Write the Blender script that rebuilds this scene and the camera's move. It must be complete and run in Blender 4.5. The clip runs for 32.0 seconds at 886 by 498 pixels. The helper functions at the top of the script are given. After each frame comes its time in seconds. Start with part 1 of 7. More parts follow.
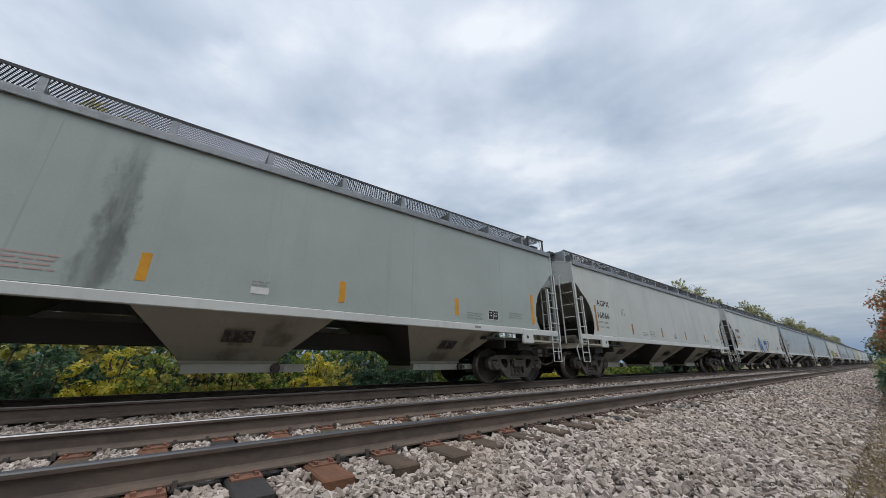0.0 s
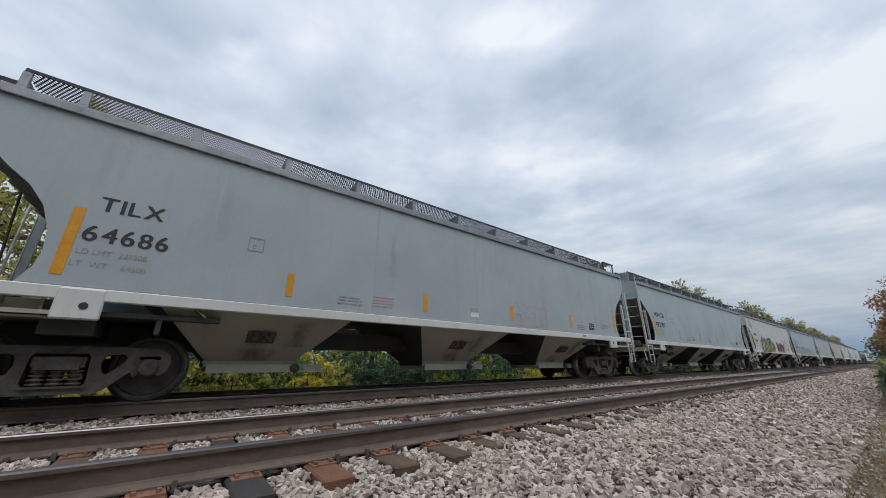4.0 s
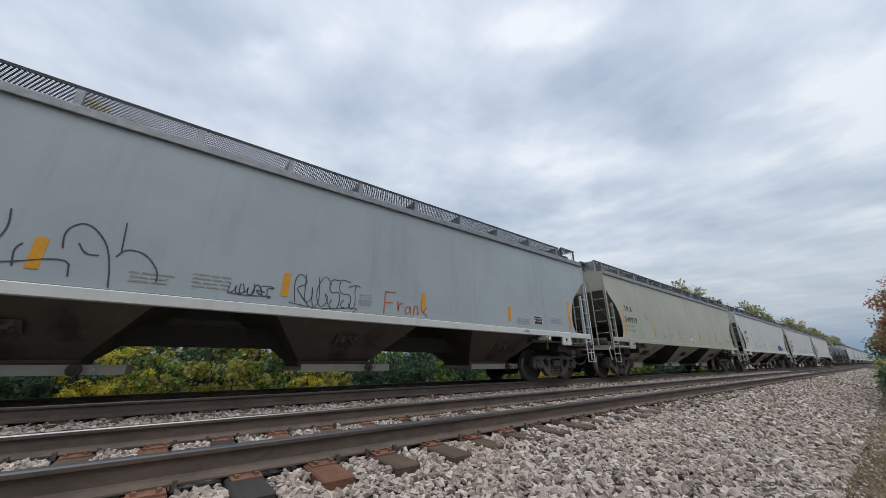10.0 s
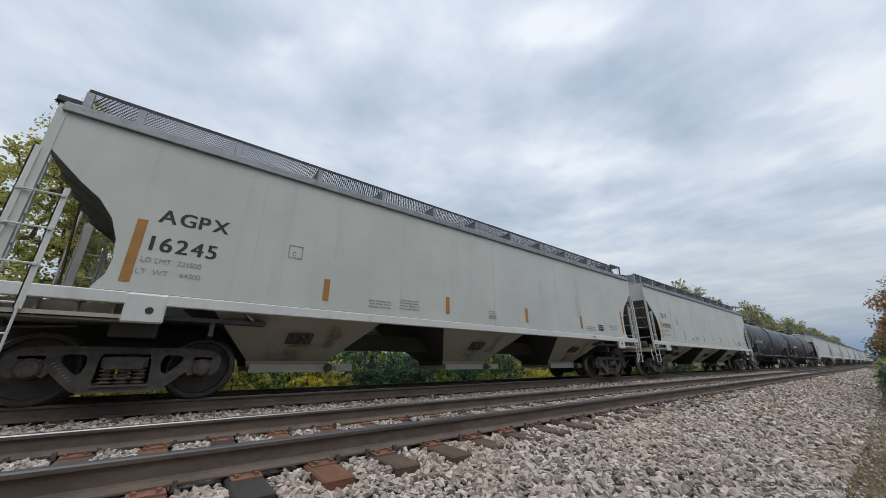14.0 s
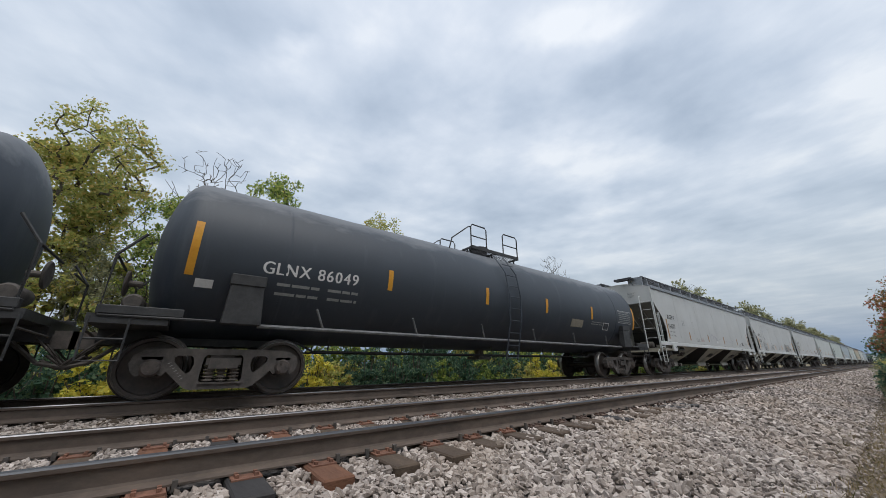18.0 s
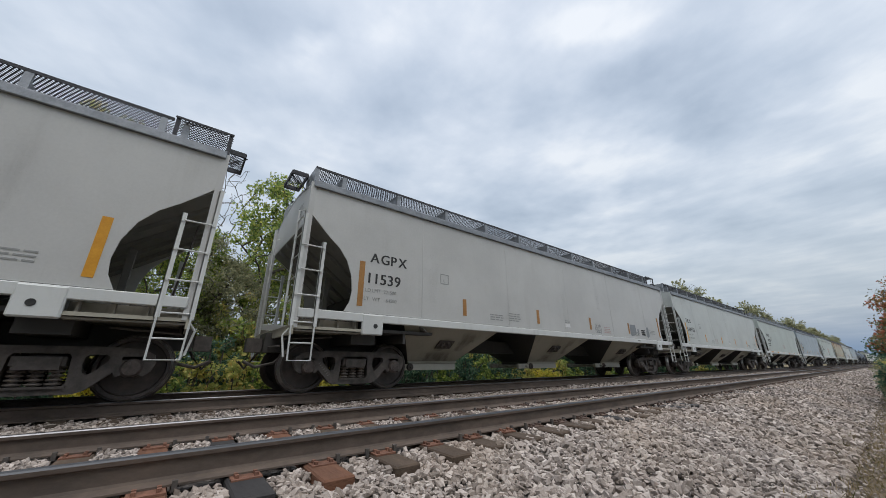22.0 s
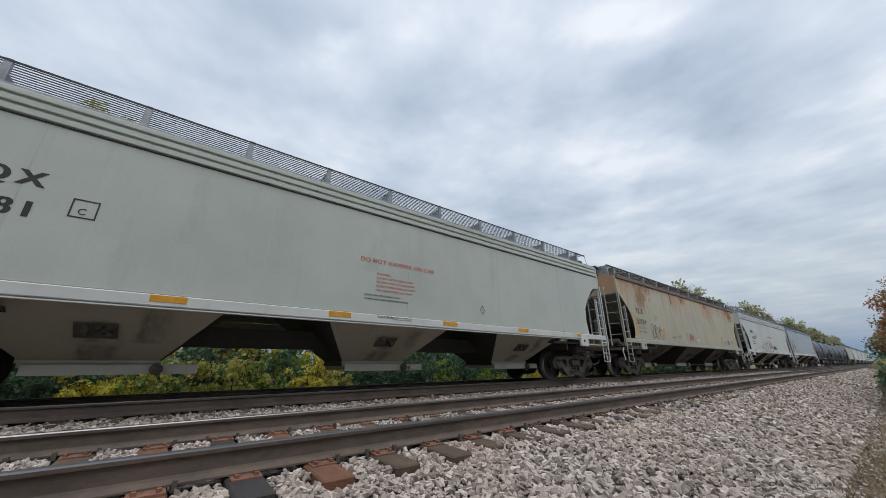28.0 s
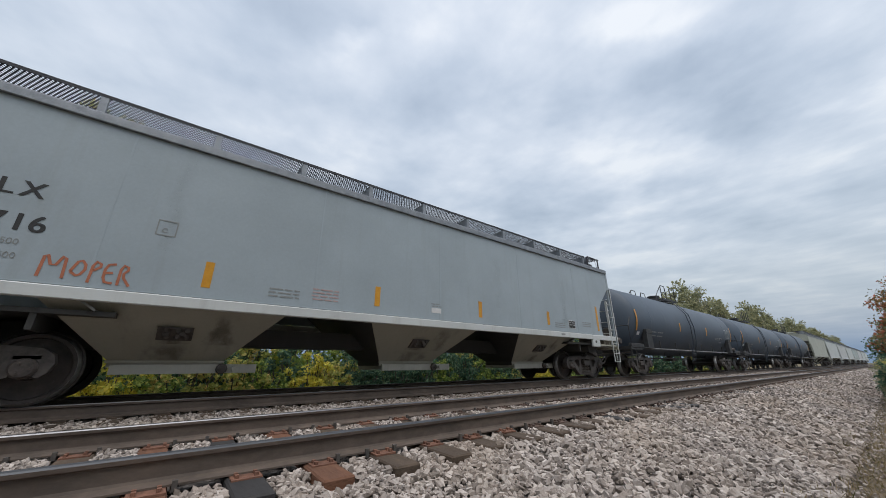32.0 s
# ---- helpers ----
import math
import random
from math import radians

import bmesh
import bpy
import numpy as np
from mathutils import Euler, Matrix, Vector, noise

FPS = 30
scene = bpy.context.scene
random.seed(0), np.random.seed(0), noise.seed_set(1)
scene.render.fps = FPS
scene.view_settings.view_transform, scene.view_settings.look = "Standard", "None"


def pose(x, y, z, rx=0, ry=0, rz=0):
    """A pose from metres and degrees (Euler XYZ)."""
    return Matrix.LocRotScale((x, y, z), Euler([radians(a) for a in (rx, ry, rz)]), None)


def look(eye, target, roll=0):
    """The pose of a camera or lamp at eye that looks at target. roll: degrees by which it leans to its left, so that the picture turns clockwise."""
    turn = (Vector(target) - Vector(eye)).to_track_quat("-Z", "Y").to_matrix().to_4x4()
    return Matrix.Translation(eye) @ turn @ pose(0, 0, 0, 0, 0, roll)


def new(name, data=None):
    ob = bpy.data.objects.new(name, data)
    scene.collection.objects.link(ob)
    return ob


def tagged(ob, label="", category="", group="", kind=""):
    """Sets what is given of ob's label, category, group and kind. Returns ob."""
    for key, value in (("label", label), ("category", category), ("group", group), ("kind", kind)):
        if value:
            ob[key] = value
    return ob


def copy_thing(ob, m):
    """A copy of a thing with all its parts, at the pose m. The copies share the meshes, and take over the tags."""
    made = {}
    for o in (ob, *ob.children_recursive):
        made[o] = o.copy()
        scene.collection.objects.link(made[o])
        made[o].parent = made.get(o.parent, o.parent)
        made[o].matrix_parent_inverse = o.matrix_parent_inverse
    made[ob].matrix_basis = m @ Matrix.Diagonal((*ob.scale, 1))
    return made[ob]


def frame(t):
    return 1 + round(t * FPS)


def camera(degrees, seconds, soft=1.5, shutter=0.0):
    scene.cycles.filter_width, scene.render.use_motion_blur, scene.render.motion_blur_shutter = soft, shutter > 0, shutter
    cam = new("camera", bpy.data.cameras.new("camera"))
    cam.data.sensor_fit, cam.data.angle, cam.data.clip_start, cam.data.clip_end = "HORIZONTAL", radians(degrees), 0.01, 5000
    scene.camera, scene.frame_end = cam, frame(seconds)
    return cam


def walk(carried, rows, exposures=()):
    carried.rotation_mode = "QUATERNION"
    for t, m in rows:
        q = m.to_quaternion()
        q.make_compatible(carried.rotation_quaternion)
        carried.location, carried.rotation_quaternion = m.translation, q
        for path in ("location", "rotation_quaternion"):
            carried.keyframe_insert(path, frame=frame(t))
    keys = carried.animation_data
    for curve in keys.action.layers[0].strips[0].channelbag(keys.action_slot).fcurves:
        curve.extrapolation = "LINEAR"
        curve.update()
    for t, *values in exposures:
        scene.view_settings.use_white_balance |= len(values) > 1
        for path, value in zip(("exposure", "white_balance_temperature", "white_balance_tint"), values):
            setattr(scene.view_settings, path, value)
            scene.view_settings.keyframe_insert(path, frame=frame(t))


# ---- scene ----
import collections

cam = camera(106.75, 32.0, soft=0.55)
EYE = (0.0, -3.102, 0.554)
VIEW = Matrix(((0.79309, -0.19873, -0.57577), (-0.60910, -0.26067, -0.74903), (-0.00123, 0.94475, -0.32778)))
STAND = Matrix.Translation(EYE) @ VIEW.to_quaternion().to_matrix().to_4x4()
walk(cam, [(0, STAND), (32, STAND)])

# ---- world, light ----
scene.view_settings.exposure = 0.0
world = bpy.data.worlds.new("overcast")
scene.world = world
world.use_nodes = True
wn, wl = world.node_tree.nodes, world.node_tree.links
sky = wn.new("ShaderNodeTexSky")
sky.sky_type, sky.sun_disc = "NISHITA", False
sky.sun_elevation, sky.sun_rotation = radians(80), radians(229)
sky.air_density, sky.dust_density = 2.0, 4.0
wn["Background"].inputs["Strength"].default_value = 0.05
wl.new(sky.outputs["Color"], wn["Background"].inputs["Color"])

lamp = bpy.data.lights.new("sun", "SUN")
lamp.energy, lamp.angle, lamp.color = 2.4, radians(45), (1.0, 0.97, 0.93)
sun = new("sun", lamp)
sun.matrix_world = look((0, 0, 60), (10, 26, 0))

# ---- plan ----
FAR = 3.82            # far track, near rail
GAUGE = 1.505         # between rail centres
AXIS = FAR + GAUGE / 2
RAILTOP = 0.04        # far railhead
HALF = 8.19           # half length of a hopper body
LONG = 8.32           # the same for the longer type of hopper
rng = random.Random(7)


# ---- letters of the built-in font, kept as flat outlines ----
def glyphs(chars):
    kept = {}
    for ch in chars:
        cu = bpy.data.curves.new("glyph", "FONT")
        cu.body, cu.size, cu.extrude = ch, 1.38, 0.0012
        ob = new("glyph", cu)
        me = bpy.data.meshes.new_from_object(ob.evaluated_get(bpy.context.evaluated_depsgraph_get()))
        kept[ch] = ([v.co.copy() for v in me.vertices], [tuple(p.vertices) for p in me.polygons])
        bpy.data.objects.remove(ob)
        bpy.data.curves.remove(cu)
        bpy.data.meshes.remove(me)
    return kept


GLYPHS = glyphs("ABCDEFGHIKLMNOPQRSTUVWXY0123456789-!'")

# ---- mesh helpers ----
def box(bm, x0, x1, y0, y1, z0, z1):
    v = [bm.verts.new(p) for p in ((x0, y0, z0), (x1, y0, z0), (x1, y1, z0), (x0, y1, z0), (x0, y0, z1), (x1, y0, z1), (x1, y1, z1), (x0, y1, z1))]
    for f in ((0, 3, 2, 1), (4, 5, 6, 7), (0, 1, 5, 4), (1, 2, 6, 5), (2, 3, 7, 6), (3, 0, 4, 7)):
        bm.faces.new([v[i] for i in f])


def prism(bm, outline, y0, y1):
    """An outline of (x, z), counter-clockwise seen from -y, drawn out from y0 to y1."""
    a = [bm.verts.new((x, y0, z)) for x, z in outline]
    b = [bm.verts.new((x, y1, z)) for x, z in outline]
    n = len(a)
    bm.faces.new(a)
    bm.faces.new(b[::-1])
    for i in range(n):
        bm.faces.new((a[i], b[i], b[(i + 1) % n], a[(i + 1) % n]))


def tube(bm, points, r, n=6):
    points = [Vector(p) for p in points]
    rings = []
    for i, p in enumerate(points):
        d = (points[min(i + 1, len(points) - 1)] - points[max(i - 1, 0)]).normalized()
        u = d.orthogonal().normalized()
        w = d.cross(u)
        rings.append([bm.verts.new(p + (u * math.cos(k * math.tau / n) + w * math.sin(k * math.tau / n)) * r) for k in range(n)])
    for a, b in zip(rings, rings[1:]):
        for k in range(n):
            bm.faces.new((a[k], a[(k + 1) % n], b[(k + 1) % n], b[k]))
    bm.faces.new(rings[0][::-1])
    bm.faces.new(rings[-1])


def lathe(bm, profile, n=24, axis="y", centre=(0, 0, 0)):
    """A profile of (radius, along) turned round the axis."""
    rings = []
    for r, a in profile:
        ring = []
        for k in range(n):
            c, s = math.cos(k * math.tau / n) * r, math.sin(k * math.tau / n) * r
            p = {"y": (c, a, s), "x": (a, c, s), "z": (c, s, a)}[axis]
            ring.append(bm.verts.new(Vector(p) + Vector(centre)))
        rings.append(ring)
    for a, b in zip(rings, rings[1:]):
        for k in range(n):
            bm.faces.new((a[k], a[(k + 1) % n], b[(k + 1) % n], b[k]))
    bm.faces.new(rings[0][::-1])
    bm.faces.new(rings[-1])


def loft(bm, rings, caps=True):
    vs = [[bm.verts.new(p) for p in ring] for ring in rings]
    n = len(vs[0])
    for a, b in zip(vs, vs[1:]):
        for k in range(n):
            bm.faces.new((a[k], a[(k + 1) % n], b[(k + 1) % n], b[k]))
    if caps:
        bm.faces.new(vs[0][::-1])
        bm.faces.new(vs[-1])


def finish(name, bm, material, smooth=False, bevel=0.0):
    bmesh.ops.recalc_face_normals(bm, faces=bm.faces)
    if bevel:
        bmesh.ops.bevel(bm, geom=[e for e in bm.edges if e.is_manifold and e.calc_face_angle() > 0.6], offset=bevel, segments=1, affect="EDGES", clamp_overlap=True)
    me = bpy.data.meshes.new(name)
    bm.to_mesh(me)
    bm.free()
    me.materials.append(material)
    if smooth:
        me.shade_smooth()
        me.set_sharp_from_angle(angle=radians(38))
    return me


def part(name, bm, material, parent, label="", smooth=False, bevel=0.0):
    me = bm if isinstance(bm, bpy.types.Mesh) else finish(name, bm, material, smooth, bevel)
    ob = new(name, me)
    ob.parent = parent
    return tagged(ob, label)


def thing(name, label, category, group="", kind=""):
    return tagged(new(name), label, category, group, kind)


def bulk(name, verts, faces, material):
    """A large mesh out of numpy arrays; faces all have the same number of corners."""
    me = bpy.data.meshes.new(name)
    verts, faces = np.asarray(verts, np.float32), np.asarray(faces, np.int32)
    k = faces.shape[1]
    me.vertices.add(len(verts))
    me.vertices.foreach_set("co", verts.ravel())
    me.loops.add(faces.size)
    me.loops.foreach_set("vertex_index", faces.ravel())
    me.polygons.add(len(faces))
    me.polygons.foreach_set("loop_start", np.arange(0, faces.size, k, dtype=np.int32))
    me.update(calc_edges=True)
    me.materials.append(material)
    me.shade_flat()
    return me


# ---- materials ----
class Nodes:
    """A material's nodes, with short ways to add them."""

    def __init__(self, name):
        self.mat = bpy.data.materials.new(name)
        self.mat.use_nodes = True
        self.t = self.mat.node_tree
        self.bsdf = self.t.nodes["Principled BSDF"]

    def add(self, kind, **values):
        n = self.t.nodes.new("ShaderNode" + kind)
        for k, v in values.items():
            if k in n.inputs:
                n.inputs[k].default_value = v
        return n

    def link(self, a, b):
        self.t.links.new(a, b)

    def coords(self, scale=(1, 1, 1), shift=True):
        tc = self.add("TexCoord")
        mp = self.add("Mapping")
        mp.inputs["Scale"].default_value = scale
        self.link(tc.outputs["Object"], mp.inputs["Vector"])
        if shift:
            info = self.add("ObjectInfo")
            mul = self.add("Math")
            mul.operation = "MULTIPLY"
            mul.inputs[1].default_value = 37.0
            self.link(info.outputs["Random"], mul.inputs[0])
            self.link(mul.outputs[0], mp.inputs["Location"])
        return mp.outputs["Vector"]

    def noise(self, vector, scale, detail=4.0, rough=0.6):
        n = self.add("TexNoise")
        n.inputs["Scale"].default_value, n.inputs["Detail"].default_value, n.inputs["Roughness"].default_value = scale, detail, rough
        self.link(vector, n.inputs["Vector"])
        return n.outputs["Fac"]

    def ramp(self, fac, *stops):
        r = self.add("ValToRGB")
        e = r.color_ramp.elements
        while len(e) < len(stops):
            e.new(0.5)
        for el, (p, c) in zip(e, stops):
            el.position = p
            el.color = (*c, 1) if len(c) == 3 else c
        self.link(fac, r.inputs["Fac"])
        return r.outputs["Color"]

    def mix(self, fac, a, b, blend="MIX"):
        m = self.add("Mix")
        m.data_type, m.blend_type = "RGBA", blend
        for socket, v in ((m.inputs[0], fac), (m.inputs[6], a), (m.inputs[7], b)):
            if isinstance(v, (int, float)):
                socket.default_value = v
            elif isinstance(v, tuple):
                socket.default_value = (*v, 1)
            else:
                self.link(v, socket)
        return m.outputs[2]

    def bump(self, height, strength=0.3, distance=0.01):
        b = self.add("Bump")
        b.inputs["Strength"].default_value, b.inputs["Distance"].default_value = strength, distance
        self.link(height, b.inputs["Height"])
        self.link(b.outputs["Normal"], self.bsdf.inputs["Normal"])

    def out(self, colour, rough=0.6, metal=0.0):
        if isinstance(colour, tuple):
            self.bsdf.inputs["Base Color"].default_value = (*colour, 1)
        else:
            self.link(colour, self.bsdf.inputs["Base Color"])
        if isinstance(rough, (int, float)):
            self.bsdf.inputs["Roughness"].default_value = rough
        else:
            self.link(rough, self.bsdf.inputs["Roughness"])
        self.bsdf.inputs["Metallic"].default_value = metal
        return self.mat


BW = ((0.0, (0, 0, 0)), (1.0, (1, 1, 1)))


def paint(name, colour, stain=(0.18, 0.16, 0.13), wear=0.35, rust=0.0, rough=0.5, pale_top=0.0):
    """Weathered car paint: blotches, run-down streaks, fine grime and, where asked, rust from the top."""
    n = Nodes(name)
    flat = n.coords((1, 1, 1))
    runs = n.coords((2.2, 1, 0.16))
    blotch = n.ramp(n.noise(flat, 0.7, 3), (0.35, (0, 0, 0)), (0.75, (1, 1, 1)))
    streak = n.ramp(n.noise(runs, 1.6, 5, 0.65), (0.55, (0, 0, 0)), (0.78, (1, 1, 1)))
    grime = n.noise(flat, 24, 6, 0.7)
    dark = tuple(c * 0.86 for c in colour)
    c = n.mix(blotch, colour, dark)
    soft = n.mix(0.5, c, stain)
    s = n.add("Math")
    s.operation = "MULTIPLY"
    s.inputs[1].default_value = wear
    n.link(streak, s.inputs[0])
    c = n.mix(s.outputs[0], c, soft)
    c = n.mix(0.10, c, grime, "OVERLAY")
    if rust:
        sep = n.add("SeparateXYZ")
        tc = n.add("TexCoord")
        n.link(tc.outputs["Object"], sep.inputs[0])
        high = n.add("MapRange")
        high.inputs[1].default_value, high.inputs[2].default_value = 1.6, 4.2
        high.inputs[3].default_value, high.inputs[4].default_value = -0.12, 0.32
        n.link(sep.outputs["Z"], high.inputs[0])
        add = n.add("Math")
        n.link(high.outputs[0], add.inputs[0])
        n.link(n.noise(n.coords((1.2, 1, 0.35)), 1.1, 6, 0.7), add.inputs[1])
        f = n.ramp(add.outputs[0], (0.60, (0, 0, 0)), (0.80, (rust, rust, rust)))
        c = n.mix(f, c, n.mix(n.noise(flat, 9, 4), (0.36, 0.13, 0.035), (0.50, 0.24, 0.10)))
    if pale_top:          # paler along the crown of a tank, with a ragged edge
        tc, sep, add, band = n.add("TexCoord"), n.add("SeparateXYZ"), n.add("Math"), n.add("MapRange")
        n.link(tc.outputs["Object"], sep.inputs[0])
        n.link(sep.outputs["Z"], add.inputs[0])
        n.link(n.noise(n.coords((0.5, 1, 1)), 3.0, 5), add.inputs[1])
        band.inputs[1].default_value, band.inputs[2].default_value, band.inputs[4].default_value = 3.70, 4.0, pale_top
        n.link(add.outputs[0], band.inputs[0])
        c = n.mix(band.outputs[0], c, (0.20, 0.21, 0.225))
    n.bump(n.noise(flat, 1.3, 2), 0.25, 0.03)
    return n.out(c, rough)


def plain(name, a, b, scale=8.0, rough=0.6, metal=0.0, bump=0.2, size=0.01, stretch=(1, 1, 1)):
    n = Nodes(name)
    v = n.coords(stretch)
    f = n.noise(v, scale, 6, 0.65)
    c = n.mix(n.ramp(f, (0.3, (0, 0, 0)), (0.7, (1, 1, 1))), a, b)
    c = n.mix(0.25, c, n.noise(v, scale * 7, 4, 0.7), "OVERLAY")
    if bump:
        n.bump(n.noise(v, scale * 4, 5, 0.7), bump, size)
    return n.out(c, rough, metal)


GREEN_GREY = paint("grey_green_paint", (0.39, 0.445, 0.43))
WHITE_GREY = paint("off_white_paint", (0.545, 0.57, 0.55))
BLUE_GREY = paint("blue_grey_paint", (0.38, 0.44, 0.48))
BEIGE = paint("beige_paint", (0.43, 0.44, 0.37))
PALE = paint("pale_grey_paint", (0.535, 0.54, 0.53), wear=0.25)
PALE_GREEN = paint("pale_green_grey_paint", (0.50, 0.545, 0.51), wear=0.25)
RUSTY = paint("rusted_tan_paint", (0.46, 0.43, 0.325), wear=0.75, rust=0.65)
RUST_CHORD = paint("rusted_brown_paint", (0.17, 0.125, 0.095), wear=0.6, rough=0.7)
SILL = paint("sill_paint", (0.64, 0.66, 0.65), wear=0.5)
UNDER = paint("underside_paint", (0.42, 0.40, 0.33), wear=0.6, stain=(0.08, 0.07, 0.06), rough=0.7)
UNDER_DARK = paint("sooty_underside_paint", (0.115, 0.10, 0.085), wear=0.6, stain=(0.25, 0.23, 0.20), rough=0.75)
GATE = paint("outlet_gate_paint", (0.54, 0.53, 0.47), wear=0.6, stain=(0.10, 0.09, 0.08), rough=0.65)
# near-black: the shade under the car body is put into this colour
SHADE = paint("shaded_underframe_paint", (0.055, 0.053, 0.05), wear=0.4, stain=(0.16, 0.14, 0.12), rough=0.7)
SLOPE = paint("dark_grey_slope_paint", (0.20, 0.195, 0.18), wear=0.7, stain=(0.06, 0.055, 0.05), rough=0.75)
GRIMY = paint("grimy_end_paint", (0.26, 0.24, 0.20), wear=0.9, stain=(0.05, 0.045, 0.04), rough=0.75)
TANK = paint("black_tank_paint", (0.042, 0.053, 0.070), stain=(0.13, 0.145, 0.165), wear=0.6, rough=0.55, pale_top=0.55)
TANK_BLUE = paint("slate_tank_paint", (0.085, 0.11, 0.145), stain=(0.17, 0.19, 0.22), wear=0.5, rough=0.55)
TANK_TRIM = plain("black_frame_paint", (0.022, 0.023, 0.025), (0.05, 0.05, 0.052), 6, 0.6, 0, 0.2)
RAILING = plain("light_grey_pipe", (0.10, 0.105, 0.11), (0.22, 0.225, 0.23), 6, 0.6, 0.1)
GALV = plain("galvanised_steel", (0.20, 0.215, 0.235), (0.32, 0.335, 0.355), 6, 0.5, 0.6)
GRATE = plain("dark_grating_steel", (0.035, 0.037, 0.042), (0.07, 0.07, 0.08), 9, 0.8, 0.0)
CAST = plain("grimy_cast_steel", (0.058, 0.053, 0.05), (0.135, 0.116, 0.103), 7, 0.75, 0.0, 0.4)
WHEEL = plain("worn_wheel_steel", (0.032, 0.028, 0.026), (0.085, 0.067, 0.058), 5, 0.5, 0.2, 0.3)
TREAD = plain("bright_tread_steel", (0.26, 0.255, 0.25), (0.42, 0.41, 0.40), 12, 0.45, 0.9, 0.05)
RAIL = plain("weathered_rail_side", (0.085, 0.068, 0.058), (0.165, 0.126, 0.102), 5, 0.8, 0.1, 0.35, 0.006, (0.5, 1, 1))
SHINE = plain("polished_railhead", (0.13, 0.13, 0.14), (0.24, 0.24, 0.255), 9, 0.32, 0.8, 0.04, 0.002, (0.08, 1, 1))
DULL = plain("dull_railhead", (0.05, 0.055, 0.063), (0.10, 0.105, 0.118), 9, 0.5, 0.3, 0.06, 0.002, (0.08, 1, 1))
PLATE = plain("rusted_tie_plate", (0.12, 0.062, 0.044), (0.29, 0.14, 0.092), 9, 0.85, 0.1, 0.5)
PLATE_DULL = plain("muddy_tie_plate", (0.075, 0.052, 0.042), (0.16, 0.105, 0.082), 9, 0.9, 0.0, 0.5)
WOOD = plain("weathered_tie_wood", (0.05, 0.036, 0.026), (0.135, 0.095, 0.067), 6, 0.9, 0, 0.8, 0.012, (0.5, 0.12, 1))
WOOD_DARK = plain("creosoted_tie_wood", (0.018, 0.017, 0.018), (0.05, 0.046, 0.046), 6, 0.8, 0, 0.7, 0.01, (0.5, 0.12, 1))
WOOD_RED = plain("rust_stained_tie_wood", (0.075, 0.040, 0.027), (0.25, 0.11, 0.06), 6, 0.9, 0, 0.8, 0.012, (0.5, 0.12, 1))
DUSTY_ORANGE = plain("dirty_reflective_tape", (0.30, 0.15, 0.045), (0.42, 0.21, 0.06), 4, 0.6, 0, 0)
ORANGE = plain("orange_reflective_tape", (0.58, 0.26, 0.02), (0.72, 0.35, 0.035), 4, 0.4, 0, 0)
BLACKINK = plain("black_lettering", (0.02, 0.02, 0.022), (0.04, 0.04, 0.04), 20, 0.6, 0, 0)
WHITEINK = plain("white_lettering", (0.62, 0.62, 0.62), (0.75, 0.75, 0.74), 20, 0.6, 0, 0)
GREYINK = plain("faded_lettering", (0.23, 0.24, 0.235), (0.33, 0.34, 0.335), 20, 0.6, 0, 0)
FADED_RED = plain("faded_red_print", (0.44, 0.30, 0.29), (0.48, 0.37, 0.35), 20, 0.6, 0, 0)
REDINK = plain("red_lettering", (0.50, 0.10, 0.08), (0.60, 0.18, 0.14), 20, 0.6, 0, 0)


def spray(name, colour):
    return plain(name, tuple(c * 0.8 for c in colour), colour, 7, 0.55, 0, 0)


SIGNBOARD = plain("weathered_signboard", (0.24, 0.215, 0.17), (0.34, 0.31, 0.25), 9, 0.7, 0, 0.1)
SPRAY = {"black": spray("black_spray", (0.03, 0.03, 0.035)), "blue": spray("blue_spray", (0.04, 0.145, 0.42)), "purple": spray("purple_spray", (0.20, 0.12, 0.38)),
         "yellow": spray("yellow_spray", (0.72, 0.75, 0.10)), "pink": spray("pink_spray", (0.75, 0.35, 0.40)), "red": spray("red_spray", (0.50, 0.05, 0.07)),
         "white": spray("white_spray", (0.72, 0.72, 0.74)), "grey": spray("grey_spray", (0.25, 0.27, 0.285)), "rust": spray("rust_spray", (0.50, 0.17, 0.09)),
         "dark": spray("maroon_spray", (0.09, 0.03, 0.05)), "lilac": spray("lilac_spray", (0.40, 0.445, 0.485)), "stain": spray("oil_stain", (0.30, 0.33, 0.30)), "ink": spray("ink_spray", (0.075, 0.075, 0.10)), "navy": spray("navy_spray", (0.02, 0.07, 0.25)), "mist": spray("pale_green_spray", (0.50, 0.60, 0.40)),
         "cream": spray("cream_spray", (0.72, 0.74, 0.45)), "faint": spray("faint_spray", (0.44, 0.43, 0.455)), "violet": spray("faded_violet_spray", (0.45, 0.44, 0.475)), "pale": spray("pale_chalk", (0.30, 0.31, 0.32)), "chalk": spray("chalk_grey", (0.16, 0.17, 0.18)), "brown": spray("brown_spray", (0.15, 0.075, 0.06))}


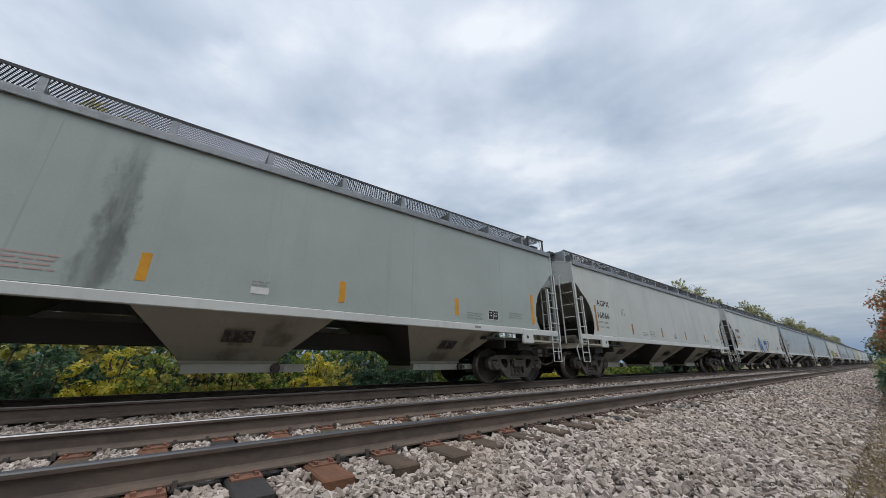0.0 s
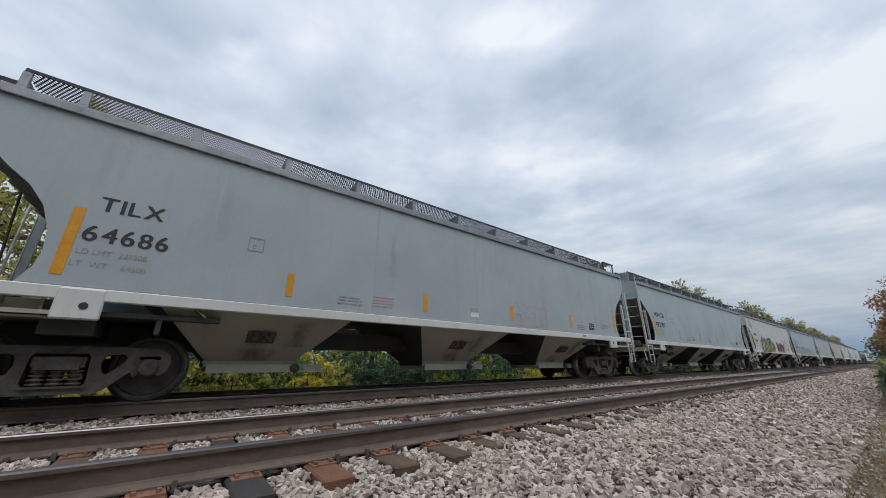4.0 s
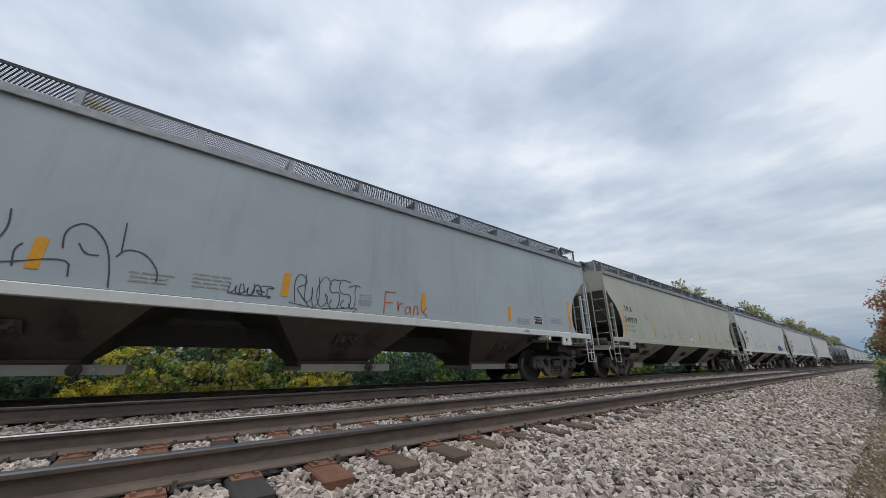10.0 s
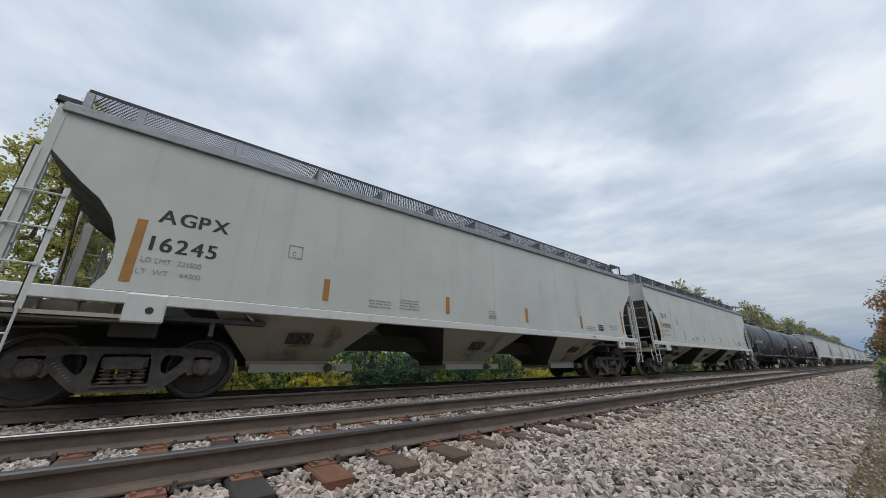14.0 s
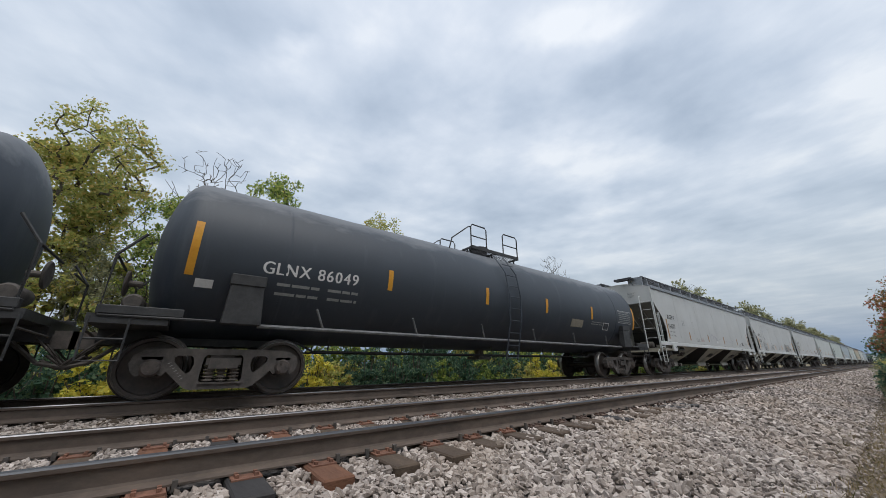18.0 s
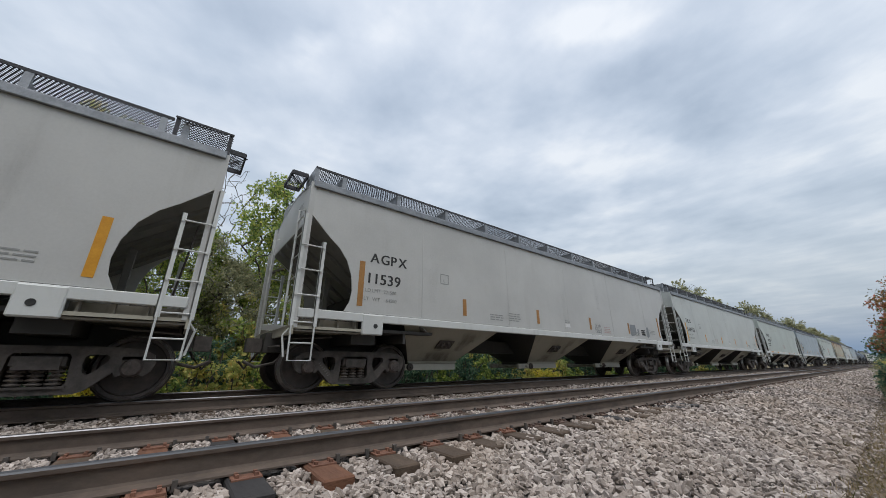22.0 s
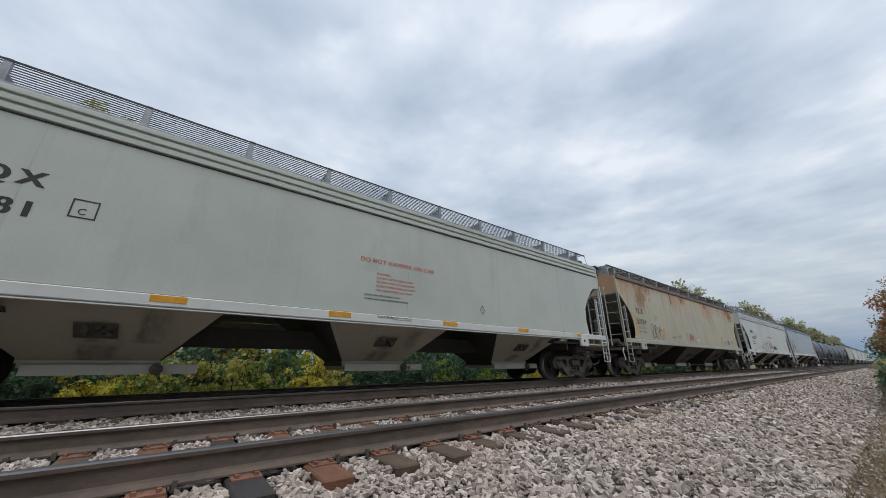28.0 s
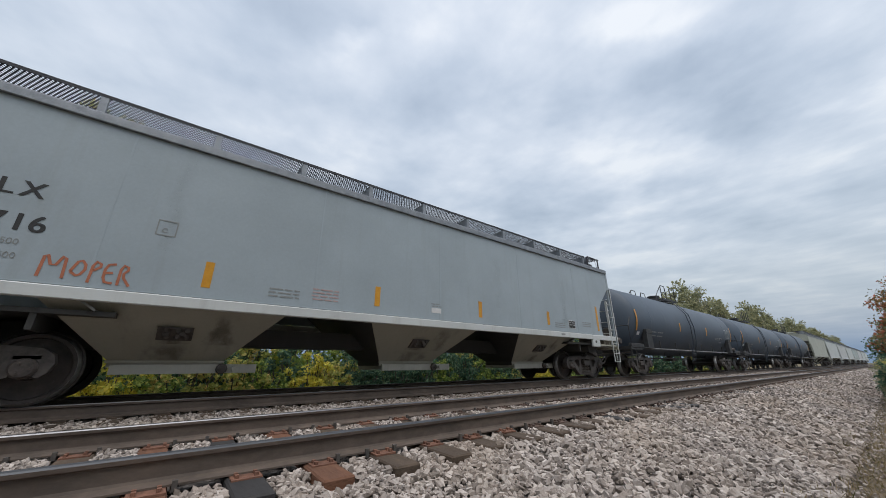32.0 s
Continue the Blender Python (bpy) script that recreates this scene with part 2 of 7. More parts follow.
def soft_stain(name, colour, strength, foot=0.8):
    """A stain that fades out to its sides and breaks up in run-down streaks."""
    n = Nodes(name)
    tc = n.add("TexCoord")
    sep = n.add("SeparateXYZ")
    n.link(tc.outputs["Generated"], sep.inputs[0])
    sway = n.add("MapRange")
    sway.inputs[1].default_value, sway.inputs[2].default_value, sway.inputs[3].default_value, sway.inputs[4].default_value = 0.3, 0.7, -0.22, 0.22
    n.link(n.noise(n.coords((1, 1, 0.6)), 2.6, 6, 0.65), sway.inputs[0])
    across = n.add("Math")
    n.link(sep.outputs["X"], across.inputs[0])
    n.link(sway.outputs[0], across.inputs[1])
    side = n.ramp(across.outputs[0], (0.24, (0, 0, 0)), (0.44, (1, 1, 1)), (0.60, (0.9, 0.9, 0.9)), (0.77, (0, 0, 0)))
    ends = n.ramp(sep.outputs["Z"], (0.0, (foot, foot, foot)), (0.45, (1, 1, 1)), (0.75, (0.8, 0.8, 0.8)), (1.0, (0, 0, 0)))
    runs = n.ramp(n.noise(n.coords((3, 1, 0.5)), 2.2, 5, 0.6), (0.3, (0.25, 0.25, 0.25)), (0.6, (1, 1, 1)))
    f = n.mix(1.0, n.mix(1.0, side, ends, "MULTIPLY"), runs, "MULTIPLY")
    m = n.add("Math")
    m.operation = "MULTIPLY"
    m.inputs[1].default_value = strength
    n.link(f, m.inputs[0])
    n.link(m.outputs[0], n.bsdf.inputs["Alpha"])
    return n.out(colour, 0.6)


SOOTY = soft_stain("soot_patch", (0.045, 0.036, 0.028), 0.45)
OIL = soft_stain("oily_run_stain", (0.13, 0.15, 0.14), 0.62)
SOOT = soft_stain("sooty_run_stain", (0.14, 0.125, 0.10), 0.075)
SCUFF = soft_stain("grey_scuff_stain", (0.14, 0.125, 0.10), 0.30, 0.0)
RUSTRUN = soft_stain("rusty_run_stain", (0.42, 0.17, 0.05), 0.85, 0.0)


def ballast_material(name):
    n = Nodes(name)
    geo = n.add("NewGeometry")
    v = n.coords((1, 1, 1), False)
    c = n.ramp(geo.outputs["Random Per Island"], (0.0, (0.15, 0.126, 0.112)), (0.25, (0.31, 0.266, 0.238)), (0.7, (0.44, 0.384, 0.348)), (1.0, (0.60, 0.533, 0.49)))
    c = n.mix(0.35, c, n.noise(v, 60, 5, 0.7), "OVERLAY")
    c = n.mix(n.ramp(n.noise(v, 0.6, 4), (0.45, (0, 0, 0)), (0.75, (0.5, 0.5, 0.5))), c, (0.36, 0.28, 0.21))
    n.bump(n.noise(v, 90, 4, 0.7), 0.5, 0.004)
    return n.out(c, 0.9)


def bed_material():
    n = Nodes("ballast_bed")
    v = n.coords((1, 1, 1), False)
    vor = n.add("TexVoronoi")
    vor.inputs["Scale"].default_value = 16
    n.link(v, vor.inputs["Vector"])
    sep = n.add("SeparateColor")
    n.link(vor.outputs["Color"], sep.inputs[0])
    c = n.ramp(sep.outputs[0], (0.0, (0.06, 0.052, 0.048)), (0.5, (0.13, 0.115, 0.105)), (1.0, (0.24, 0.215, 0.20)))
    # dark cell edges put the shade between the stones into the colour
    c = n.mix(n.ramp(vor.outputs["Distance"], (0.35, (0, 0, 0)), (0.75, (0.8, 0.8, 0.8))), c, (0.07, 0.065, 0.06))
    c = n.mix(n.ramp(n.noise(v, 0.5, 4), (0.5, (0, 0, 0)), (0.8, (0.5, 0.5, 0.5))), c, (0.30, 0.23, 0.17))
    earth = n.mix(n.ramp(n.noise(v, 3.0, 7, 0.7), (0.35, (0, 0, 0)), (0.65, (1, 1, 1))), (0.13, 0.095, 0.062), (0.22, 0.17, 0.115))
    earth = n.mix(0.5, earth, n.noise(v, 35, 6, 0.75), "OVERLAY")
    c = n.mix(soft_border(n, v, -2.42, 0.22), c, earth)
    n.bump(vor.outputs["Distance"], 1.0, -0.05)
    return n.out(c, 0.95)


def soft_border(n, v, middle, width):
    """1 on the soil side of a ragged border along the line, 0 on the stone side."""
    sep = n.add("SeparateXYZ")
    n.link(v, sep.inputs[0])
    wob = n.add("MapRange")
    wob.inputs[1].default_value, wob.inputs[2].default_value, wob.inputs[3].default_value, wob.inputs[4].default_value = 0.25, 0.75, -0.35, 0.35
    n.link(n.noise(v, 2.2, 6, 0.7), wob.inputs[0])
    add = n.add("Math")
    n.link(sep.outputs["Y"], add.inputs[0])
    n.link(wob.outputs[0], add.inputs[1])
    edge = n.add("MapRange")
    edge.inputs[1].default_value, edge.inputs[2].default_value, edge.inputs[3].default_value, edge.inputs[4].default_value = middle - width, middle + width, 1.0, 0.0
    n.link(add.outputs[0], edge.inputs[0])
    return edge.outputs[0]


def ground_material():
    n = Nodes("dry_grass_ground")
    v = n.coords((1, 1, 1), False)
    c = n.ramp(n.noise(v, 0.8, 8, 0.7), (0.3, (0.10, 0.075, 0.045)), (0.5, (0.19, 0.15, 0.085)), (0.7, (0.10, 0.12, 0.04)))
    c = n.mix(0.5, c, n.noise(v, 30, 6, 0.75), "OVERLAY")
    n.bump(n.noise(v, 20, 6, 0.7), 0.9, 0.05)
    return n.out(c, 1.0)


def leaf_material(name, *stops):
    n = Nodes(name)
    geo = n.add("NewGeometry")
    c = n.ramp(geo.outputs["Random Per Island"], *stops)
    n.out(c, 0.75)
    tr = n.add("BsdfTranslucent")
    n.link(c, tr.inputs["Color"])
    mx = n.add("MixShader")
    mx.inputs[0].default_value = 0.58
    n.link(n.bsdf.outputs[0], mx.inputs[1])
    n.link(tr.outputs[0], mx.inputs[2])
    n.link(mx.outputs[0], n.t.nodes["Material Output"].inputs["Surface"])
    return n.mat


STONE = ballast_material("grey_ballast_stone")
BED = bed_material()
SOIL = ground_material()
LEAF_GREEN = leaf_material("green_leaves", (0, (0.09, 0.16, 0.055)), (0.5, (0.25, 0.35, 0.10)), (0.85, (0.44, 0.50, 0.13)), (1, (0.60, 0.58, 0.15)))
LEAF_BRIGHT = leaf_material("bright_green_leaves", (0, (0.12, 0.19, 0.06)), (0.5, (0.30, 0.40, 0.11)), (0.85, (0.48, 0.52, 0.14)), (1, (0.62, 0.58, 0.15)))
LEAF_DARK = leaf_material("dark_green_leaves", (0, (0.045, 0.095, 0.065)), (0.6, (0.10, 0.19, 0.125)), (1, (0.23, 0.33, 0.18)))
LEAF_YELLOW = leaf_material("yellow_leaves", (0, (0.34, 0.40, 0.08)), (0.35, (0.70, 0.64, 0.12)), (1, (0.88, 0.75, 0.16)))
LEAF_GOLD = leaf_material("olive_gold_leaves", (0, (0.27, 0.32, 0.10)), (0.5, (0.48, 0.50, 0.16)), (0.8, (0.62, 0.54, 0.18)), (1, (0.68, 0.48, 0.18)))
LEAF_OLIVE = leaf_material("muted_olive_leaves", (0, (0.22, 0.235, 0.15)), (0.5, (0.34, 0.35, 0.205)), (1, (0.47, 0.44, 0.26)))
LEAF_RED = leaf_material("rusty_red_leaves", (0, (0.15, 0.17, 0.08)), (0.5, (0.25, 0.21, 0.10)), (0.72, (0.44, 0.19, 0.10)), (1, (0.55, 0.18, 0.11)))
GRASS = leaf_material("dry_grass_blades", (0, (0.10, 0.11, 0.03)), (0.35, (0.22, 0.17, 0.08)), (0.75, (0.34, 0.26, 0.14)), (1, (0.42, 0.33, 0.20)))
BARK = plain("grey_bark", (0.07, 0.06, 0.05), (0.16, 0.14, 0.12), 6, 0.95, 0, 0.8, 0.02, (1, 1, 0.2))


# soft bright and dark banks in the cloud layer: x, y, half length, half width, turn, strength
BANKS = ((357, 113, 80, 50, 172, -0.75), (243, 115, 84, 56, 162, -0.40), (65, 298, 105, 66, 127, -0.55), (-55, 281, 95, 40, 136, -0.30), (639, 20, 180, 75, 156, -0.50), (797, 128, 165, 82, 165, -0.50),
         (142, 126, 85, 50, 145, 0.75), (407, -38, 105, 40, 152, 0.95), (395, 15, 82, 36, 153, 0.40), (459, 263, 84, 60, 175, 0.75), (276, 222, 60, 50, 174, 0.45), (-22, 288, 32, 19, 125, 0.45),
         (883, -16, 140, 58, 159, 0.60), (187, 290, 70, 60, 126, 0.30), (431, 61, 85, 36, 7, -0.30))


def cloud_material():
    n = Nodes("cloud_layer")
    flat = n.coords((1, 1, 0), False)
    warp = n.add("TexNoise")
    warp.inputs["Scale"].default_value, warp.inputs["Detail"].default_value, warp.inputs["Roughness"].default_value = 0.011, 5, 0.5
    n.link(flat, warp.inputs["Vector"])
    shift = n.add("VectorMath")
    shift.operation = "MULTIPLY_ADD"
    shift.inputs[1].default_value = (120, 120, 0)
    n.link(warp.outputs["Color"], shift.inputs[0])
    away = n.add("VectorMath")
    away.inputs[1].default_value = (-60, -60, 0)
    n.link(flat, away.inputs[0])
    n.link(away.outputs[0], shift.inputs[2])
    bent = shift.outputs[0]
    big = n.noise(n.coords((0.0030, 0.0040, 0), False), 1.0, 3, 0.5)
    wisps = n.noise(n.coords((0.0066, 0.0062, 0), False), 1.0, 8, 0.52)
    fine = n.noise(n.coords((0.024, 0.022, 0), False), 1.0, 5, 0.5)
    s = n.mix(0.11, n.mix(0.47, big, wisps), fine)
    for x, y, a, b, turn, strength in BANKS:
        at = n.add("Mapping")
        at.vector_type = "TEXTURE"
        at.inputs["Location"].default_value, at.inputs["Rotation"].default_value, at.inputs["Scale"].default_value = (x, y, 0), (0, 0, radians(turn)), (a * 1.25, b * 1.25, 1)
        n.link(bent, at.inputs["Vector"])
        reach = n.add("VectorMath")
        reach.operation = "LENGTH"
        n.link(at.outputs[0], reach.inputs[0])
        soft = n.add("MapRange")
        soft.interpolation_type = "SMOOTHERSTEP"
        soft.inputs[1].default_value, soft.inputs[2].default_value, soft.inputs[3].default_value, soft.inputs[4].default_value = 0.0, 1.0, strength * 0.115, 0.0
        n.link(reach.outputs["Value"], soft.inputs[0])
        total = n.add("Math")
        n.link(s, total.inputs[0])
        n.link(soft.outputs[0], total.inputs[1])
        s = total.outputs[0]
    c = n.ramp(s, (0.36, (0.40, 0.475, 0.585)), (0.45, (0.55, 0.625, 0.735)), (0.53, (0.725, 0.785, 0.875)), (0.595, (0.93, 0.96, 1.0)))
    far = n.add("VectorMath")
    far.operation = "LENGTH"
    tc = n.add("TexCoord")
    n.link(tc.outputs["Object"], far.inputs[0])
    rng_node = n.add("MapRange")
    rng_node.inputs[1].default_value, rng_node.inputs[2].default_value = 1100, 3200
    n.link(far.outputs["Value"], rng_node.inputs[0])
    mid = n.add("MapRange")
    mid.inputs[1].default_value, mid.inputs[2].default_value = 250, 1100
    mid.inputs[4].default_value = 0.62
    n.link(far.outputs["Value"], mid.inputs[0])
    c = n.mix(mid.outputs[0], c, (0.45, 0.515, 0.615))
    c = n.mix(rng_node.outputs[0], c, (0.24, 0.35, 0.52))
    em = n.add("Emission")
    n.link(c, em.inputs["Color"])
    em.inputs["Strength"].default_value = 0.84
    thin = n.add("BsdfTransparent")
    thin.inputs["Color"].default_value = (0.6, 0.6, 0.6, 1)      # thin cloud lets the sun's light down
    both = n.add("AddShader")
    n.link(em.outputs[0], both.inputs[0])
    n.link(thin.outputs[0], both.inputs[1])
    n.link(both.outputs[0], n.t.nodes["Material Output"].inputs["Surface"])
    n.mat.cycles.emission_sampling = "NONE"
    return n.mat


# ---- sky, ground and ballast ----
CLOUD_HEIGHT = 250.0
bm = bmesh.new()
bmesh.ops.create_grid(bm, x_segments=40, y_segments=40, size=4400)
for v in bm.verts:
    v.co.z = -290 * min(1.0, v.co.xy.length / 4400) ** 2      # the layer sinks to the horizon
clouds = tagged(new("cloud_layer", finish("cloud_layer", bm, cloud_material())), "broken grey-white overcast cloud layer over the line", "sky", kind="structure")


def bed_height(y):
    """Height of the ballast across the line."""
    return float(np.interp(y, [-7.0, -3.4, -2.7, -1.3, -0.75, -0.5, -0.1, 0.1, 1.9, 2.3, 6.0, 6.4, 8.0, 10.0], [-1.0, -0.82, -0.72, -0.38, -0.275, -0.258, -0.24, -0.226, -0.224, -0.215, -0.20, -0.22, -0.85, -1.0]))


rows_y = [-4000, -300, -40, -7.0, -5.0, -3.4, -2.75, -2.4, -2.0, -1.3, -0.75, -0.5, -0.1, 0.1, 0.3, 1.2, 1.9, 2.3, 3.3, 5.0, 6.0, 6.4, 8.0, 10.0, 14, 40, 300, 4000]
rows_x = [-4000, -300, -60, -20, 0, 20, 60, 150, 300, 700, 1500, 4000]
me = bulk("ground", [(x, y, bed_height(y) - 0.02) for y in rows_y for x in rows_x],
          [(j * len(rows_x) + i, j * len(rows_x) + i + 1, (j + 1) * len(rows_x) + i + 1, (j + 1) * len(rows_x) + i) for j in range(len(rows_y) - 1) for i in range(len(rows_x) - 1)], SOIL)
me.materials.append(BED)
for p in me.polygons:
    if -4.2 < p.center.y < 7.0 and -300 < p.center.x < 1500:
        p.material_index = 1
tagged(new("ground", me), "grassy soil with a grey crushed-stone railway embankment", "ground", kind="structure")


def stone_shapes(count, seed):
    """Broken stones: boxes with uneven corners, pulled to a ridge."""
    r = np.random.RandomState(seed)
    base = np.array([(x, y, z) for z in (-1, 1) for y in (-1, 1) for x in (-1, 1)] + [(0, 0, 1.25), (0, 0, -1.1), (1.3, 0, 0), (-1.25, 0, 0)], float) * 0.70
    faces = [(2, 3, 1, 0, 9), (4, 5, 7, 6, 8), (5, 1, 3, 7, 10), (0, 4, 6, 2, 11)]
    tris = [(0, 1, 5), (0, 5, 4), (2, 6, 7), (2, 7, 3)]
    for a, b, c, d, m in faces:
        tris += [(a, b, m), (b, c, m), (c, d, m), (d, a, m)]
    tris = np.array(tris)
    out = []
    for _ in range(count):
        p = base * (0.45 + 0.65 * r.rand(12, 3))
        p[4:8, :2] *= 0.55 + 0.45 * r.rand()
        p[:4, :2] *= 0.6 + 0.4 * r.rand()
        p[:, 0] += p[:, 2] * r.uniform(-0.6, 0.6)
        out.append(p)
    return out, tris


def scatter(name, spots, label, coarse=False):
    """Stones at rows of x, y, z, size; coarse ones are plain broken boxes."""
    shapes, tris = stone_shapes(24, 3)
    if coarse:
        shapes = [p[:8] * 1.1 for p in shapes]
        tris = np.array([(0, 2, 3), (0, 3, 1), (4, 5, 7), (4, 7, 6), (0, 1, 5), (0, 5, 4), (2, 6, 7), (2, 7, 3), (0, 4, 6), (0, 6, 2), (1, 3, 7), (1, 7, 5)])
    r = np.random.RandomState(11)
    spots = np.asarray(spots)
    n = len(spots)
    # most stones lie flat, turned any way and tilted a little
    turn, tip, about = r.rand(n) * math.pi, r.normal(size=n) * 0.34, r.rand(n) * math.tau
    q = np.stack([np.cos(turn) * np.cos(tip), np.sin(tip) * np.cos(about), np.sin(tip) * np.sin(about), np.sin(turn) * np.cos(tip)], 1)
    w, x, y, z = q.T
    rot = np.stack([1 - 2 * (y * y + z * z), 2 * (x * y - z * w), 2 * (x * z + y * w), 2 * (x * y + z * w), 1 - 2 * (x * x + z * z), 2 * (y * z - x * w),
                    2 * (x * z - y * w), 2 * (y * z + x * w), 1 - 2 * (x * x + y * y)], -1).reshape(n, 3, 3)
    form = np.stack(shapes)[r.randint(0, 24, n)] * (np.array([1.30, 1.0, 0.82]) * (0.75 + 0.4 * r.rand(n, 3)))[:, None, :]
    v = np.einsum("nij,nkj->nki", rot, form) * spots[:, None, 3:4] + spots[:, None, :3]
    k = v.shape[1]
    f = tris[None] + (np.arange(n) * k)[:, None, None]
    return tagged(new(name, bulk(name, v.reshape(-1, 3), f.reshape(-1, 3), STONE)), label, "ballast", kind="stuff")


def fill(x0, x1, y0, y1, per_m2, size, lift=0.0, skip=None):
    r = np.random.RandomState(int(abs(x0 * 131 + y0 * 977)) + 5)
    n = int((x1 - x0) * (y1 - y0) * per_m2)
    xs, ys = r.uniform(x0, x1, n), r.uniform(y0, y1, n)
    out = []
    for x, y, a, b in zip(xs, ys, r.rand(n), r.rand(n)):
        if skip and skip(x, y):
            continue
        s = size * (0.55 + 0.75 * a)
        out.append((x, y, bed_height(y) + lift + s * (0.9 * b - 0.1), s))
    return out


TIE_STEP, TIE_FIRST, TIE_HALF = 0.533, 0.015, 0.115


def on_tie(x, y):
    k = (x - TIE_FIRST) / TIE_STEP
    return abs(k - round(k)) * TIE_STEP < TIE_HALF + 0.02 and (-0.60 if x < 2.5 else -0.40) < y < 2.1


def under_rail(x, y):
    return on_tie(x, y) or abs(y) < 0.1 or abs(y - GAUGE) < 0.1


spots = fill(-1.5, 2.6, -2.45, -0.1, 1350, 0.033, 0.0, under_rail) + fill(2.6, 7, -2.45, -0.1, 760, 0.039, 0.0, under_rail) + fill(7, 24, -2.45, -0.1, 330, 0.047, 0.0, under_rail) + fill(24, 75, -2.45, -0.3, 80, 0.068)
spots += fill(-2.5, 12, 0.1, 1.4, 1050, 0.028, 0.012, under_rail) + fill(12, 40, 0.1, 1.4, 150, 0.045, 0, under_rail)
spots += fill(-3.5, 10, 1.6, 3.7, 800, 0.029, 0.012, under_rail) + fill(10, 45, 1.6, 3.7, 150, 0.05, 0.01)
spots += fill(-16, -1.5, -2.45, -0.1, 230, 0.05, 0.0, under_rail) + fill(-16, -2.5, 0.1, 1.4, 230, 0.05, 0.0, under_rail) + fill(-16, -3.5, 1.6, 3.7, 160, 0.055, 0.01)
spots += fill(-16, 40, 3.9, 6.2, 110, 0.055, 0.02)
r = np.random.RandomState(77)
spots += [p for p in fill(-14, 26, -3.1, -2.45, 380, 0.027, -0.01) if r.rand() < 0.75 * math.exp(-(-2.45 - p[1]) / 0.22)]
scatter("ballast_stone", [p for p in spots if -1.5 < p[0] < 9 and p[1] < 2.6], "angular pale grey crushed-stone ballast round the ties")
scatter("ballast_stone", [p for p in spots if not (-1.5 < p[0] < 9 and p[1] < 2.6)], "pale grey crushed-stone ballast farther along the line", True)

# ---- tracks ----
RAIL_OUT = [(-0.076, -0.186), (0.076, -0.186), (0.076, -0.174), (0.02, -0.155), (0.009, -0.14), (0.009, -0.048), (0.034, -0.036), (0.037, -0.012), (0.030, -0.002), (0.0, 0.0),
            (-0.030, -0.002), (-0.037, -0.012), (-0.034, -0.036), (-0.009, -0.048), (-0.009, -0.14), (-0.02, -0.155), (-0.076, -0.174)]


def rail(parent, y, z, head):
    stops = [-40 + 10 * i for i in range(9)] + [60, 90, 150, 250, 400, 700]
    me = bulk("rail", [(x, y + a, z + b) for x in stops for a, b in RAIL_OUT],
              [(j * 17 + i, j * 17 + (i + 1) % 17, (j + 1) * 17 + (i + 1) % 17, (j + 1) * 17 + i) for j in range(len(stops) - 1) for i in range(17)], RAIL)
    me.materials.append(head)
    for p in me.polygons:
        if p.center.z > z - 0.0095:
            p.material_index = 1
    b = bmesh.new()
    b.from_mesh(me)
    bmesh.ops.recalc_face_normals(b, faces=b.faces)
    b.to_mesh(me)
    b.free()
    return part("rail", me, None, parent)


near_track = thing("railway_track", "empty main-line track with worn steel rails on wooden ties", "railway track", "parallel tracks", "structure")
far_track = thing("railway_track", "main-line track that carries the moving freight train", "railway track", "parallel tracks", "structure")
for y in (0.0, GAUGE):
    rail(near_track, y, 0.0, SHINE if y else DULL)
    rail(far_track, FAR + y, RAILTOP, SHINE)

bm = bmesh.new()
box(bm, -TIE_HALF, TIE_HALF, -0.56, 2.065, -0.37, -0.2)
tie_mesh = finish("tie", bm, WOOD, bevel=0.012)
bm = bmesh.new()
prism(bm, [(-0.095, -0.2), (0.095, -0.2), (0.095, -0.187), (-0.095, -0.187)], -0.19, 0.19)
for x in (-0.06, 0.06):
    for y in (-0.15, -0.095, 0.095, 0.15):
        box(bm, x - 0.012, x + 0.012, y - 0.016, y + 0.016, -0.19, -0.166)
plate_mesh = finish("tie_plate", bm, PLATE)
bm = bmesh.new()
box(bm, -0.015, 0.015, -0.10, 0.10, -0.215, -0.188)
box(bm, -0.015, 0.015, -0.105, -0.075, -0.215, -0.15)
anchor_mesh = finish("rail_anchor", bm, CAST)
r = random.Random(5)
woods = [WOOD, WOOD, WOOD, WOOD_DARK, WOOD]
special = {1: WOOD_DARK, 2: WOOD_RED, 0: WOOD_RED, 3: WOOD, 4: WOOD, 5: WOOD}
for k in range(-30, 110):
    x = TIE_FIRST + TIE_STEP * k
    t = part("tie", tie_mesh, None, near_track)
    t.matrix_basis = pose(x + r.uniform(-0.02, 0.02), r.uniform(-0.04, 0.03), r.uniform(-0.006, 0.004), 0, 0, r.uniform(-0.8, 0.8))
    t.material_slots[0].link = "OBJECT"
    t.material_slots[0].material = special.get(k, r.choice(woods))
    for y in (0.0, GAUGE):
        p = part("tie_plate", plate_mesh, None, near_track)
        p.matrix_basis = pose(x, y, 0)
        if k > 6 and r.random() < 0.35 + 0.06 * k:
            p.material_slots[0].link = "OBJECT"
            p.material_slots[0].material = PLATE_DULL
        if -6 < k < 45 and r.random() < 0.8:
            a = part("rail_anchor", anchor_mesh, None, near_track)
            a.matrix_basis = pose(x + 0.135, y, 0)
            if r.random() < 0.6:
                a = part("rail_anchor", anchor_mesh, None, near_track)
                a.matrix_basis = pose(x - 0.135, y, 0)
bm = bmesh.new()
for k in range(110, 400):
    x = TIE_FIRST + TIE_STEP * k
    box(bm, x - TIE_HALF, x + TIE_HALF, -0.56, 2.065, -0.37, -0.2)
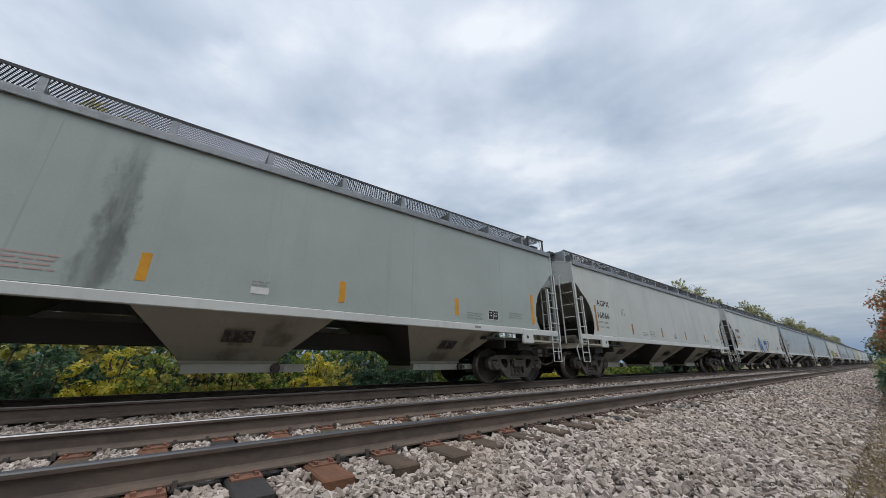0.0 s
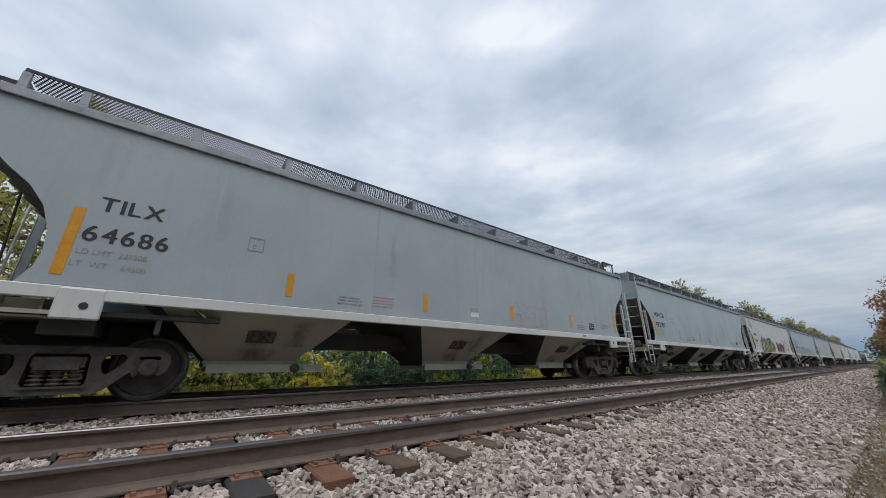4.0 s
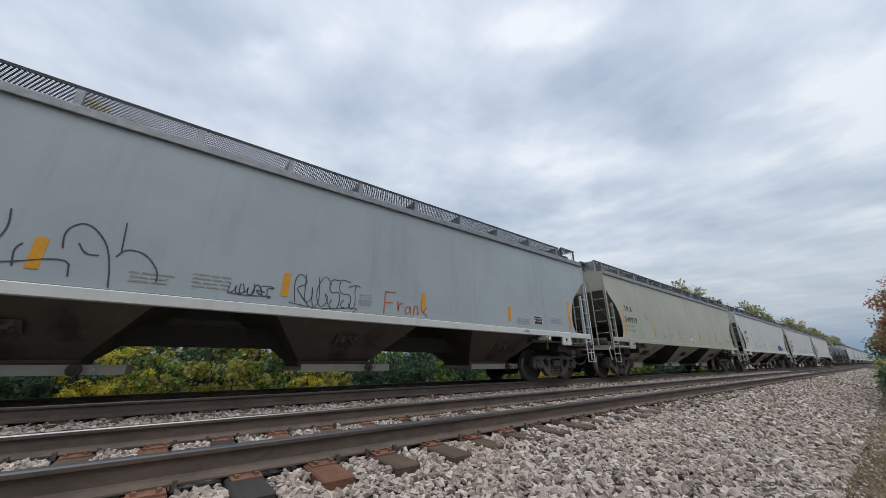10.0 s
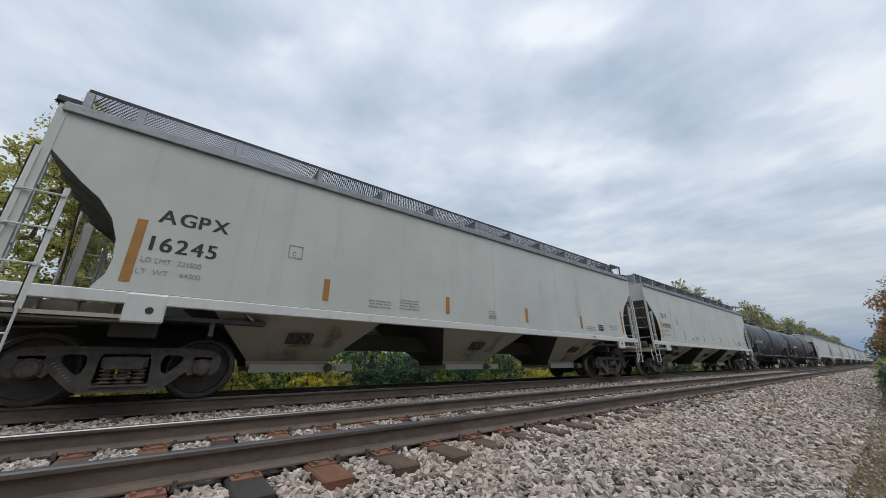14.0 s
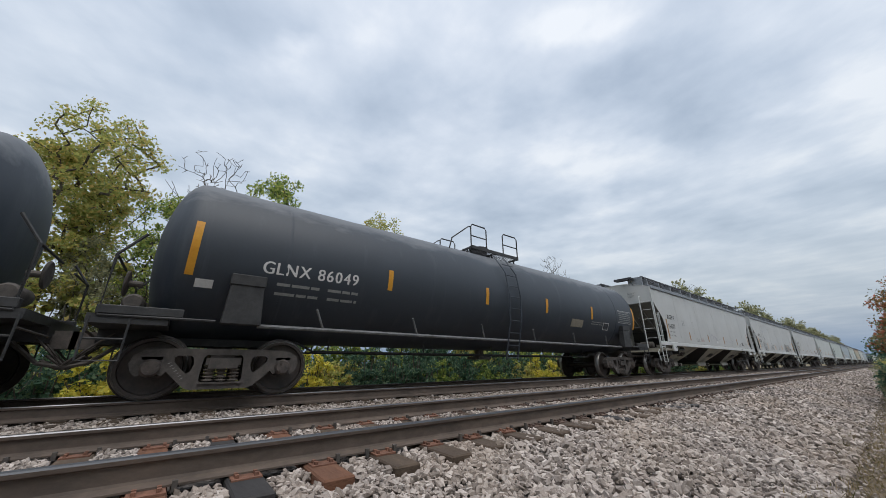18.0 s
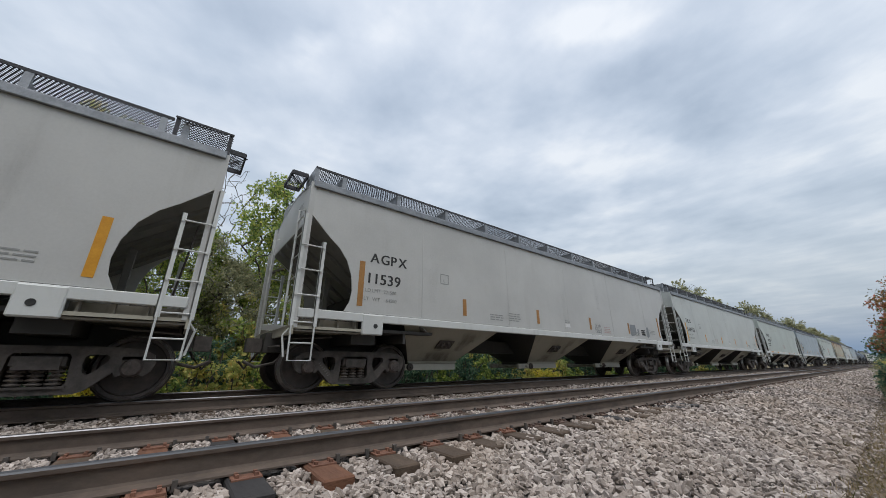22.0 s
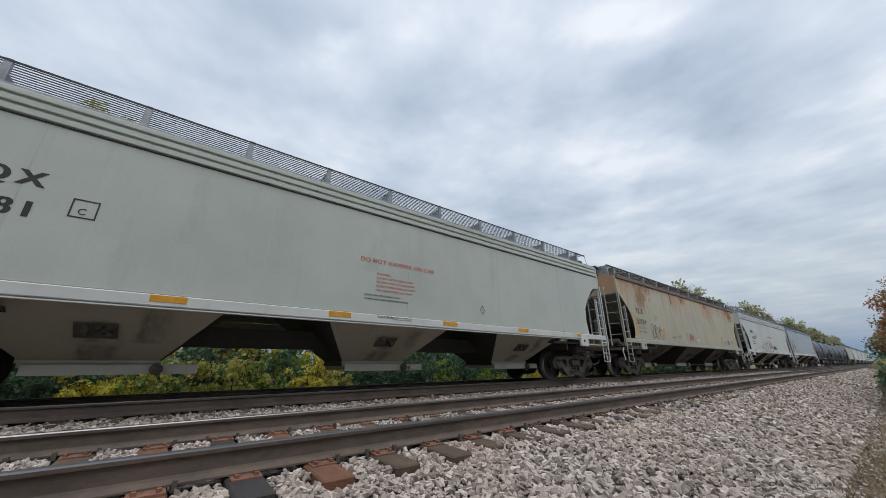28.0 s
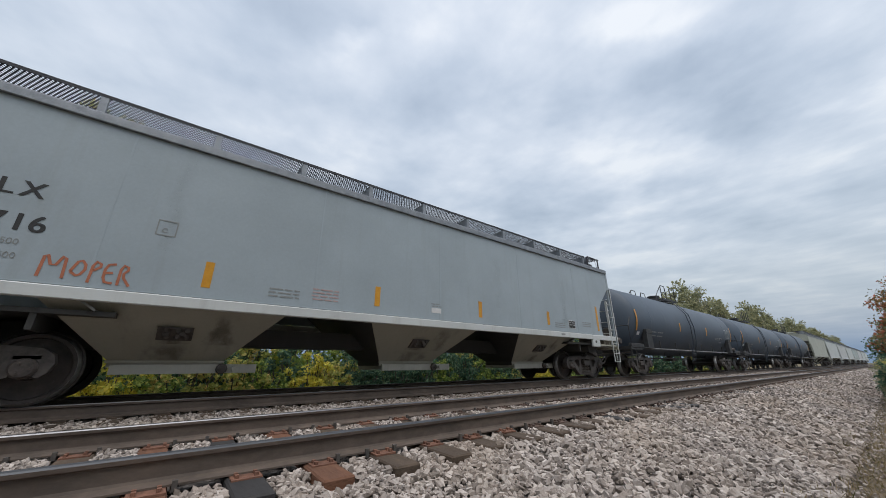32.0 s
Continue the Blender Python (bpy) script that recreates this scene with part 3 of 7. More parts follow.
tagged(part("distant_tie", bm, WOOD, near_track), kind="stuff")
bm = bmesh.new()
for k in range(-30, 260):
    x = TIE_STEP * k
    box(bm, x - TIE_HALF, x + TIE_HALF, FAR - 0.56, FAR + 2.065, -0.33, -0.165)
    for y in (FAR, FAR + GAUGE):
        box(bm, x - 0.095, x + 0.095, y - 0.18, y + 0.18, -0.165, -0.148)
tagged(part("far_tie", bm, WOOD, far_track), kind="stuff")

# ---- the train: trucks ----
AXLE = 0.889
WHEEL_R = 0.457


def wheelset_mesh():
    bm = bmesh.new()
    tube(bm, [(0, -1.05, 0), (0, 1.05, 0)], 0.085, 12)
    for s in (-1, 1):
        prof = [(0.09, 0.86), (0.14, 0.86), (0.15, 0.80), (0.30, 0.775), (0.375, 0.79), (0.385, 0.835), (0.428, 0.839), (0.457, 0.806), (0.462, 0.72), (0.488, 0.71), (0.485, 0.685), (0.38, 0.685), (0.36, 0.73), (0.15, 0.74), (0.09, 0.69)]
        lathe(bm, [(r, s * a) for r, a in prof], 30)
        for k in range(3):
            a = k * math.tau / 3 + 0.4
            box(bm, 0.27 * math.cos(a) - 0.03, 0.27 * math.cos(a) + 0.03, s * 0.775, s * 0.782, 0.27 * math.sin(a) - 0.018, 0.27 * math.sin(a) + 0.018)
    me = finish("wheelset", bm, WHEEL, True)
    me.materials.append(TREAD)
    for p in me.polygons:
        r = math.hypot(p.center.x, p.center.z)
        if 0.4385 < r < 0.463 and abs(p.center.y) < 0.836:
            p.material_index = 1
    return me


FRAME_OUT = [(0.0, 0.735), (0.60, 0.735), (0.80, 0.725), (1.00, 0.70), (1.11, 0.63), (1.14, 0.52), (1.10, 0.40), (1.03, 0.34), (0.985, 0.36), (0.985, 0.545), (0.79, 0.545), (0.79, 0.36),
             (0.745, 0.34), (0.70, 0.40), (0.56, 0.26), (0.46, 0.17), (0.38, 0.14), (0.0, 0.14)]
FRAME_HOLE = [(0.40, 0.60), (0.385, 0.50), (0.41, 0.40), (0.46, 0.37), (0.52, 0.42), (0.63, 0.54), (0.64, 0.60), (0.60, 0.63), (0.44, 0.63)]
FRAME_WINDOW = [(0.0, 0.64), (0.24, 0.64), (0.27, 0.60), (0.29, 0.28), (0.26, 0.235), (0.0, 0.235)]


def side_frame_mesh(s):
    """A cast side frame in one piece, pierced by two corner openings and the spring window."""
    bm = bmesh.new()

    def loop(pts):
        vs = [bm.verts.new((x, 0, z)) for x, z in pts]
        return [bm.edges.new((vs[k], vs[(k + 1) % len(vs)])) for k in range(len(vs))]

    def both(pts):
        return pts + [(-x, z) for x, z in pts[::-1] if x > 0]

    edges = loop(both(FRAME_OUT)) + loop(FRAME_HOLE) + loop([(-x, z) for x, z in FRAME_HOLE]) + loop(both(FRAME_WINDOW))
    flat = bmesh.ops.triangle_fill(bm, use_beauty=True, use_dissolve=False, edges=edges)
    faces = [f for f in flat["geom"] if isinstance(f, bmesh.types.BMFace)]
    made = bmesh.ops.extrude_face_region(bm, geom=faces)["geom"]
    for v in bm.verts:
        v.co.y = s - 0.075
    for v in made:
        if isinstance(v, bmesh.types.BMVert):
            v.co.y = s + 0.075
    for x in (-0.21, 0.21):
        box(bm, x - 0.03, x + 0.03, s - 0.11, s + 0.11, 0.49, 0.60)
    box(bm, -0.24, 0.24, s - 0.11, s + 0.11, 0.51, 0.57)
    box(bm, -0.30, 0.30, s - 0.11, s + 0.11, 0.215, 0.24)
    return finish("side_frame", bm, CAST)


def spring_mesh():
    bm = bmesh.new()
    for k in range(5):
        z = 0.25 + 0.052 * k
        lathe(bm, [(0.05, z), (0.078, z + 0.005), (0.084, z + 0.016), (0.078, z + 0.028), (0.05, z + 0.032)], 9, "z")
    lathe(bm, [(0.045, 0.24), (0.045, 0.52)], 8, "z")
    return finish("spring", bm, plain_spring, True)


def bearing_mesh(s):
    bm = bmesh.new()
    lathe(bm, [(0.05, s * 0.9), (0.125, s * 0.92), (0.125, s * 1.10), (0.105, s * 1.12), (0.10, s * 1.135), (0.04, s * 1.14)], 18)
    for k in range(3):
        a = k * math.tau / 3
        tube(bm, [(0.065 * math.cos(a), s * 1.13, 0.065 * math.sin(a)), (0.065 * math.cos(a), s * 1.16, 0.065 * math.sin(a))], 0.018, 6)
    box(bm, -0.12, 0.12, s * 0.93, s * 1.075, 0.11, 0.15)
    return finish("bearing_cap", bm, BEARING, True)


plain_spring = plain("spring_steel", (0.10, 0.085, 0.075), (0.20, 0.165, 0.14), 9, 0.6, 0.1, 0.2)
BEARING = plain("worn_bearing_steel", (0.07, 0.062, 0.058), (0.17, 0.14, 0.125), 9, 0.6, 0.4, 0.2)
WHEELSET, SPRING = wheelset_mesh(), spring_mesh()
FRAMES = {s: side_frame_mesh(s) for s in (-1, 1)}
BEARINGS = {s: bearing_mesh(s) for s in (-1, 1)}
bm = bmesh.new()
box(bm, -0.20, 0.20, -1.15, 1.15, 0.44, 0.60)
box(bm, -0.17, 0.17, -0.8, 0.8, 0.60, 0.74)
lathe(bm, [(0.2, 0.72), (0.2, 0.80)], 16, "z")
for sx in (-1, 1):
    box(bm, sx * 0.36 - 0.05, sx * 0.36 + 0.05, -0.9, 0.9, 0.34, 0.42)
BOLSTER = finish("truck", bm, CAST)


bm = bmesh.new()
for k in range(7):
    x, z = -0.50 - 0.031 * k, 0.29 + 0.036 * k
    fx, fz = 0.013, 0.024
    bm.faces.new([bm.verts.new((x + a, -1.0765, z + b)) for a, b in ((-fx - 0.012, -0.002), (fx - 0.016, fz - 0.02), (fx + 0.012, fz), (-fx + 0.014, fz * 0.9))])
CASTMARK = finish("casting_mark", bm, plain("worn_pale_casting", (0.20, 0.19, 0.18), (0.34, 0.33, 0.31), 15, 0.7, 0, 0.2))


def truck(car, x):
    t = part("truck", BOLSTER, None, car)
    t.location = (x, 0, 0)
    for s in (-1, 1):
        part("side_frame", FRAMES[s], None, t)
        for sx in (-1, 0, 1):
            part("spring", SPRING, None, t).location = (sx * 0.17, s * 1.0, 0)
        for sx in (-1, 1):
            part("bearing_cap", BEARINGS[s], None, t).location = (sx * AXLE, 0, WHEEL_R)
    part("casting_mark", CASTMARK, None, t, "worn pale raised casting marks")
    for sx in (-1, 1):
        part("wheelset", WHEELSET, None, t, "steel wheelset with worn bright treads").location = (sx * AXLE, 0, WHEEL_R)
    return t


def coupler(car, x, s):
    bm = bmesh.new()
    box(bm, min(x, x + s * 0.75), max(x, x + s * 0.75), -0.09, 0.09, 0.78, 0.92)
    prism(bm, [(x + s * 0.72, 0.72), (x + s * 0.98, 0.72), (x + s * 0.98, 0.98), (x + s * 0.72, 0.98)][::int(s)], -0.16, 0.12)
    tube(bm, [(x + s * 0.2, -0.35, 0.8), (x + s * 0.5, -0.34, 0.52), (x + s * 0.8, -0.3, 0.45), (x + s * 1.0, -0.26, 0.55)], 0.03, 6)
    return part("coupler", bm, CAST, car)


# ---- covered hopper ----
SIDE = 1.60
SILL_LO, SILL_HI, EAVE = 1.27, 1.43, 3.90
ARC = [(0.02, 3.21), (0.40, 2.84), (0.62, 2.66), (0.80, 2.42), (0.91, 2.13), (0.945, 1.85), (0.92, 1.64), (0.82, 1.44)]
ARC_WIDE = [(0.02, 3.13), (0.34, 3.08), (0.52, 2.96), (0.88, 2.58), (1.06, 2.28), (1.10, 1.80), (1.02, 1.44)]


def hopper_ladder(s, side, half, wide=0.31, top=3.2, low=0.56):
    """A corner ladder: two flat stiles, its rungs, and the stirrup step below."""
    bm = bmesh.new()
    xa, xb = s * (half + 0.08), s * (half - wide)
    y = side * (SIDE + 0.02)
    for x, z1 in ((xa, top), (xb, min(top, 2.70))):
        box(bm, x - 0.034, x + 0.034, y - 0.012, y + 0.012, 1.12, z1)
        box(bm, x - 0.034, x - 0.022, y - 0.012, y + side * -0.05, 1.12, z1)
    for z in (1.66, 2.12, 2.58):
        tube(bm, [(xa, y + side * 0.02, z), (xb, y + side * 0.02, z)], 0.013, 6)
        for x in (xa, xb):
            box(bm, x - 0.02, x + 0.02, y - 0.03, y + 0.03, z - 0.02, z + 0.02)
    tube(bm, [(xa, y, 1.22), (xa - s * 0.02, y, low), (xb, y, low), (xb, y, 1.22)], 0.016, 6)
    for z in (0.84, 1.19):
        tube(bm, [(xa, y, z), (xb, y, z)], 0.013, 6)
    return bm


def end_ladder(s, side, half):
    bm = bmesh.new()
    x = s * (half + 0.10)
    ya, yb = side * 1.52, side * 1.08
    tube(bm, [(x, yb, 1.15), (x, yb, 3.45), (x - s * 0.1, yb, 3.5)], 0.022, 6)
    for z in (1.57, 1.99, 2.41, 2.83, 3.2):
        tube(bm, [(x, ya, z), (x, yb, z)], 0.012, 6)
    return bm


def arch_roof(y0, y1, z0, rise, n=10):
    return [(y0 + (y1 - y0) * k / n, z0 + rise * (1 - (2 * k / n - 1) ** 2)) for k in range(n + 1)]


def hopper(ribbed=False, wide=False):
    car = thing("covered_hopper_car", "covered grain hopper car on steel trucks", "railcar", "cars of the freight train")
    h = LONG if wide else HALF
    # side sheets, cut away in an arc at both ends
    arc = list(ARC_WIDE if wide else ARC)
    line = [(-h + x, z) for x, z in arc]
    outline = [(-h + 0.02, EAVE)] + line + [(h - x, z) for x, z in arc[::-1]] + [(h - 0.02, EAVE)]
    outline = [(x, max(z, SILL_HI)) for x, z in outline]
    for s, name in ((-1, "side_wall"), (1, "side_wall")):
        bm = bmesh.new()
        prism(bm, outline, s * SIDE, s * (SIDE - 0.02))
        ob = part(name, bm, PALE, car)
    for s in (-1, 1):
        bm = bmesh.new()
        prism(bm, [(-h, SILL_LO), (h, SILL_LO), (h, SILL_HI), (-h, SILL_HI)], s * (SIDE - 0.06), s * (SIDE + 0.03))
        part("side_sill", bm, SILL, car, bevel=0.012)
        if wide:
            bm = bmesh.new()
            box(bm, -h + 1.7, h - 1.7, *sorted((s * (SIDE - 0.04), s * (SIDE + 0.035))), SILL_LO - 0.035, SILL_LO - 0.018)
            box(bm, -h + 1.7, h - 1.7, *sorted((s * (SIDE - 0.06), s * (SIDE - 0.04))), SILL_LO - 0.035, SILL_LO + 0.01)
            part("sill_lip", bm, SILL, car)
        bm = bmesh.new()
        if ribbed:
            box(bm, -h, h, *sorted((s * (SIDE - 0.03), s * (SIDE + 0.035))), EAVE - 0.06, EAVE + 0.03)
            for k in range(2):
                rib = bmesh.new()
                box(rib, -h, h, *sorted((s * (SIDE - 0.03), s * (SIDE + 0.035))), EAVE - 0.32 + 0.13 * k, EAVE - 0.23 + 0.13 * k)
                part("roof_rib", rib, PALE, car, bevel=0.01)
        else:
            box(bm, -h - 0.02, h + 0.02, min(s * (SIDE - 0.05), s * (SIDE + 0.05)), max(s * (SIDE - 0.05), s * (SIDE + 0.05)), EAVE - 0.10, EAVE + 0.03)
            box(bm, -h - 0.02, h + 0.02, min(s * (SIDE - 0.05), s * (SIDE + 0.03)), max(s * (SIDE - 0.05), s * (SIDE + 0.03)), EAVE + 0.03, EAVE + 0.055)
        part("top_chord", bm, PALE if ribbed else GALV, car, bevel=0.01)
        if ribbed:
            # thin dark strip drawn in as the shadow line below the ribs
            bm = bmesh.new()
            box(bm, -h, h, *sorted((s * (SIDE - 0.01), s * (SIDE + 0.006))), EAVE - 0.352, EAVE - 0.330)
            part("drip_gap", bm, GRATE, car)
            bm = bmesh.new()
            box(bm, -h - 0.02, h + 0.02, *sorted((s * (SIDE - 0.09), s * (SIDE - 0.02))), EAVE - 0.0, EAVE + 0.09)
            part("roof_edge", bm, GALV, car, bevel=0.01)
    # weld seams down the sides
    for s in (-1, 1):
        for x in (-5.6, -2.75, 0.1, 2.95, 5.8):
            bm = bmesh.new()
            box(bm, x - 0.012, x + 0.012, s * SIDE - 0.003, s * SIDE + 0.003, SILL_HI, EAVE - 0.10)
            part("weld_seam", bm, PALE, car)
    # roof with its hatch trough
    bm = bmesh.new()
    ring = arch_roof(-SIDE + 0.04, SIDE - 0.04, EAVE, 0.30)
    ring = ring + [(y, z - 0.03) for y, z in ring[::-1]]
    loft(bm, [[(x, y, z) for y, z in ring] for x in (-h, h)])
    part("roof", bm, PALE, car, smooth=True)
    bm = bmesh.new()
    box(bm, -h + 0.7, h - 0.7, -0.30, 0.30, EAVE + 0.28, EAVE + 0.46)
    part("hatch_cover", bm, PALE, car, bevel=0.03)
    for s in (-1, 1):
        # end panel above, slope sheet below it
        bm = bmesh.new()
        ring = arch_roof(-SIDE + 0.02, SIDE - 0.02, EAVE, 0.30)
        pts = [(-SIDE + 0.02, 3.19)] + ring + [(SIDE - 0.02, 3.19)]
        loft(bm, [[(x, y, z) for y, z in pts] for x in (s * (h - 0.01), s * (h - 0.03))])
        part("end_panel", bm, PALE, car)
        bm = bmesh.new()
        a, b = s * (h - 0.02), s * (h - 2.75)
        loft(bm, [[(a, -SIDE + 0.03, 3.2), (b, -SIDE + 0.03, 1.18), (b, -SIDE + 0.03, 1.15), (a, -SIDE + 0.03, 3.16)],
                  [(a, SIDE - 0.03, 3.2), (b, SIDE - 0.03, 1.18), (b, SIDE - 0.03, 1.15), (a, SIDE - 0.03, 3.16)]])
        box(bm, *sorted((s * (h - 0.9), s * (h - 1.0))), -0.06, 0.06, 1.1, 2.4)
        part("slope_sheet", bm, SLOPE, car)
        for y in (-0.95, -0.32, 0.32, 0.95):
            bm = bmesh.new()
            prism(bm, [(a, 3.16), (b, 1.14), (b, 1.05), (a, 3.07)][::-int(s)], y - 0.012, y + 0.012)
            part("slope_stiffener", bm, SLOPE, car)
        for side in (-1, 1):
            bm = bmesh.new()
            x = s * (h + 0.02)
            box(bm, x - 0.05, x + 0.05, side * (SIDE - 0.02) - 0.03, side * (SIDE - 0.02) + 0.03, 1.1, EAVE)
            part("corner_post", bm, PALE, car)
            part("ladder", hopper_ladder(s, side, h), SILL, car)
            bm = bmesh.new()
            x0, x1 = sorted((s * (h - 1.20), s * (h - 1.64)))
            box(bm, x0, x1, side * SIDE - 0.045, side * SIDE + 0.045, 1.03, 1.42)
            pad = part("jacking_pad", bm, SILL, car, bevel=0.02)
            bm = bmesh.new()
            xa, xb = sorted((s * (h + 0.05), s * (h - 1.20)))
            box(bm, xa, xb, *sorted((side * (SIDE - 0.20), side * (SIDE - 0.17))), 1.04, 1.27)
            box(bm, xa, xb, *sorted((side * (SIDE - 0.17), side * (SIDE - 0.03))), 1.04, 1.065)
            for k in range(4):
                x = s * (h - 0.08 - 0.34 * k)
                box(bm, x - 0.012, x + 0.012, *sorted((side * (SIDE - 0.17), side * (SIDE - 0.05))), 1.065, 1.27)
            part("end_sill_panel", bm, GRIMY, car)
            bm = bmesh.new()
            tube(bm, [(s * (h + 0.06), side * (SIDE - 0.1), 1.10), (s * (h + 0.16), side * (SIDE - 0.12), 0.96), (s * (h + 0.10), side * (SIDE - 0.1), 0.62)], 0.018, 6)
            part("cut_lever", bm, SILL, car)
            bm = bmesh.new()
            lathe(bm, [(0.045, side * (SIDE + 0.047)), (0.045, side * (SIDE + 0.052))], 14, "y", (s * (h - 1.47), 0, 1.20))
            part("hole", bm, BLACKINK, pad)
        part("end_ladder", end_ladder(s, -1, h), SILL, car)
        part("end_ladder", end_ladder(s, 1, h), SILL, car)
        # end deck, draft sill, brake gear
        bm = bmesh.new()
        x0, x1 = sorted((s * (h + 0.08), s * (h - 1.25)))
        box(bm, x0, x1, -SIDE, SIDE, 1.08, 1.13)
        xa, xb = sorted((s * (h + 0.08), s * (h + 0.03)))
        box(bm, xa, xb, -SIDE - 0.02, SIDE + 0.02, 0.98, 1.14)
        part("end_deck", bm, UNDER, car)
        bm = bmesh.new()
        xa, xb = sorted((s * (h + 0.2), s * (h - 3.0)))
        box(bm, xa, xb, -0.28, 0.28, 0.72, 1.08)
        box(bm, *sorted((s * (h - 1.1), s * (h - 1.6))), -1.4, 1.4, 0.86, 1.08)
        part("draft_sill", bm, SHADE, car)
        # near-black plates close the recess behind the truck; its shade is in their colour
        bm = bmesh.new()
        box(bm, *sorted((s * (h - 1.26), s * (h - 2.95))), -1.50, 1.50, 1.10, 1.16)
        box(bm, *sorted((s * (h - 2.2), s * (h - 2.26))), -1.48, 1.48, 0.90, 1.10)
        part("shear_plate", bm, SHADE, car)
        bm = bmesh.new()
        x = s * (h + 0.12)
        tube(bm, [(x, 0.2, 0.86), (x + s * 0.14, 0.24, 0.62), (x + s * 0.3, 0.1, 0.42), (x + s * 0.42, 0.05, 0.55)], 0.025, 6)
        tube(bm, [(x - s * 0.9, -1.25, 0.98), (x - s * 0.1, -1.35, 0.92), (x, -1.5, 0.90)], 0.014, 6)
        tube(bm, [(x, -1.2, 0.80), (x, -0.25, 0.82)], 0.016, 6)
        part("air_hose", bm, CAST, car, smooth=True)
        coupler(car, s * (h - 0.5), s)
        bm = bmesh.new()
        x = s * (h - 0.55)
        lathe(bm, [(0.1, -0.28), (0.13, -0.25), (0.13, 0.25), (0.1, 0.28)], 14, "y", (x, -0.8, 1.32))
        tube(bm, [(x, -0.5, 1.3), (x + s * 0.3, -0.2, 1.6), (x + s * 0.42, -0.2, 3.1)], 0.018, 6)
        tube(bm, [(x - s * 0.5, -1.3, 1.16), (x + s * 0.5, -1.3, 1.16), (x + s * 0.55, -0.4, 1.0)], 0.02, 6)
        part("brake_cylinder", bm, CAST, car, smooth=True)
        truck(car, s * (h - 1.34))
        # small cross platforms at the roof end
        x0, x1 = sorted((s * (h + 0.01), s * (h + 0.32)))
        for y0, y1 in ((-0.95, -0.20),):
            bm = bmesh.new()
            z = EAVE + 0.46
            grate(bm, x0, x1, y0, y1, z, 0.045)
            for x in (x0, x1):
                box(bm, x - 0.015, x + 0.015, y0, y1, z - 0.05, z + 0.04)
            for y in (y0, y1):
                box(bm, x0, x1, y - 0.02, y + 0.02, z - 0.05, z + 0.04)
            tube(bm, [(s * (h + 0.36), y0 + 0.05, z - 0.03), (s * h, y0 + 0.05, z - 0.32)], 0.012, 6)
            tagged(part("end_platform", bm, GRATE, car), kind="stuff")
    # roof walks on brackets
    for side in (-1, 1):
        y0, y1 = sorted((side * 1.30, side * 0.68))
        bm = bmesh.new()
        if wide:
            for k in range(10):
                y = y0 + (y1 - y0) * k / 9
                box(bm, -h + 0.1, h - 0.1, y - 0.006, y + 0.006, EAVE + 0.575, EAVE + 0.590)
        else:
            grate(bm, -h + 0.05, h - 0.80, y0, y1, EAVE + 0.52, 0.05)
        up = 0.065 if wide else 0.0
        for y in (y0, y1):
            box(bm, -h + 0.05, h - (0.05 if wide else 0.80), y - 0.008, y + 0.008, EAVE + 0.50 + up, EAVE + (0.53 if wide else 0.55) + up)
        tagged(part("roof_walk", bm, GRATE, car), kind="stuff")
        bm = bmesh.new()
        prism(bm, [(-0.05, EAVE + 0.02), (0.05, EAVE + 0.02), (0.038, EAVE + 0.54 + up), (-0.038, EAVE + 0.54 + up)], y0 - 0.004, y0 + 0.05)
        box(bm, -0.05, -0.04, y0, y1, EAVE + 0.06, EAVE + 0.50)
        me = finish("walk_bracket", bm, GALV)
        if side > 0:
            for v in me.vertices:
                v.co.y = (y0 + y1) - v.co.y
        for k in range(13):
            ob = part("walk_bracket", me, None, car)
            ob.location.x = (0.42 if wide and 3 <= k < 12 else 0) + (-h + 0.08, -h + 0.68, h - 0.62)[k] if k < 3 else -h + 2.05 + (k - 3) * 1.49
        bm = bmesh.new()
        yo, yi = sorted((side * 1.40, side * 0.72))
        if not wide:
            grate(bm, h - 0.78, h + 0.06, yo, yi, EAVE + 0.53, 0.05)
            for y in (yo, yi):
                box(bm, h - 0.78, h + 0.06, y - 0.008, y + 0.008, EAVE + 0.515, EAVE + 0.55)
            for x in (h - 0.74, h + 0.02):
                box(bm, x - 0.03, x + 0.03, *sorted((side * 1.39, side * 1.36)), EAVE + 0.04, EAVE + 0.53)
            tagged(part("end_walk", bm, GRATE, car), kind="stuff")
            bm = bmesh.new()
        y = y0 if side < 0 else y1
        tube(bm, [(h - 0.7, y, EAVE + 0.54), (h - 0.05, y, EAVE + 0.56), (h + 0.05, y, EAVE + 0.2)], 0.015, 6)
        part("grab_rail", bm, GALV, car)
    # hopper bays
    for k in range(3):
        x = -0.11 + (k - 1) * 4.45
        bm = bmesh.new()
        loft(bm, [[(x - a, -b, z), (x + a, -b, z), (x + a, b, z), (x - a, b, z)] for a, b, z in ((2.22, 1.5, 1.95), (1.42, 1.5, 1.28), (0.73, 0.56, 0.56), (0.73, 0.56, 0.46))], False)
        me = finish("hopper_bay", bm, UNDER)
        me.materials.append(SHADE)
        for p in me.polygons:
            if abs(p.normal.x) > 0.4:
                p.material_index = 1          # shade between the bays is put into the colour of these slopes
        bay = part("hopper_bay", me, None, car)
        bm = bmesh.new()
        box(bm, x - 0.68, x + 1.25, -0.62, -0.55, 0.36, 0.50)
        box(bm, x - 0.68, x + 1.25, 0.55, 0.62, 0.36, 0.50)
        box(bm, x - 0.68, x + 0.68, -0.55, 0.55, 0.38, 0.46)
        tube(bm, [(x + 0.9, -0.7, 0.43), (x + 0.9, 0.7, 0.43)], 0.04, 8)
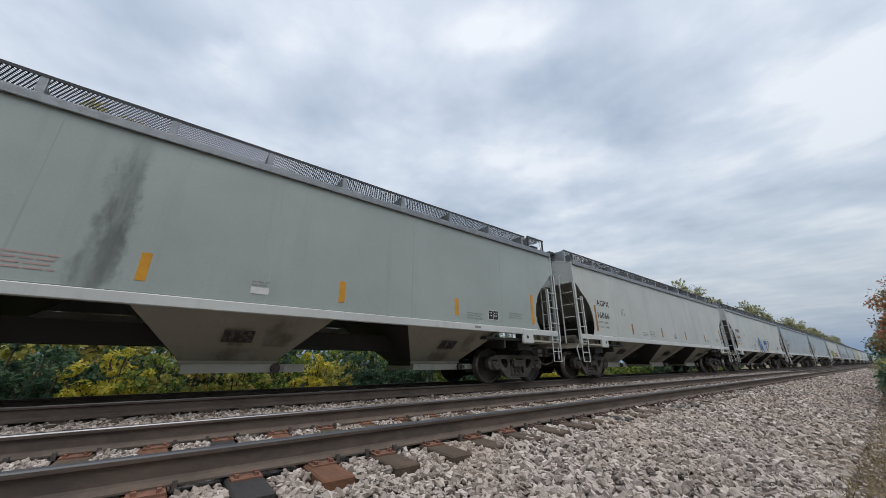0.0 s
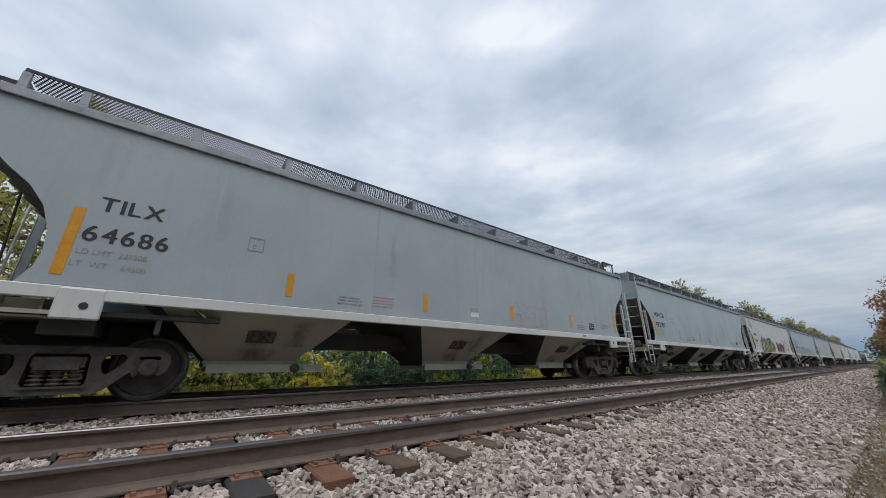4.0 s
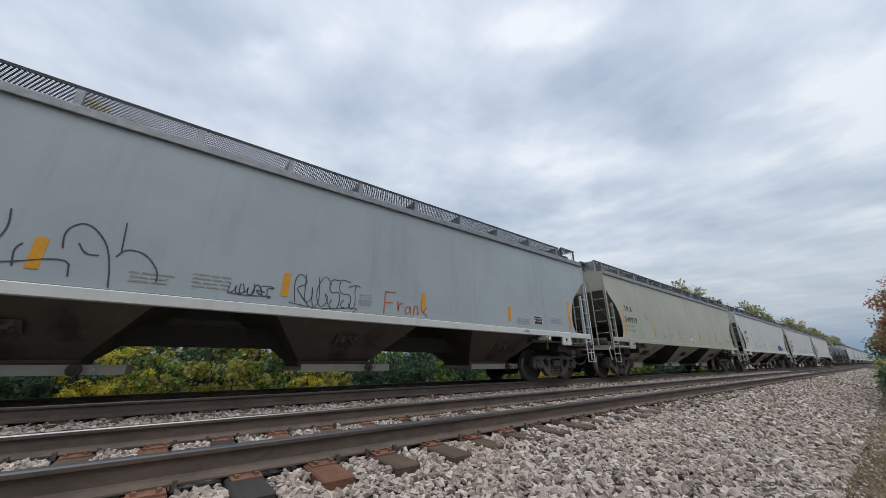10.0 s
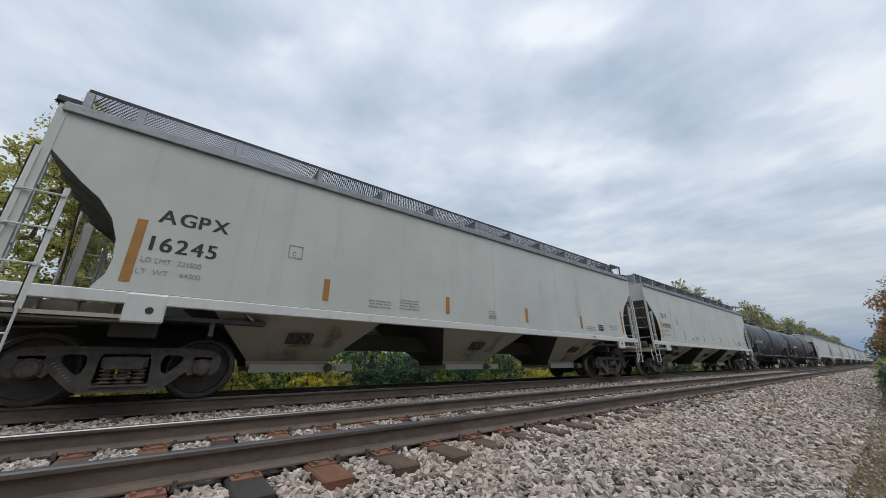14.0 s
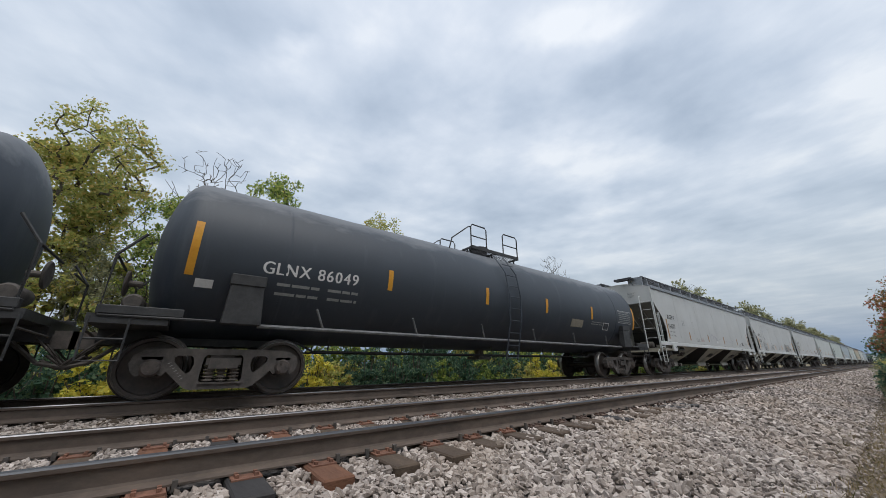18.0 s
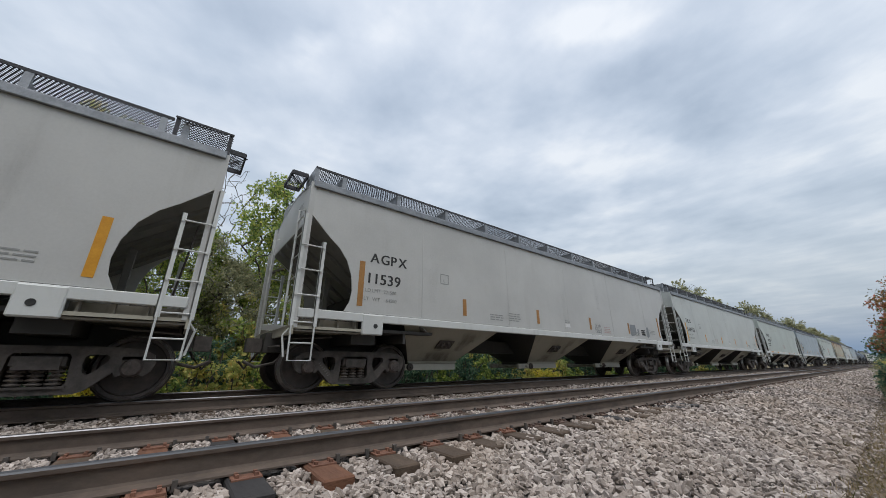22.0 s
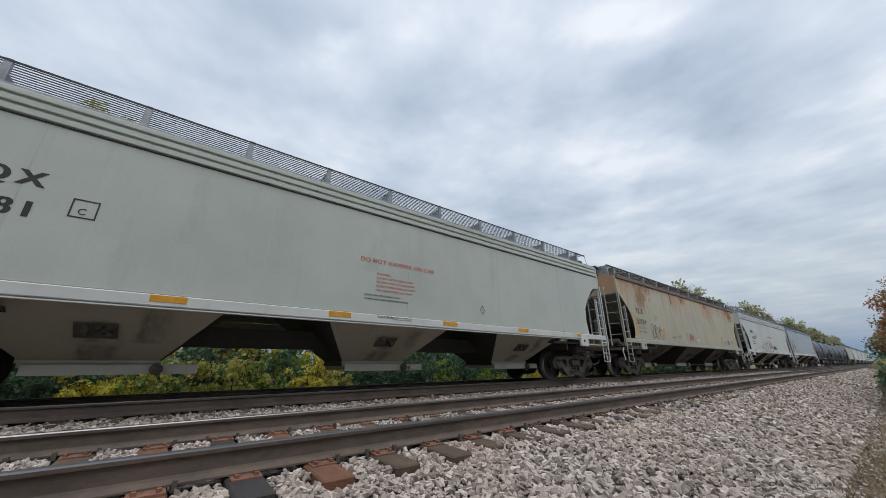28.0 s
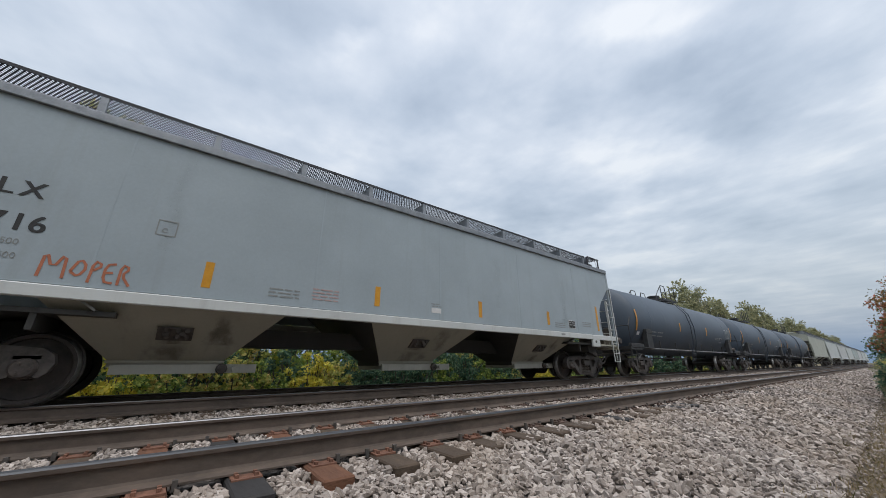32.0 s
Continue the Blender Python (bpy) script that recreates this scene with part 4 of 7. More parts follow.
        part("outlet_gate", bm, GATE, bay, "steel sliding outlet gate")
        bm = bmesh.new()
        lathe(bm, [(0.075, -0.70), (0.085, -0.68), (0.085, -0.64), (0.05, -0.63)], 12, "y", (x + 0.72, 0, 0.43))
        tube(bm, [(x + 0.72, -0.74, 0.43), (x + 0.72, -0.62, 0.43)], 0.03, 8)
        part("gate_capstan", bm, CAST, bay, smooth=True)
        bm = bmesh.new()
        box(bm, x - 0.75, x + 0.75, -0.60, -0.555, 0.52, 0.56)
        part("outlet_flange", bm, UNDER, bay)
        bm = bmesh.new()
        def on_bay(z, lift):
            return -0.566 - (z - 0.56) * 0.94 / 0.72 - lift
        loft(bm, [[(x - 0.23, on_bay(z, 0.002), z), (x + 0.21, on_bay(z, 0.002), z), (x + 0.21, on_bay(z, d), z), (x - 0.23, on_bay(z, d), z)] for z, d in ((0.85, 0.03), (0.87, 0.05), (1.01, 0.05), (1.03, 0.03))])
        for dx in (-0.12, 0.02, 0.13):
            for z in (0.90, 0.98):
                lathe(bm, [(0.03, -0.05), (0.045, 0.0), (0.03, 0.05)], 8, "y", (x + dx, on_bay(z, 0.05), z))
        box(bm, x - 0.16, x - 0.08, on_bay(0.94, 0.12), on_bay(0.94, 0.0), 0.91, 0.97)
        box(bm, x + 0.04, x + 0.12, on_bay(0.94, 0.12), on_bay(0.94, 0.0), 0.91, 0.97)
        part("vibrator_bracket", bm, CAST, bay)
        for x0, x1, z0, z1 in ((x - 0.42, x + 0.38, 0.80, 1.10), (x - 0.62, x + 0.60, 0.565, 0.80), (x + 0.2, x + 0.95, 0.80, 1.26)):
            bm = bmesh.new()
            rows = [[bm.verts.new((a, -0.566 - (z - 0.56) * 0.94 / 0.72, z)) for a in (x0, (x0 + x1) / 2, x1)] for z in (z0, (z0 + z1) / 2, z1)]
            for a, b in zip(rows, rows[1:]):
                for i in (0, 1):
                    bm.faces.new((a[i], a[i + 1], b[i + 1], b[i]))
            part("soot_patch", bm, SOOTY, bay, "oily soot patch")
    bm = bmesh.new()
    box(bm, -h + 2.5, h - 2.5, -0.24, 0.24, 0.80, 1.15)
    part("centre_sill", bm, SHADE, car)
    return car


def grate(bm, x0, x1, y0, y1, z, step):
    """Expanded metal: two families of thin slanted strips."""
    w = 0.0105
    depth = y1 - y0
    n = int((x1 - x0) / step)
    for k in range(n + 1):
        x = x0 + k * step
        for d in (-1, 1):
            rise = depth * 0.6 * d
            a, b = x - rise / 2, x + rise / 2
            ya, yb = y0, y1
            if a < x0:
                ya, a = y0 + depth * (x0 - a) / (b - a), x0
            if a > x1:
                ya, a = y0 + depth * (x1 - a) / (b - a), x1
            if b < x0:
                yb, b = y0 + depth * (x0 - (x - rise / 2)) / rise, x0
            if b > x1:
                yb, b = y0 + depth * (x1 - (x - rise / 2)) / rise, x1
            v = [bm.verts.new(p) for p in ((a - w, ya, z), (a + w, ya, z), (b + w, yb, z), (b - w, yb, z), (a, ya, z + 0.006), (b, yb, z + 0.006))]
            bm.faces.new((v[0], v[1], v[2], v[3]))
            bm.faces.new((v[0], v[3], v[5], v[4]))
            bm.faces.new((v[1], v[4], v[5], v[2]))


# ---- tank car ----
TANK_R, TANK_Z = 1.48, 2.36


def tank_car(h, pivot, off=0.0, deck=2.1):
    """h: half the straight shell; pivot: from the middle to each truck; off: the ladder's place; deck: the platform's length."""
    car = thing("tank_car", "black cylindrical tank car on steel trucks", "railcar", "cars of the freight train")
    r, zc, end = TANK_R, TANK_Z, pivot + 1.6
    bm = bmesh.new()
    head = [(r * math.sin(a), 0.52 * math.cos(a)) for a in [i * math.pi / 16 for i in range(1, 9)]]
    prof = [(0.02, -h - 0.52)] + [(q, -h - d) for q, d in head] + [(r, -h * 0.33), (r, h * 0.33)] + [(q, h + d) for q, d in head[::-1]] + [(0.02, h + 0.52)]
    lathe(bm, prof, 64, "x", (0, 0, zc))
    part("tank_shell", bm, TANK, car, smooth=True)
    for x in (-h + 1.4, h - 1.4):
        bm = bmesh.new()
        lathe(bm, [(r + 0.002, x - 0.03), (r + 0.004, x - 0.02), (r + 0.004, x + 0.02), (r + 0.002, x + 0.03)], 64, "x", (0, 0, zc))
        part("weld_band", bm, TANK, car, smooth=True)
    # running sill below, end decks
    for s in (-1, 1):
        bm = bmesh.new()
        tube(bm, [(-h + 1.1, s * 1.34, 1.10), (h - 1.1, s * 1.34, 1.10)], 0.035, 8)
        for k in range(6):
            x = -h + 2.2 + k * (2 * h - 4.4) / 5
            tube(bm, [(x, s * 1.34, 1.10), (x - 0.18, s * 1.42, 1.45)], 0.022, 6)
        part("side_pipe", bm, RAILING, car)
        bm = bmesh.new()
        tube(bm, [(-h + 1.9, s * 0.55, 0.92), (-h + 2.3, s * 0.55, 0.74), (h - 2.3, s * 0.55, 0.74), (h - 1.9, s * 0.55, 0.92)], 0.02, 6)
        for k in range(5):
            x = -h + 2.6 + k * (2 * h - 5.2) / 4
            tube(bm, [(x, s * 0.55, 0.74), (x, s * 0.55, 1.1)], 0.015, 6)
        part("brake_rod", bm, TANK_TRIM, car)
        bm = bmesh.new()
        a, b = sorted((s * (h - 1.9), s * (end + 0.05)))
        box(bm, a, b, -0.35, 0.35, 0.80, 1.12)
        a, b = sorted((s * (h + 0.05), s * (end + 0.05)))
        box(bm, a, b, -1.5, 1.5, 1.02, 1.14)
        part("end_sill", bm, TANK_TRIM, car)
        for side in (-1, 1):
            bm = bmesh.new()
            x0 = s * (h - 0.85)
            prism(bm, [(x0 - 0.28, 1.10), (x0 + 0.28, 1.10), (x0 + 0.24, 1.75), (x0 - 0.24, 1.75)], side * 1.30, side * 1.50)
            box(bm, x0 - 0.26, x0 + 0.26, min(side * 1.25, side * 1.52), max(side * 1.25, side * 1.52), 1.72, 1.90)
            part("tank_saddle", bm, TANK_TRIM, car, bevel=0.01)
            bm = bmesh.new()
            x = s * (end - 0.05)
            tube(bm, [(s * (h - 0.5), side * 1.5, 1.12), (s * (h - 0.3), side * 1.52, 1.12), (x, side * 1.5, 1.12), (x, side * 1.5, 1.95), (x - s * 0.25, side * 1.5, 2.3)], 0.022, 6)
            tube(bm, [(x, side * 1.5, 1.95), (x, side * 0.4, 1.95)], 0.018, 6)
            part("handrail", bm, TANK_TRIM, car)
            bm = bmesh.new()
            xa, xb = s * (end + 0.02), s * (end - 0.38)
            tube(bm, [(xa, side * 1.5, 1.1), (xa, side * 1.5, 0.55), (xb, side * 1.5, 0.55), (xb, side * 1.5, 1.1)], 0.016, 6)
            tube(bm, [(xa, side * 1.5, 0.82), (xb, side * 1.5, 0.82)], 0.014, 6)
            part("step", bm, TANK_TRIM, car)
        bm = bmesh.new()
        lathe(bm, [(0.10, -0.3), (0.13, -0.26), (0.13, 0.26), (0.10, 0.3)], 14, "y", (s * (end - 0.3), -0.7, 1.38))
        part("brake_cylinder", bm, CAST, car, smooth=True)
        bm = bmesh.new()
        a, b = sorted((s * (h - 0.1), s * (end - 0.02)))
        box(bm, a, b, -1.52, -1.40, 1.14, 1.26)
        box(bm, a, b, 1.40, 1.52, 1.14, 1.26)
        for y in (-0.5, 0.5):
            box(bm, *sorted((s * (h + 0.2), s * (h + 0.28))), y - 0.04, y + 0.04, 1.14, 1.75)
        part("deck_kerb", bm, TANK_TRIM, car, bevel=0.01)
        bm = bmesh.new()
        x = s * (end - 0.12)
        lathe(bm, [(0.02, x - 0.03), (0.19, x - 0.02), (0.21, x), (0.19, x + 0.02), (0.02, x + 0.03)], 18, "x", (0, -0.55, 1.72))
        tube(bm, [(x, -0.55, 1.72), (x - s * 0.2, -0.55, 1.72)], 0.05, 8)
        part("brake_wheel", bm, CAST, car, smooth=True)
        bm = bmesh.new()
        for y in (-0.32, -0.1, 0.2):
            tube(bm, [(s * (end - 0.2), y, 1.02), (s * (end + 0.1), y - 0.05, 0.72), (s * (end + 0.32), y, 0.48), (s * (end + 0.5), y + 0.05, 0.62)], 0.022, 6)
        tube(bm, [(s * (end + 0.02), -1.45, 0.92), (s * (end + 0.06), -0.3, 0.88)], 0.016, 6)
        part("air_hose", bm, CAST, car, smooth=True)
        coupler(car, s * (end - 0.45), s)
        truck(car, s * pivot)
    # centre ladder
    bm = bmesh.new()
    for x in (off - 0.23, off + 0.23):
        tube(bm, [(x, -1.30, 0.60), (x, -1.54, 1.6), (x, -1.57, 2.36), (x, -1.46, 3.0), (x, -1.0, 3.65)], 0.022, 6)
    for k in range(9):
        t = k / 8
        z = 0.65 + t * 2.6
        y = -1.30 - 0.27 * math.sin(min(1, (z - 0.6) / 1.76) * 1.57) + max(0, z - 2.4) * 0.22
        tube(bm, [(off - 0.23, y, z), (off + 0.23, y, z)], 0.014, 6)
    part("ladder", bm, TANK, car)
    # manway platform, nozzle and safety rails
    p0, p1 = off - 0.9, off - 0.9 + deck
    bm = bmesh.new()
    grate(bm, p0, p1, -0.8, 0.8, 3.86, 0.06)
    for y in (-0.8, 0.8):
        box(bm, p0, p1, y - 0.02, y + 0.02, 3.78, 3.88)
    for x in (p0, (p0 + p1) / 2, p1):
        box(bm, x - 0.02, x + 0.02, -0.8, 0.8, 3.79, 3.85)
        for y in (-0.6, 0.6):
            box(bm, x - 0.02, x + 0.02, y - 0.02, y + 0.02, 3.6, 3.8)
    tagged(part("platform", bm, TANK_TRIM, car), kind="stuff")
    bm = bmesh.new()
    lathe(bm, [(0.28, 3.75), (0.28, 4.10), (0.32, 4.12), (0.32, 4.18), (0.08, 4.22)], 20, "z", (p0 + deck * 0.5, 0, 0))
    part("manway", bm, TANK_TRIM, car, smooth=True)
    for x0, x1 in ((p0, p0 + deck * 0.31), (p1 - deck * 0.33, p1)):
        for y in (-0.78, 0.78):
            bm = bmesh.new()
            tube(bm, [(x0, y, 3.85), (x0, y, 4.50), (x0 + 0.06, y, 4.58), (x1 - 0.06, y, 4.58), (x1, y, 4.50), (x1, y, 3.85)], 0.022, 6)
            tube(bm, [(x0, y, 4.2), (x1, y, 4.2)], 0.018, 6)
            part("safety_rail", bm, TANK_TRIM, car)
    for y in (-0.78, 0.78):
        bm = bmesh.new()
        tube(bm, [(p0, y, 4.5), (p0 - 0.12, y, 4.45), (p0 - 0.75, y, 3.95), (p0 - 0.85, y, 3.6)], 0.02, 6)
        part("grab_rail", bm, TANK_TRIM, car)
    bm = bmesh.new()
    lathe(bm, [(0.14, 0.62), (0.14, 1.1)], 14, "z")
    box(bm, -0.25, 0.25, -0.25, 0.25, 0.62, 0.70)
    part("bottom_outlet", bm, CAST, car)
    return car


# ---- writing on the cars ----
def words(car, name, text, x, z, size, material, out=SIDE, up=None, bold=0.0, wide=1.0):
    """Stencilled text with its lower left corner at x, z on the near side; up gives the lean of a curved shell."""
    bm = bmesh.new()
    pen = 0.0
    for ch in text:
        if ch not in GLYPHS:
            pen += size * 0.42
            continue
        vs, fs = GLYPHS[ch]
        left = min(v.x for v in vs)
        if ch == "1":          # figures keep an even step
            pen += size * 0.20
        for shift in ((0.0, bold) if bold else (0.0,)):
            made_verts = [bm.verts.new(((v.x - left) * size * wide + pen + shift, v.y * size, v.z + shift * 0.02)) for v in vs]
            for f in fs:
                bm.faces.new([made_verts[k] for k in f])
        pen += (max(v.x for v in vs) - left) * size * wide + size * (0.24 if ch == "1" else 0.10) + bold * 2
    me = bpy.data.meshes.new(name)
    bm.to_mesh(me)
    bm.free()
    me.materials.append(material)
    ob = part(name, me, None, car)
    ob.matrix_basis = up if up else pose(x, -out - 0.004, z, 90)
    return ob


def strip(car, x, z0, z1, w=0.115, material=None, out=SIDE, name="reflector_strip"):
    bm = bmesh.new()
    box(bm, x - w / 2, x + w / 2, -out - 0.005, -out - 0.001, z0, z1)
    return part(name, bm, material or ORANGE, car, "dirty brown-orange reflective strip" if material == DUSTY_ORANGE else "orange reflective strip" if material in (None, ORANGE) else "")


def bars(car, x, z, w, rows, pitch, material, out=SIDE, seed=0, name="stencil"):
    """Small print too fine to read: plain bars."""
    bm = bmesh.new()
    q = random.Random(seed + int(x * 50))
    for k in range(rows):
        a = x + q.uniform(0, 0.06) * w
        while a < x + w * 0.92:
            b = min(a + w * q.uniform(0.18, 0.45), x + w)
            box(bm, a, b, -out - 0.005, -out - 0.001, z - k * pitch - pitch * 0.4, z - k * pitch)
            a = b + 0.03
    return tagged(part(name, bm, material, car), kind="stuff")


def panel(car, x, z, w, hgt, material, border=0.0, out=SIDE, name="plate"):
    bm = bmesh.new()
    if border:
        for x0, x1, z0, z1 in ((x, x + w, z, z + border), (x, x + w, z + hgt - border, z + hgt), (x, x + border, z + border, z + hgt - border), (x + w - border, x + w, z + border, z + hgt - border)):
            box(bm, x0, x1, -out - 0.005, -out - 0.001, z0, z1)
    else:
        box(bm, x, x + w, -out - 0.005, -out - 0.001, z, z + hgt)
    return part(name, bm, material, car)


def curl(pts, rounds=2):
    """Cut the corners of a stroke so that it runs in curves."""
    for _ in range(rounds):
        out = [pts[0]]
        for (a, b), (c, d) in zip(pts, pts[1:]):
            out += [(a * 0.75 + c * 0.25, b * 0.75 + d * 0.25), (a * 0.25 + c * 0.75, b * 0.25 + d * 0.75)]
        pts = out + [pts[-1]]
    return pts


def ribbon(bm, pts, width, y):
    """A flat stroke of paint along points of (x, z)."""
    pts = [Vector((p[0], 0, p[1])) for p in pts]
    left, right = [], []
    for i, p in enumerate(pts):
        d = (pts[min(i + 1, len(pts) - 1)] - pts[max(i - 1, 0)])
        d = d.normalized() if d.length > 1e-6 else Vector((1, 0, 0))
        n = Vector((-d.z, 0, d.x)) * width / 2
        left.append(p + n)
        right.append(p - n)
    la = [bm.verts.new((p.x, y, p.z)) for p in left]
    ra = [bm.verts.new((p.x, y, p.z)) for p in right]
    for i in range(len(pts) - 1):
        bm.faces.new((la[i], la[i + 1], ra[i + 1], ra[i]))


def over_sill(bm):
    """Paint that runs down over the proud side sill steps out with it."""
    for z in (SILL_HI + 0.012, SILL_HI + 0.004):
        bmesh.ops.bisect_plane(bm, geom=bm.verts[:] + bm.edges[:] + bm.faces[:], plane_co=(0, 0, z), plane_no=(0, 0, 1))
    for v in bm.verts:
        if v.co.z < SILL_HI + 0.008:
            v.co.y -= 0.031


def fillet(bm, pts, y):
    bm.faces.new([bm.verts.new((a, y, b)) for a, b in pts])


def blob(bm, x, z, w, hgt, y, q, spikes=9, rough=0.18):
    pts = []
    for k in range(spikes * 2):
        a = k * math.tau / (spikes * 2)
        m = 1 + q.uniform(-rough, rough)
        pts.append((x + w / 2 * m * math.cos(a) * (1.15 - 0.3 * abs(math.sin(2 * a))), z + hgt / 2 * m * math.sin(a)))
    fillet(bm, pts, y)


def sprayed(car, bm, colour, label, wrap=None):
    if wrap is None:
        over_sill(bm)
    ob = part("graffiti", bm, SPRAY[colour], car, label)
    if wrap:
        wrap(ob)
    return ob


BODIES = [[(0.02, 0.0), (0.05, 0.96), (0.55, 1.02), (0.95, 0.80), (0.70, 0.52), (1.02, 0.0), (0.74, 0.02), (0.50, 0.36), (0.34, 0.02)],
          [(0.0, 0.30), (0.08, 0.80), (0.45, 1.03), (0.98, 0.92), (0.80, 0.70), (0.42, 0.66), (0.96, 0.44), (0.95, 0.10), (0.5, -0.02), (0.1, 0.08)],
          [(0.0, 0.98), (0.1, 0.7), (0.34, 0.70), (0.30, 0.0), (0.62, 0.0), (0.66, 0.72), (0.98, 0.74), (1.0, 1.02)],
          [(0.0, 0.02), (0.02, 1.0), (0.28, 1.0), (0.50, 0.62), (0.72, 1.02), (1.0, 0.98), (1.0, 0.0), (0.76, 0.02), (0.70, 0.46), (0.50, 0.22), (0.30, 0.46), (0.26, 0.0)]]
BODIES.append([(0.02, 0.0), (0.16, 0.5), (0.0, 0.72), (0.22, 0.98), (0.62, 1.0), (0.98, 0.74), (0.84, 0.46), (1.0, 0.02), (0.72, 0.06), (0.56, 0.34), (0.32, 0.04)])
LETTER = [[(0.1, 0), (-0.1, 0.9), (0.5, 1.3), (1.1, 0.8), (0.2, 0.5), (0.4, 0.3), (1.2, -0.2)], [(1.1, 0.8), (0.5, 1.3), (-0.2, 0.5), (0.3, -0.2), (1.1, 0.2), (0.6, 0.6), (0.9, -0.1)],
          [(-0.1, 0.9), (0.6, 1.1), (1.2, 0.8), (0.4, 0.9), (0.6, 0.1), (0.2, -0.3), (0, 0.2)], [(0, -0.1), (0.3, 1.3), (0.7, 1.0), (1.0, -0.2), (0.2, 0.5), (1.2, 0.4)],
          [(0, 1.1), (-0.1, -0.2), (0.5, 0.2), (0.5, 0.9), (0.5, -0.2), (1.2, 0.1), (1.0, 1.2)], [(1.0, 1.1), (0.0, 1.1), (0.1, 0.5), (1.1, 0.6), (1.0, -0.2), (0.1, -0.1), (0.4, 0.3)]]


def throw_up(car, x, z, w, hgt, count, line, fill_with=None, glow=None, seed=1, width=0.035, label="", lean=0.0):
    """A large sprayed piece: a cloud behind, overlapping letter bodies, and their outlines. No words."""
    q = random.Random(seed)
    if glow:
        bm = bmesh.new()
        for k in range(6):
            blob(bm, x + w * (k + 0.05) / 5.2, z + hgt * q.uniform(0.40, 0.52), w / 5 * 1.5, hgt * q.uniform(0.85, 1.12), -SIDE - 0.002 - k * 0.0001, q, 9, 0.14)
        for k in range(8):
            blob(bm, x + w * (-0.09 + 0.05 * k if k < 3 else 0.25 + 0.1 * k), z + hgt * q.uniform(0.75, 1.12 if k > 2 else 0.95), 0.13 * q.uniform(0.5, 1.1), 0.16 * q.uniform(0.6, 1.2), -SIDE - 0.0027 - k * 0.0001, q, 6, 0.1)
        sprayed(car, bm, glow, label)
    cell = w / count
    bodies = []
    for k in range(count):
        tall = hgt * q.uniform(0.82, 1.06)
        wide = cell * q.uniform(1.25, 1.55)
        foot = q.uniform(-0.25, 0.25)
        bodies.append([(x + cell * (k - 0.15) + wide * (a + q.uniform(-0.06, 0.06)) + (lean + foot * (0.5 - b)) * hgt * 0.5, z + tall * (b + q.uniform(-0.05, 0.05))) for a, b in BODIES[(k * 3 + seed) % 5]])
    if fill_with:
        bm = bmesh.new()
        for k, pts in enumerate(bodies):
            fillet(bm, curl(pts + pts[:1], 1)[:-1], -SIDE - 0.0035 - 0.0001 * k)
        sprayed(car, bm, fill_with, label)
    bm = bmesh.new()
    for k, pts in enumerate(bodies):
        ribbon(bm, curl(pts + pts[:2], 1), width, -SIDE - 0.0055 - 0.0002 * k)
        cx = sum(p[0] for p in pts) / len(pts)
        ribbon(bm, [(cx - cell * 0.18, z + hgt * 0.62), (cx + cell * 0.05, z + hgt * 0.74), (cx + cell * 0.16, z + hgt * 0.58)], width * 0.8, -SIDE - 0.0056 - 0.0002 * k)
    sprayed(car, bm, line, label)


def tag(car, x, z, w, hgt, count, colour, seed=1, width=0.03, label="", wrap=None, out=SIDE):
    """A quick handstyle tag of a few strokes. No words."""
    q = random.Random(seed)
    bm = bmesh.new()
    cell = w / count
    for k in range(count):
        pts = q.choice(LETTER)
        ribbon(bm, curl([(x + cell * (k + a * 1.15) + q.uniform(-0.1, 0.1) * cell, z + hgt * b + q.uniform(-0.1, 0.1) * hgt) for a, b in pts]), width * q.uniform(0.8, 1.2), -out - 0.004 - 0.0002 * k)
    if count > 3:
        ribbon(bm, curl([(x - 0.05 * w, z - 0.1 * hgt), (x + 0.4 * w, z - 0.28 * hgt), (x + 1.05 * w, z - 0.02 * hgt), (x + 0.9 * w, z - 0.3 * hgt)]), width * 0.8, -out - 0.0065)
    return sprayed(car, bm, colour, label, wrap)


def shapes(car, colour, label, *polygons):
    for k, pts in enumerate(polygons):
        bm = bmesh.new()
        fillet(bm, pts, -SIDE - 0.003 - 0.0002 * k)
        sprayed(car, bm, colour, label)


def lines(car, colour, width, label, *strokes):
    bm = bmesh.new()
    for k, pts in enumerate(strokes):
        ribbon(bm, pts, width, -SIDE - 0.005 - 0.0002 * k)
    return sprayed(car, bm, colour, label)


def scrawl(car, colour, width, label, *strokes, rounds=2, wrap=None, out=SIDE, half=HALF):
    """Freehand strokes of (x from the car's front, z); on a tank x counts from its middle."""
    bm = bmesh.new()
    for k, pts in enumerate(strokes):
        pts = [((a if wrap else a - half), b) for a, b in pts]
        if len(pts) == 2:
            pts = [pts[0], ((pts[0][0] + pts[1][0]) / 2, (pts[0][1] + pts[1][1]) / 2), pts[1]]
        pts = curl(pts, rounds)
        if wrap:          # short steps, to follow the curve of the shell
            pts = [(a + (c - a) * i / 8, b + (d - b) * i / 8) for (a, b), (c, d) in zip(pts, pts[1:]) for i in range(8)] + pts[-1:]
        ribbon(bm, pts, width, -out - 0.006 - 0.0002 * k)
    return sprayed(car, bm, colour, label, wrap)


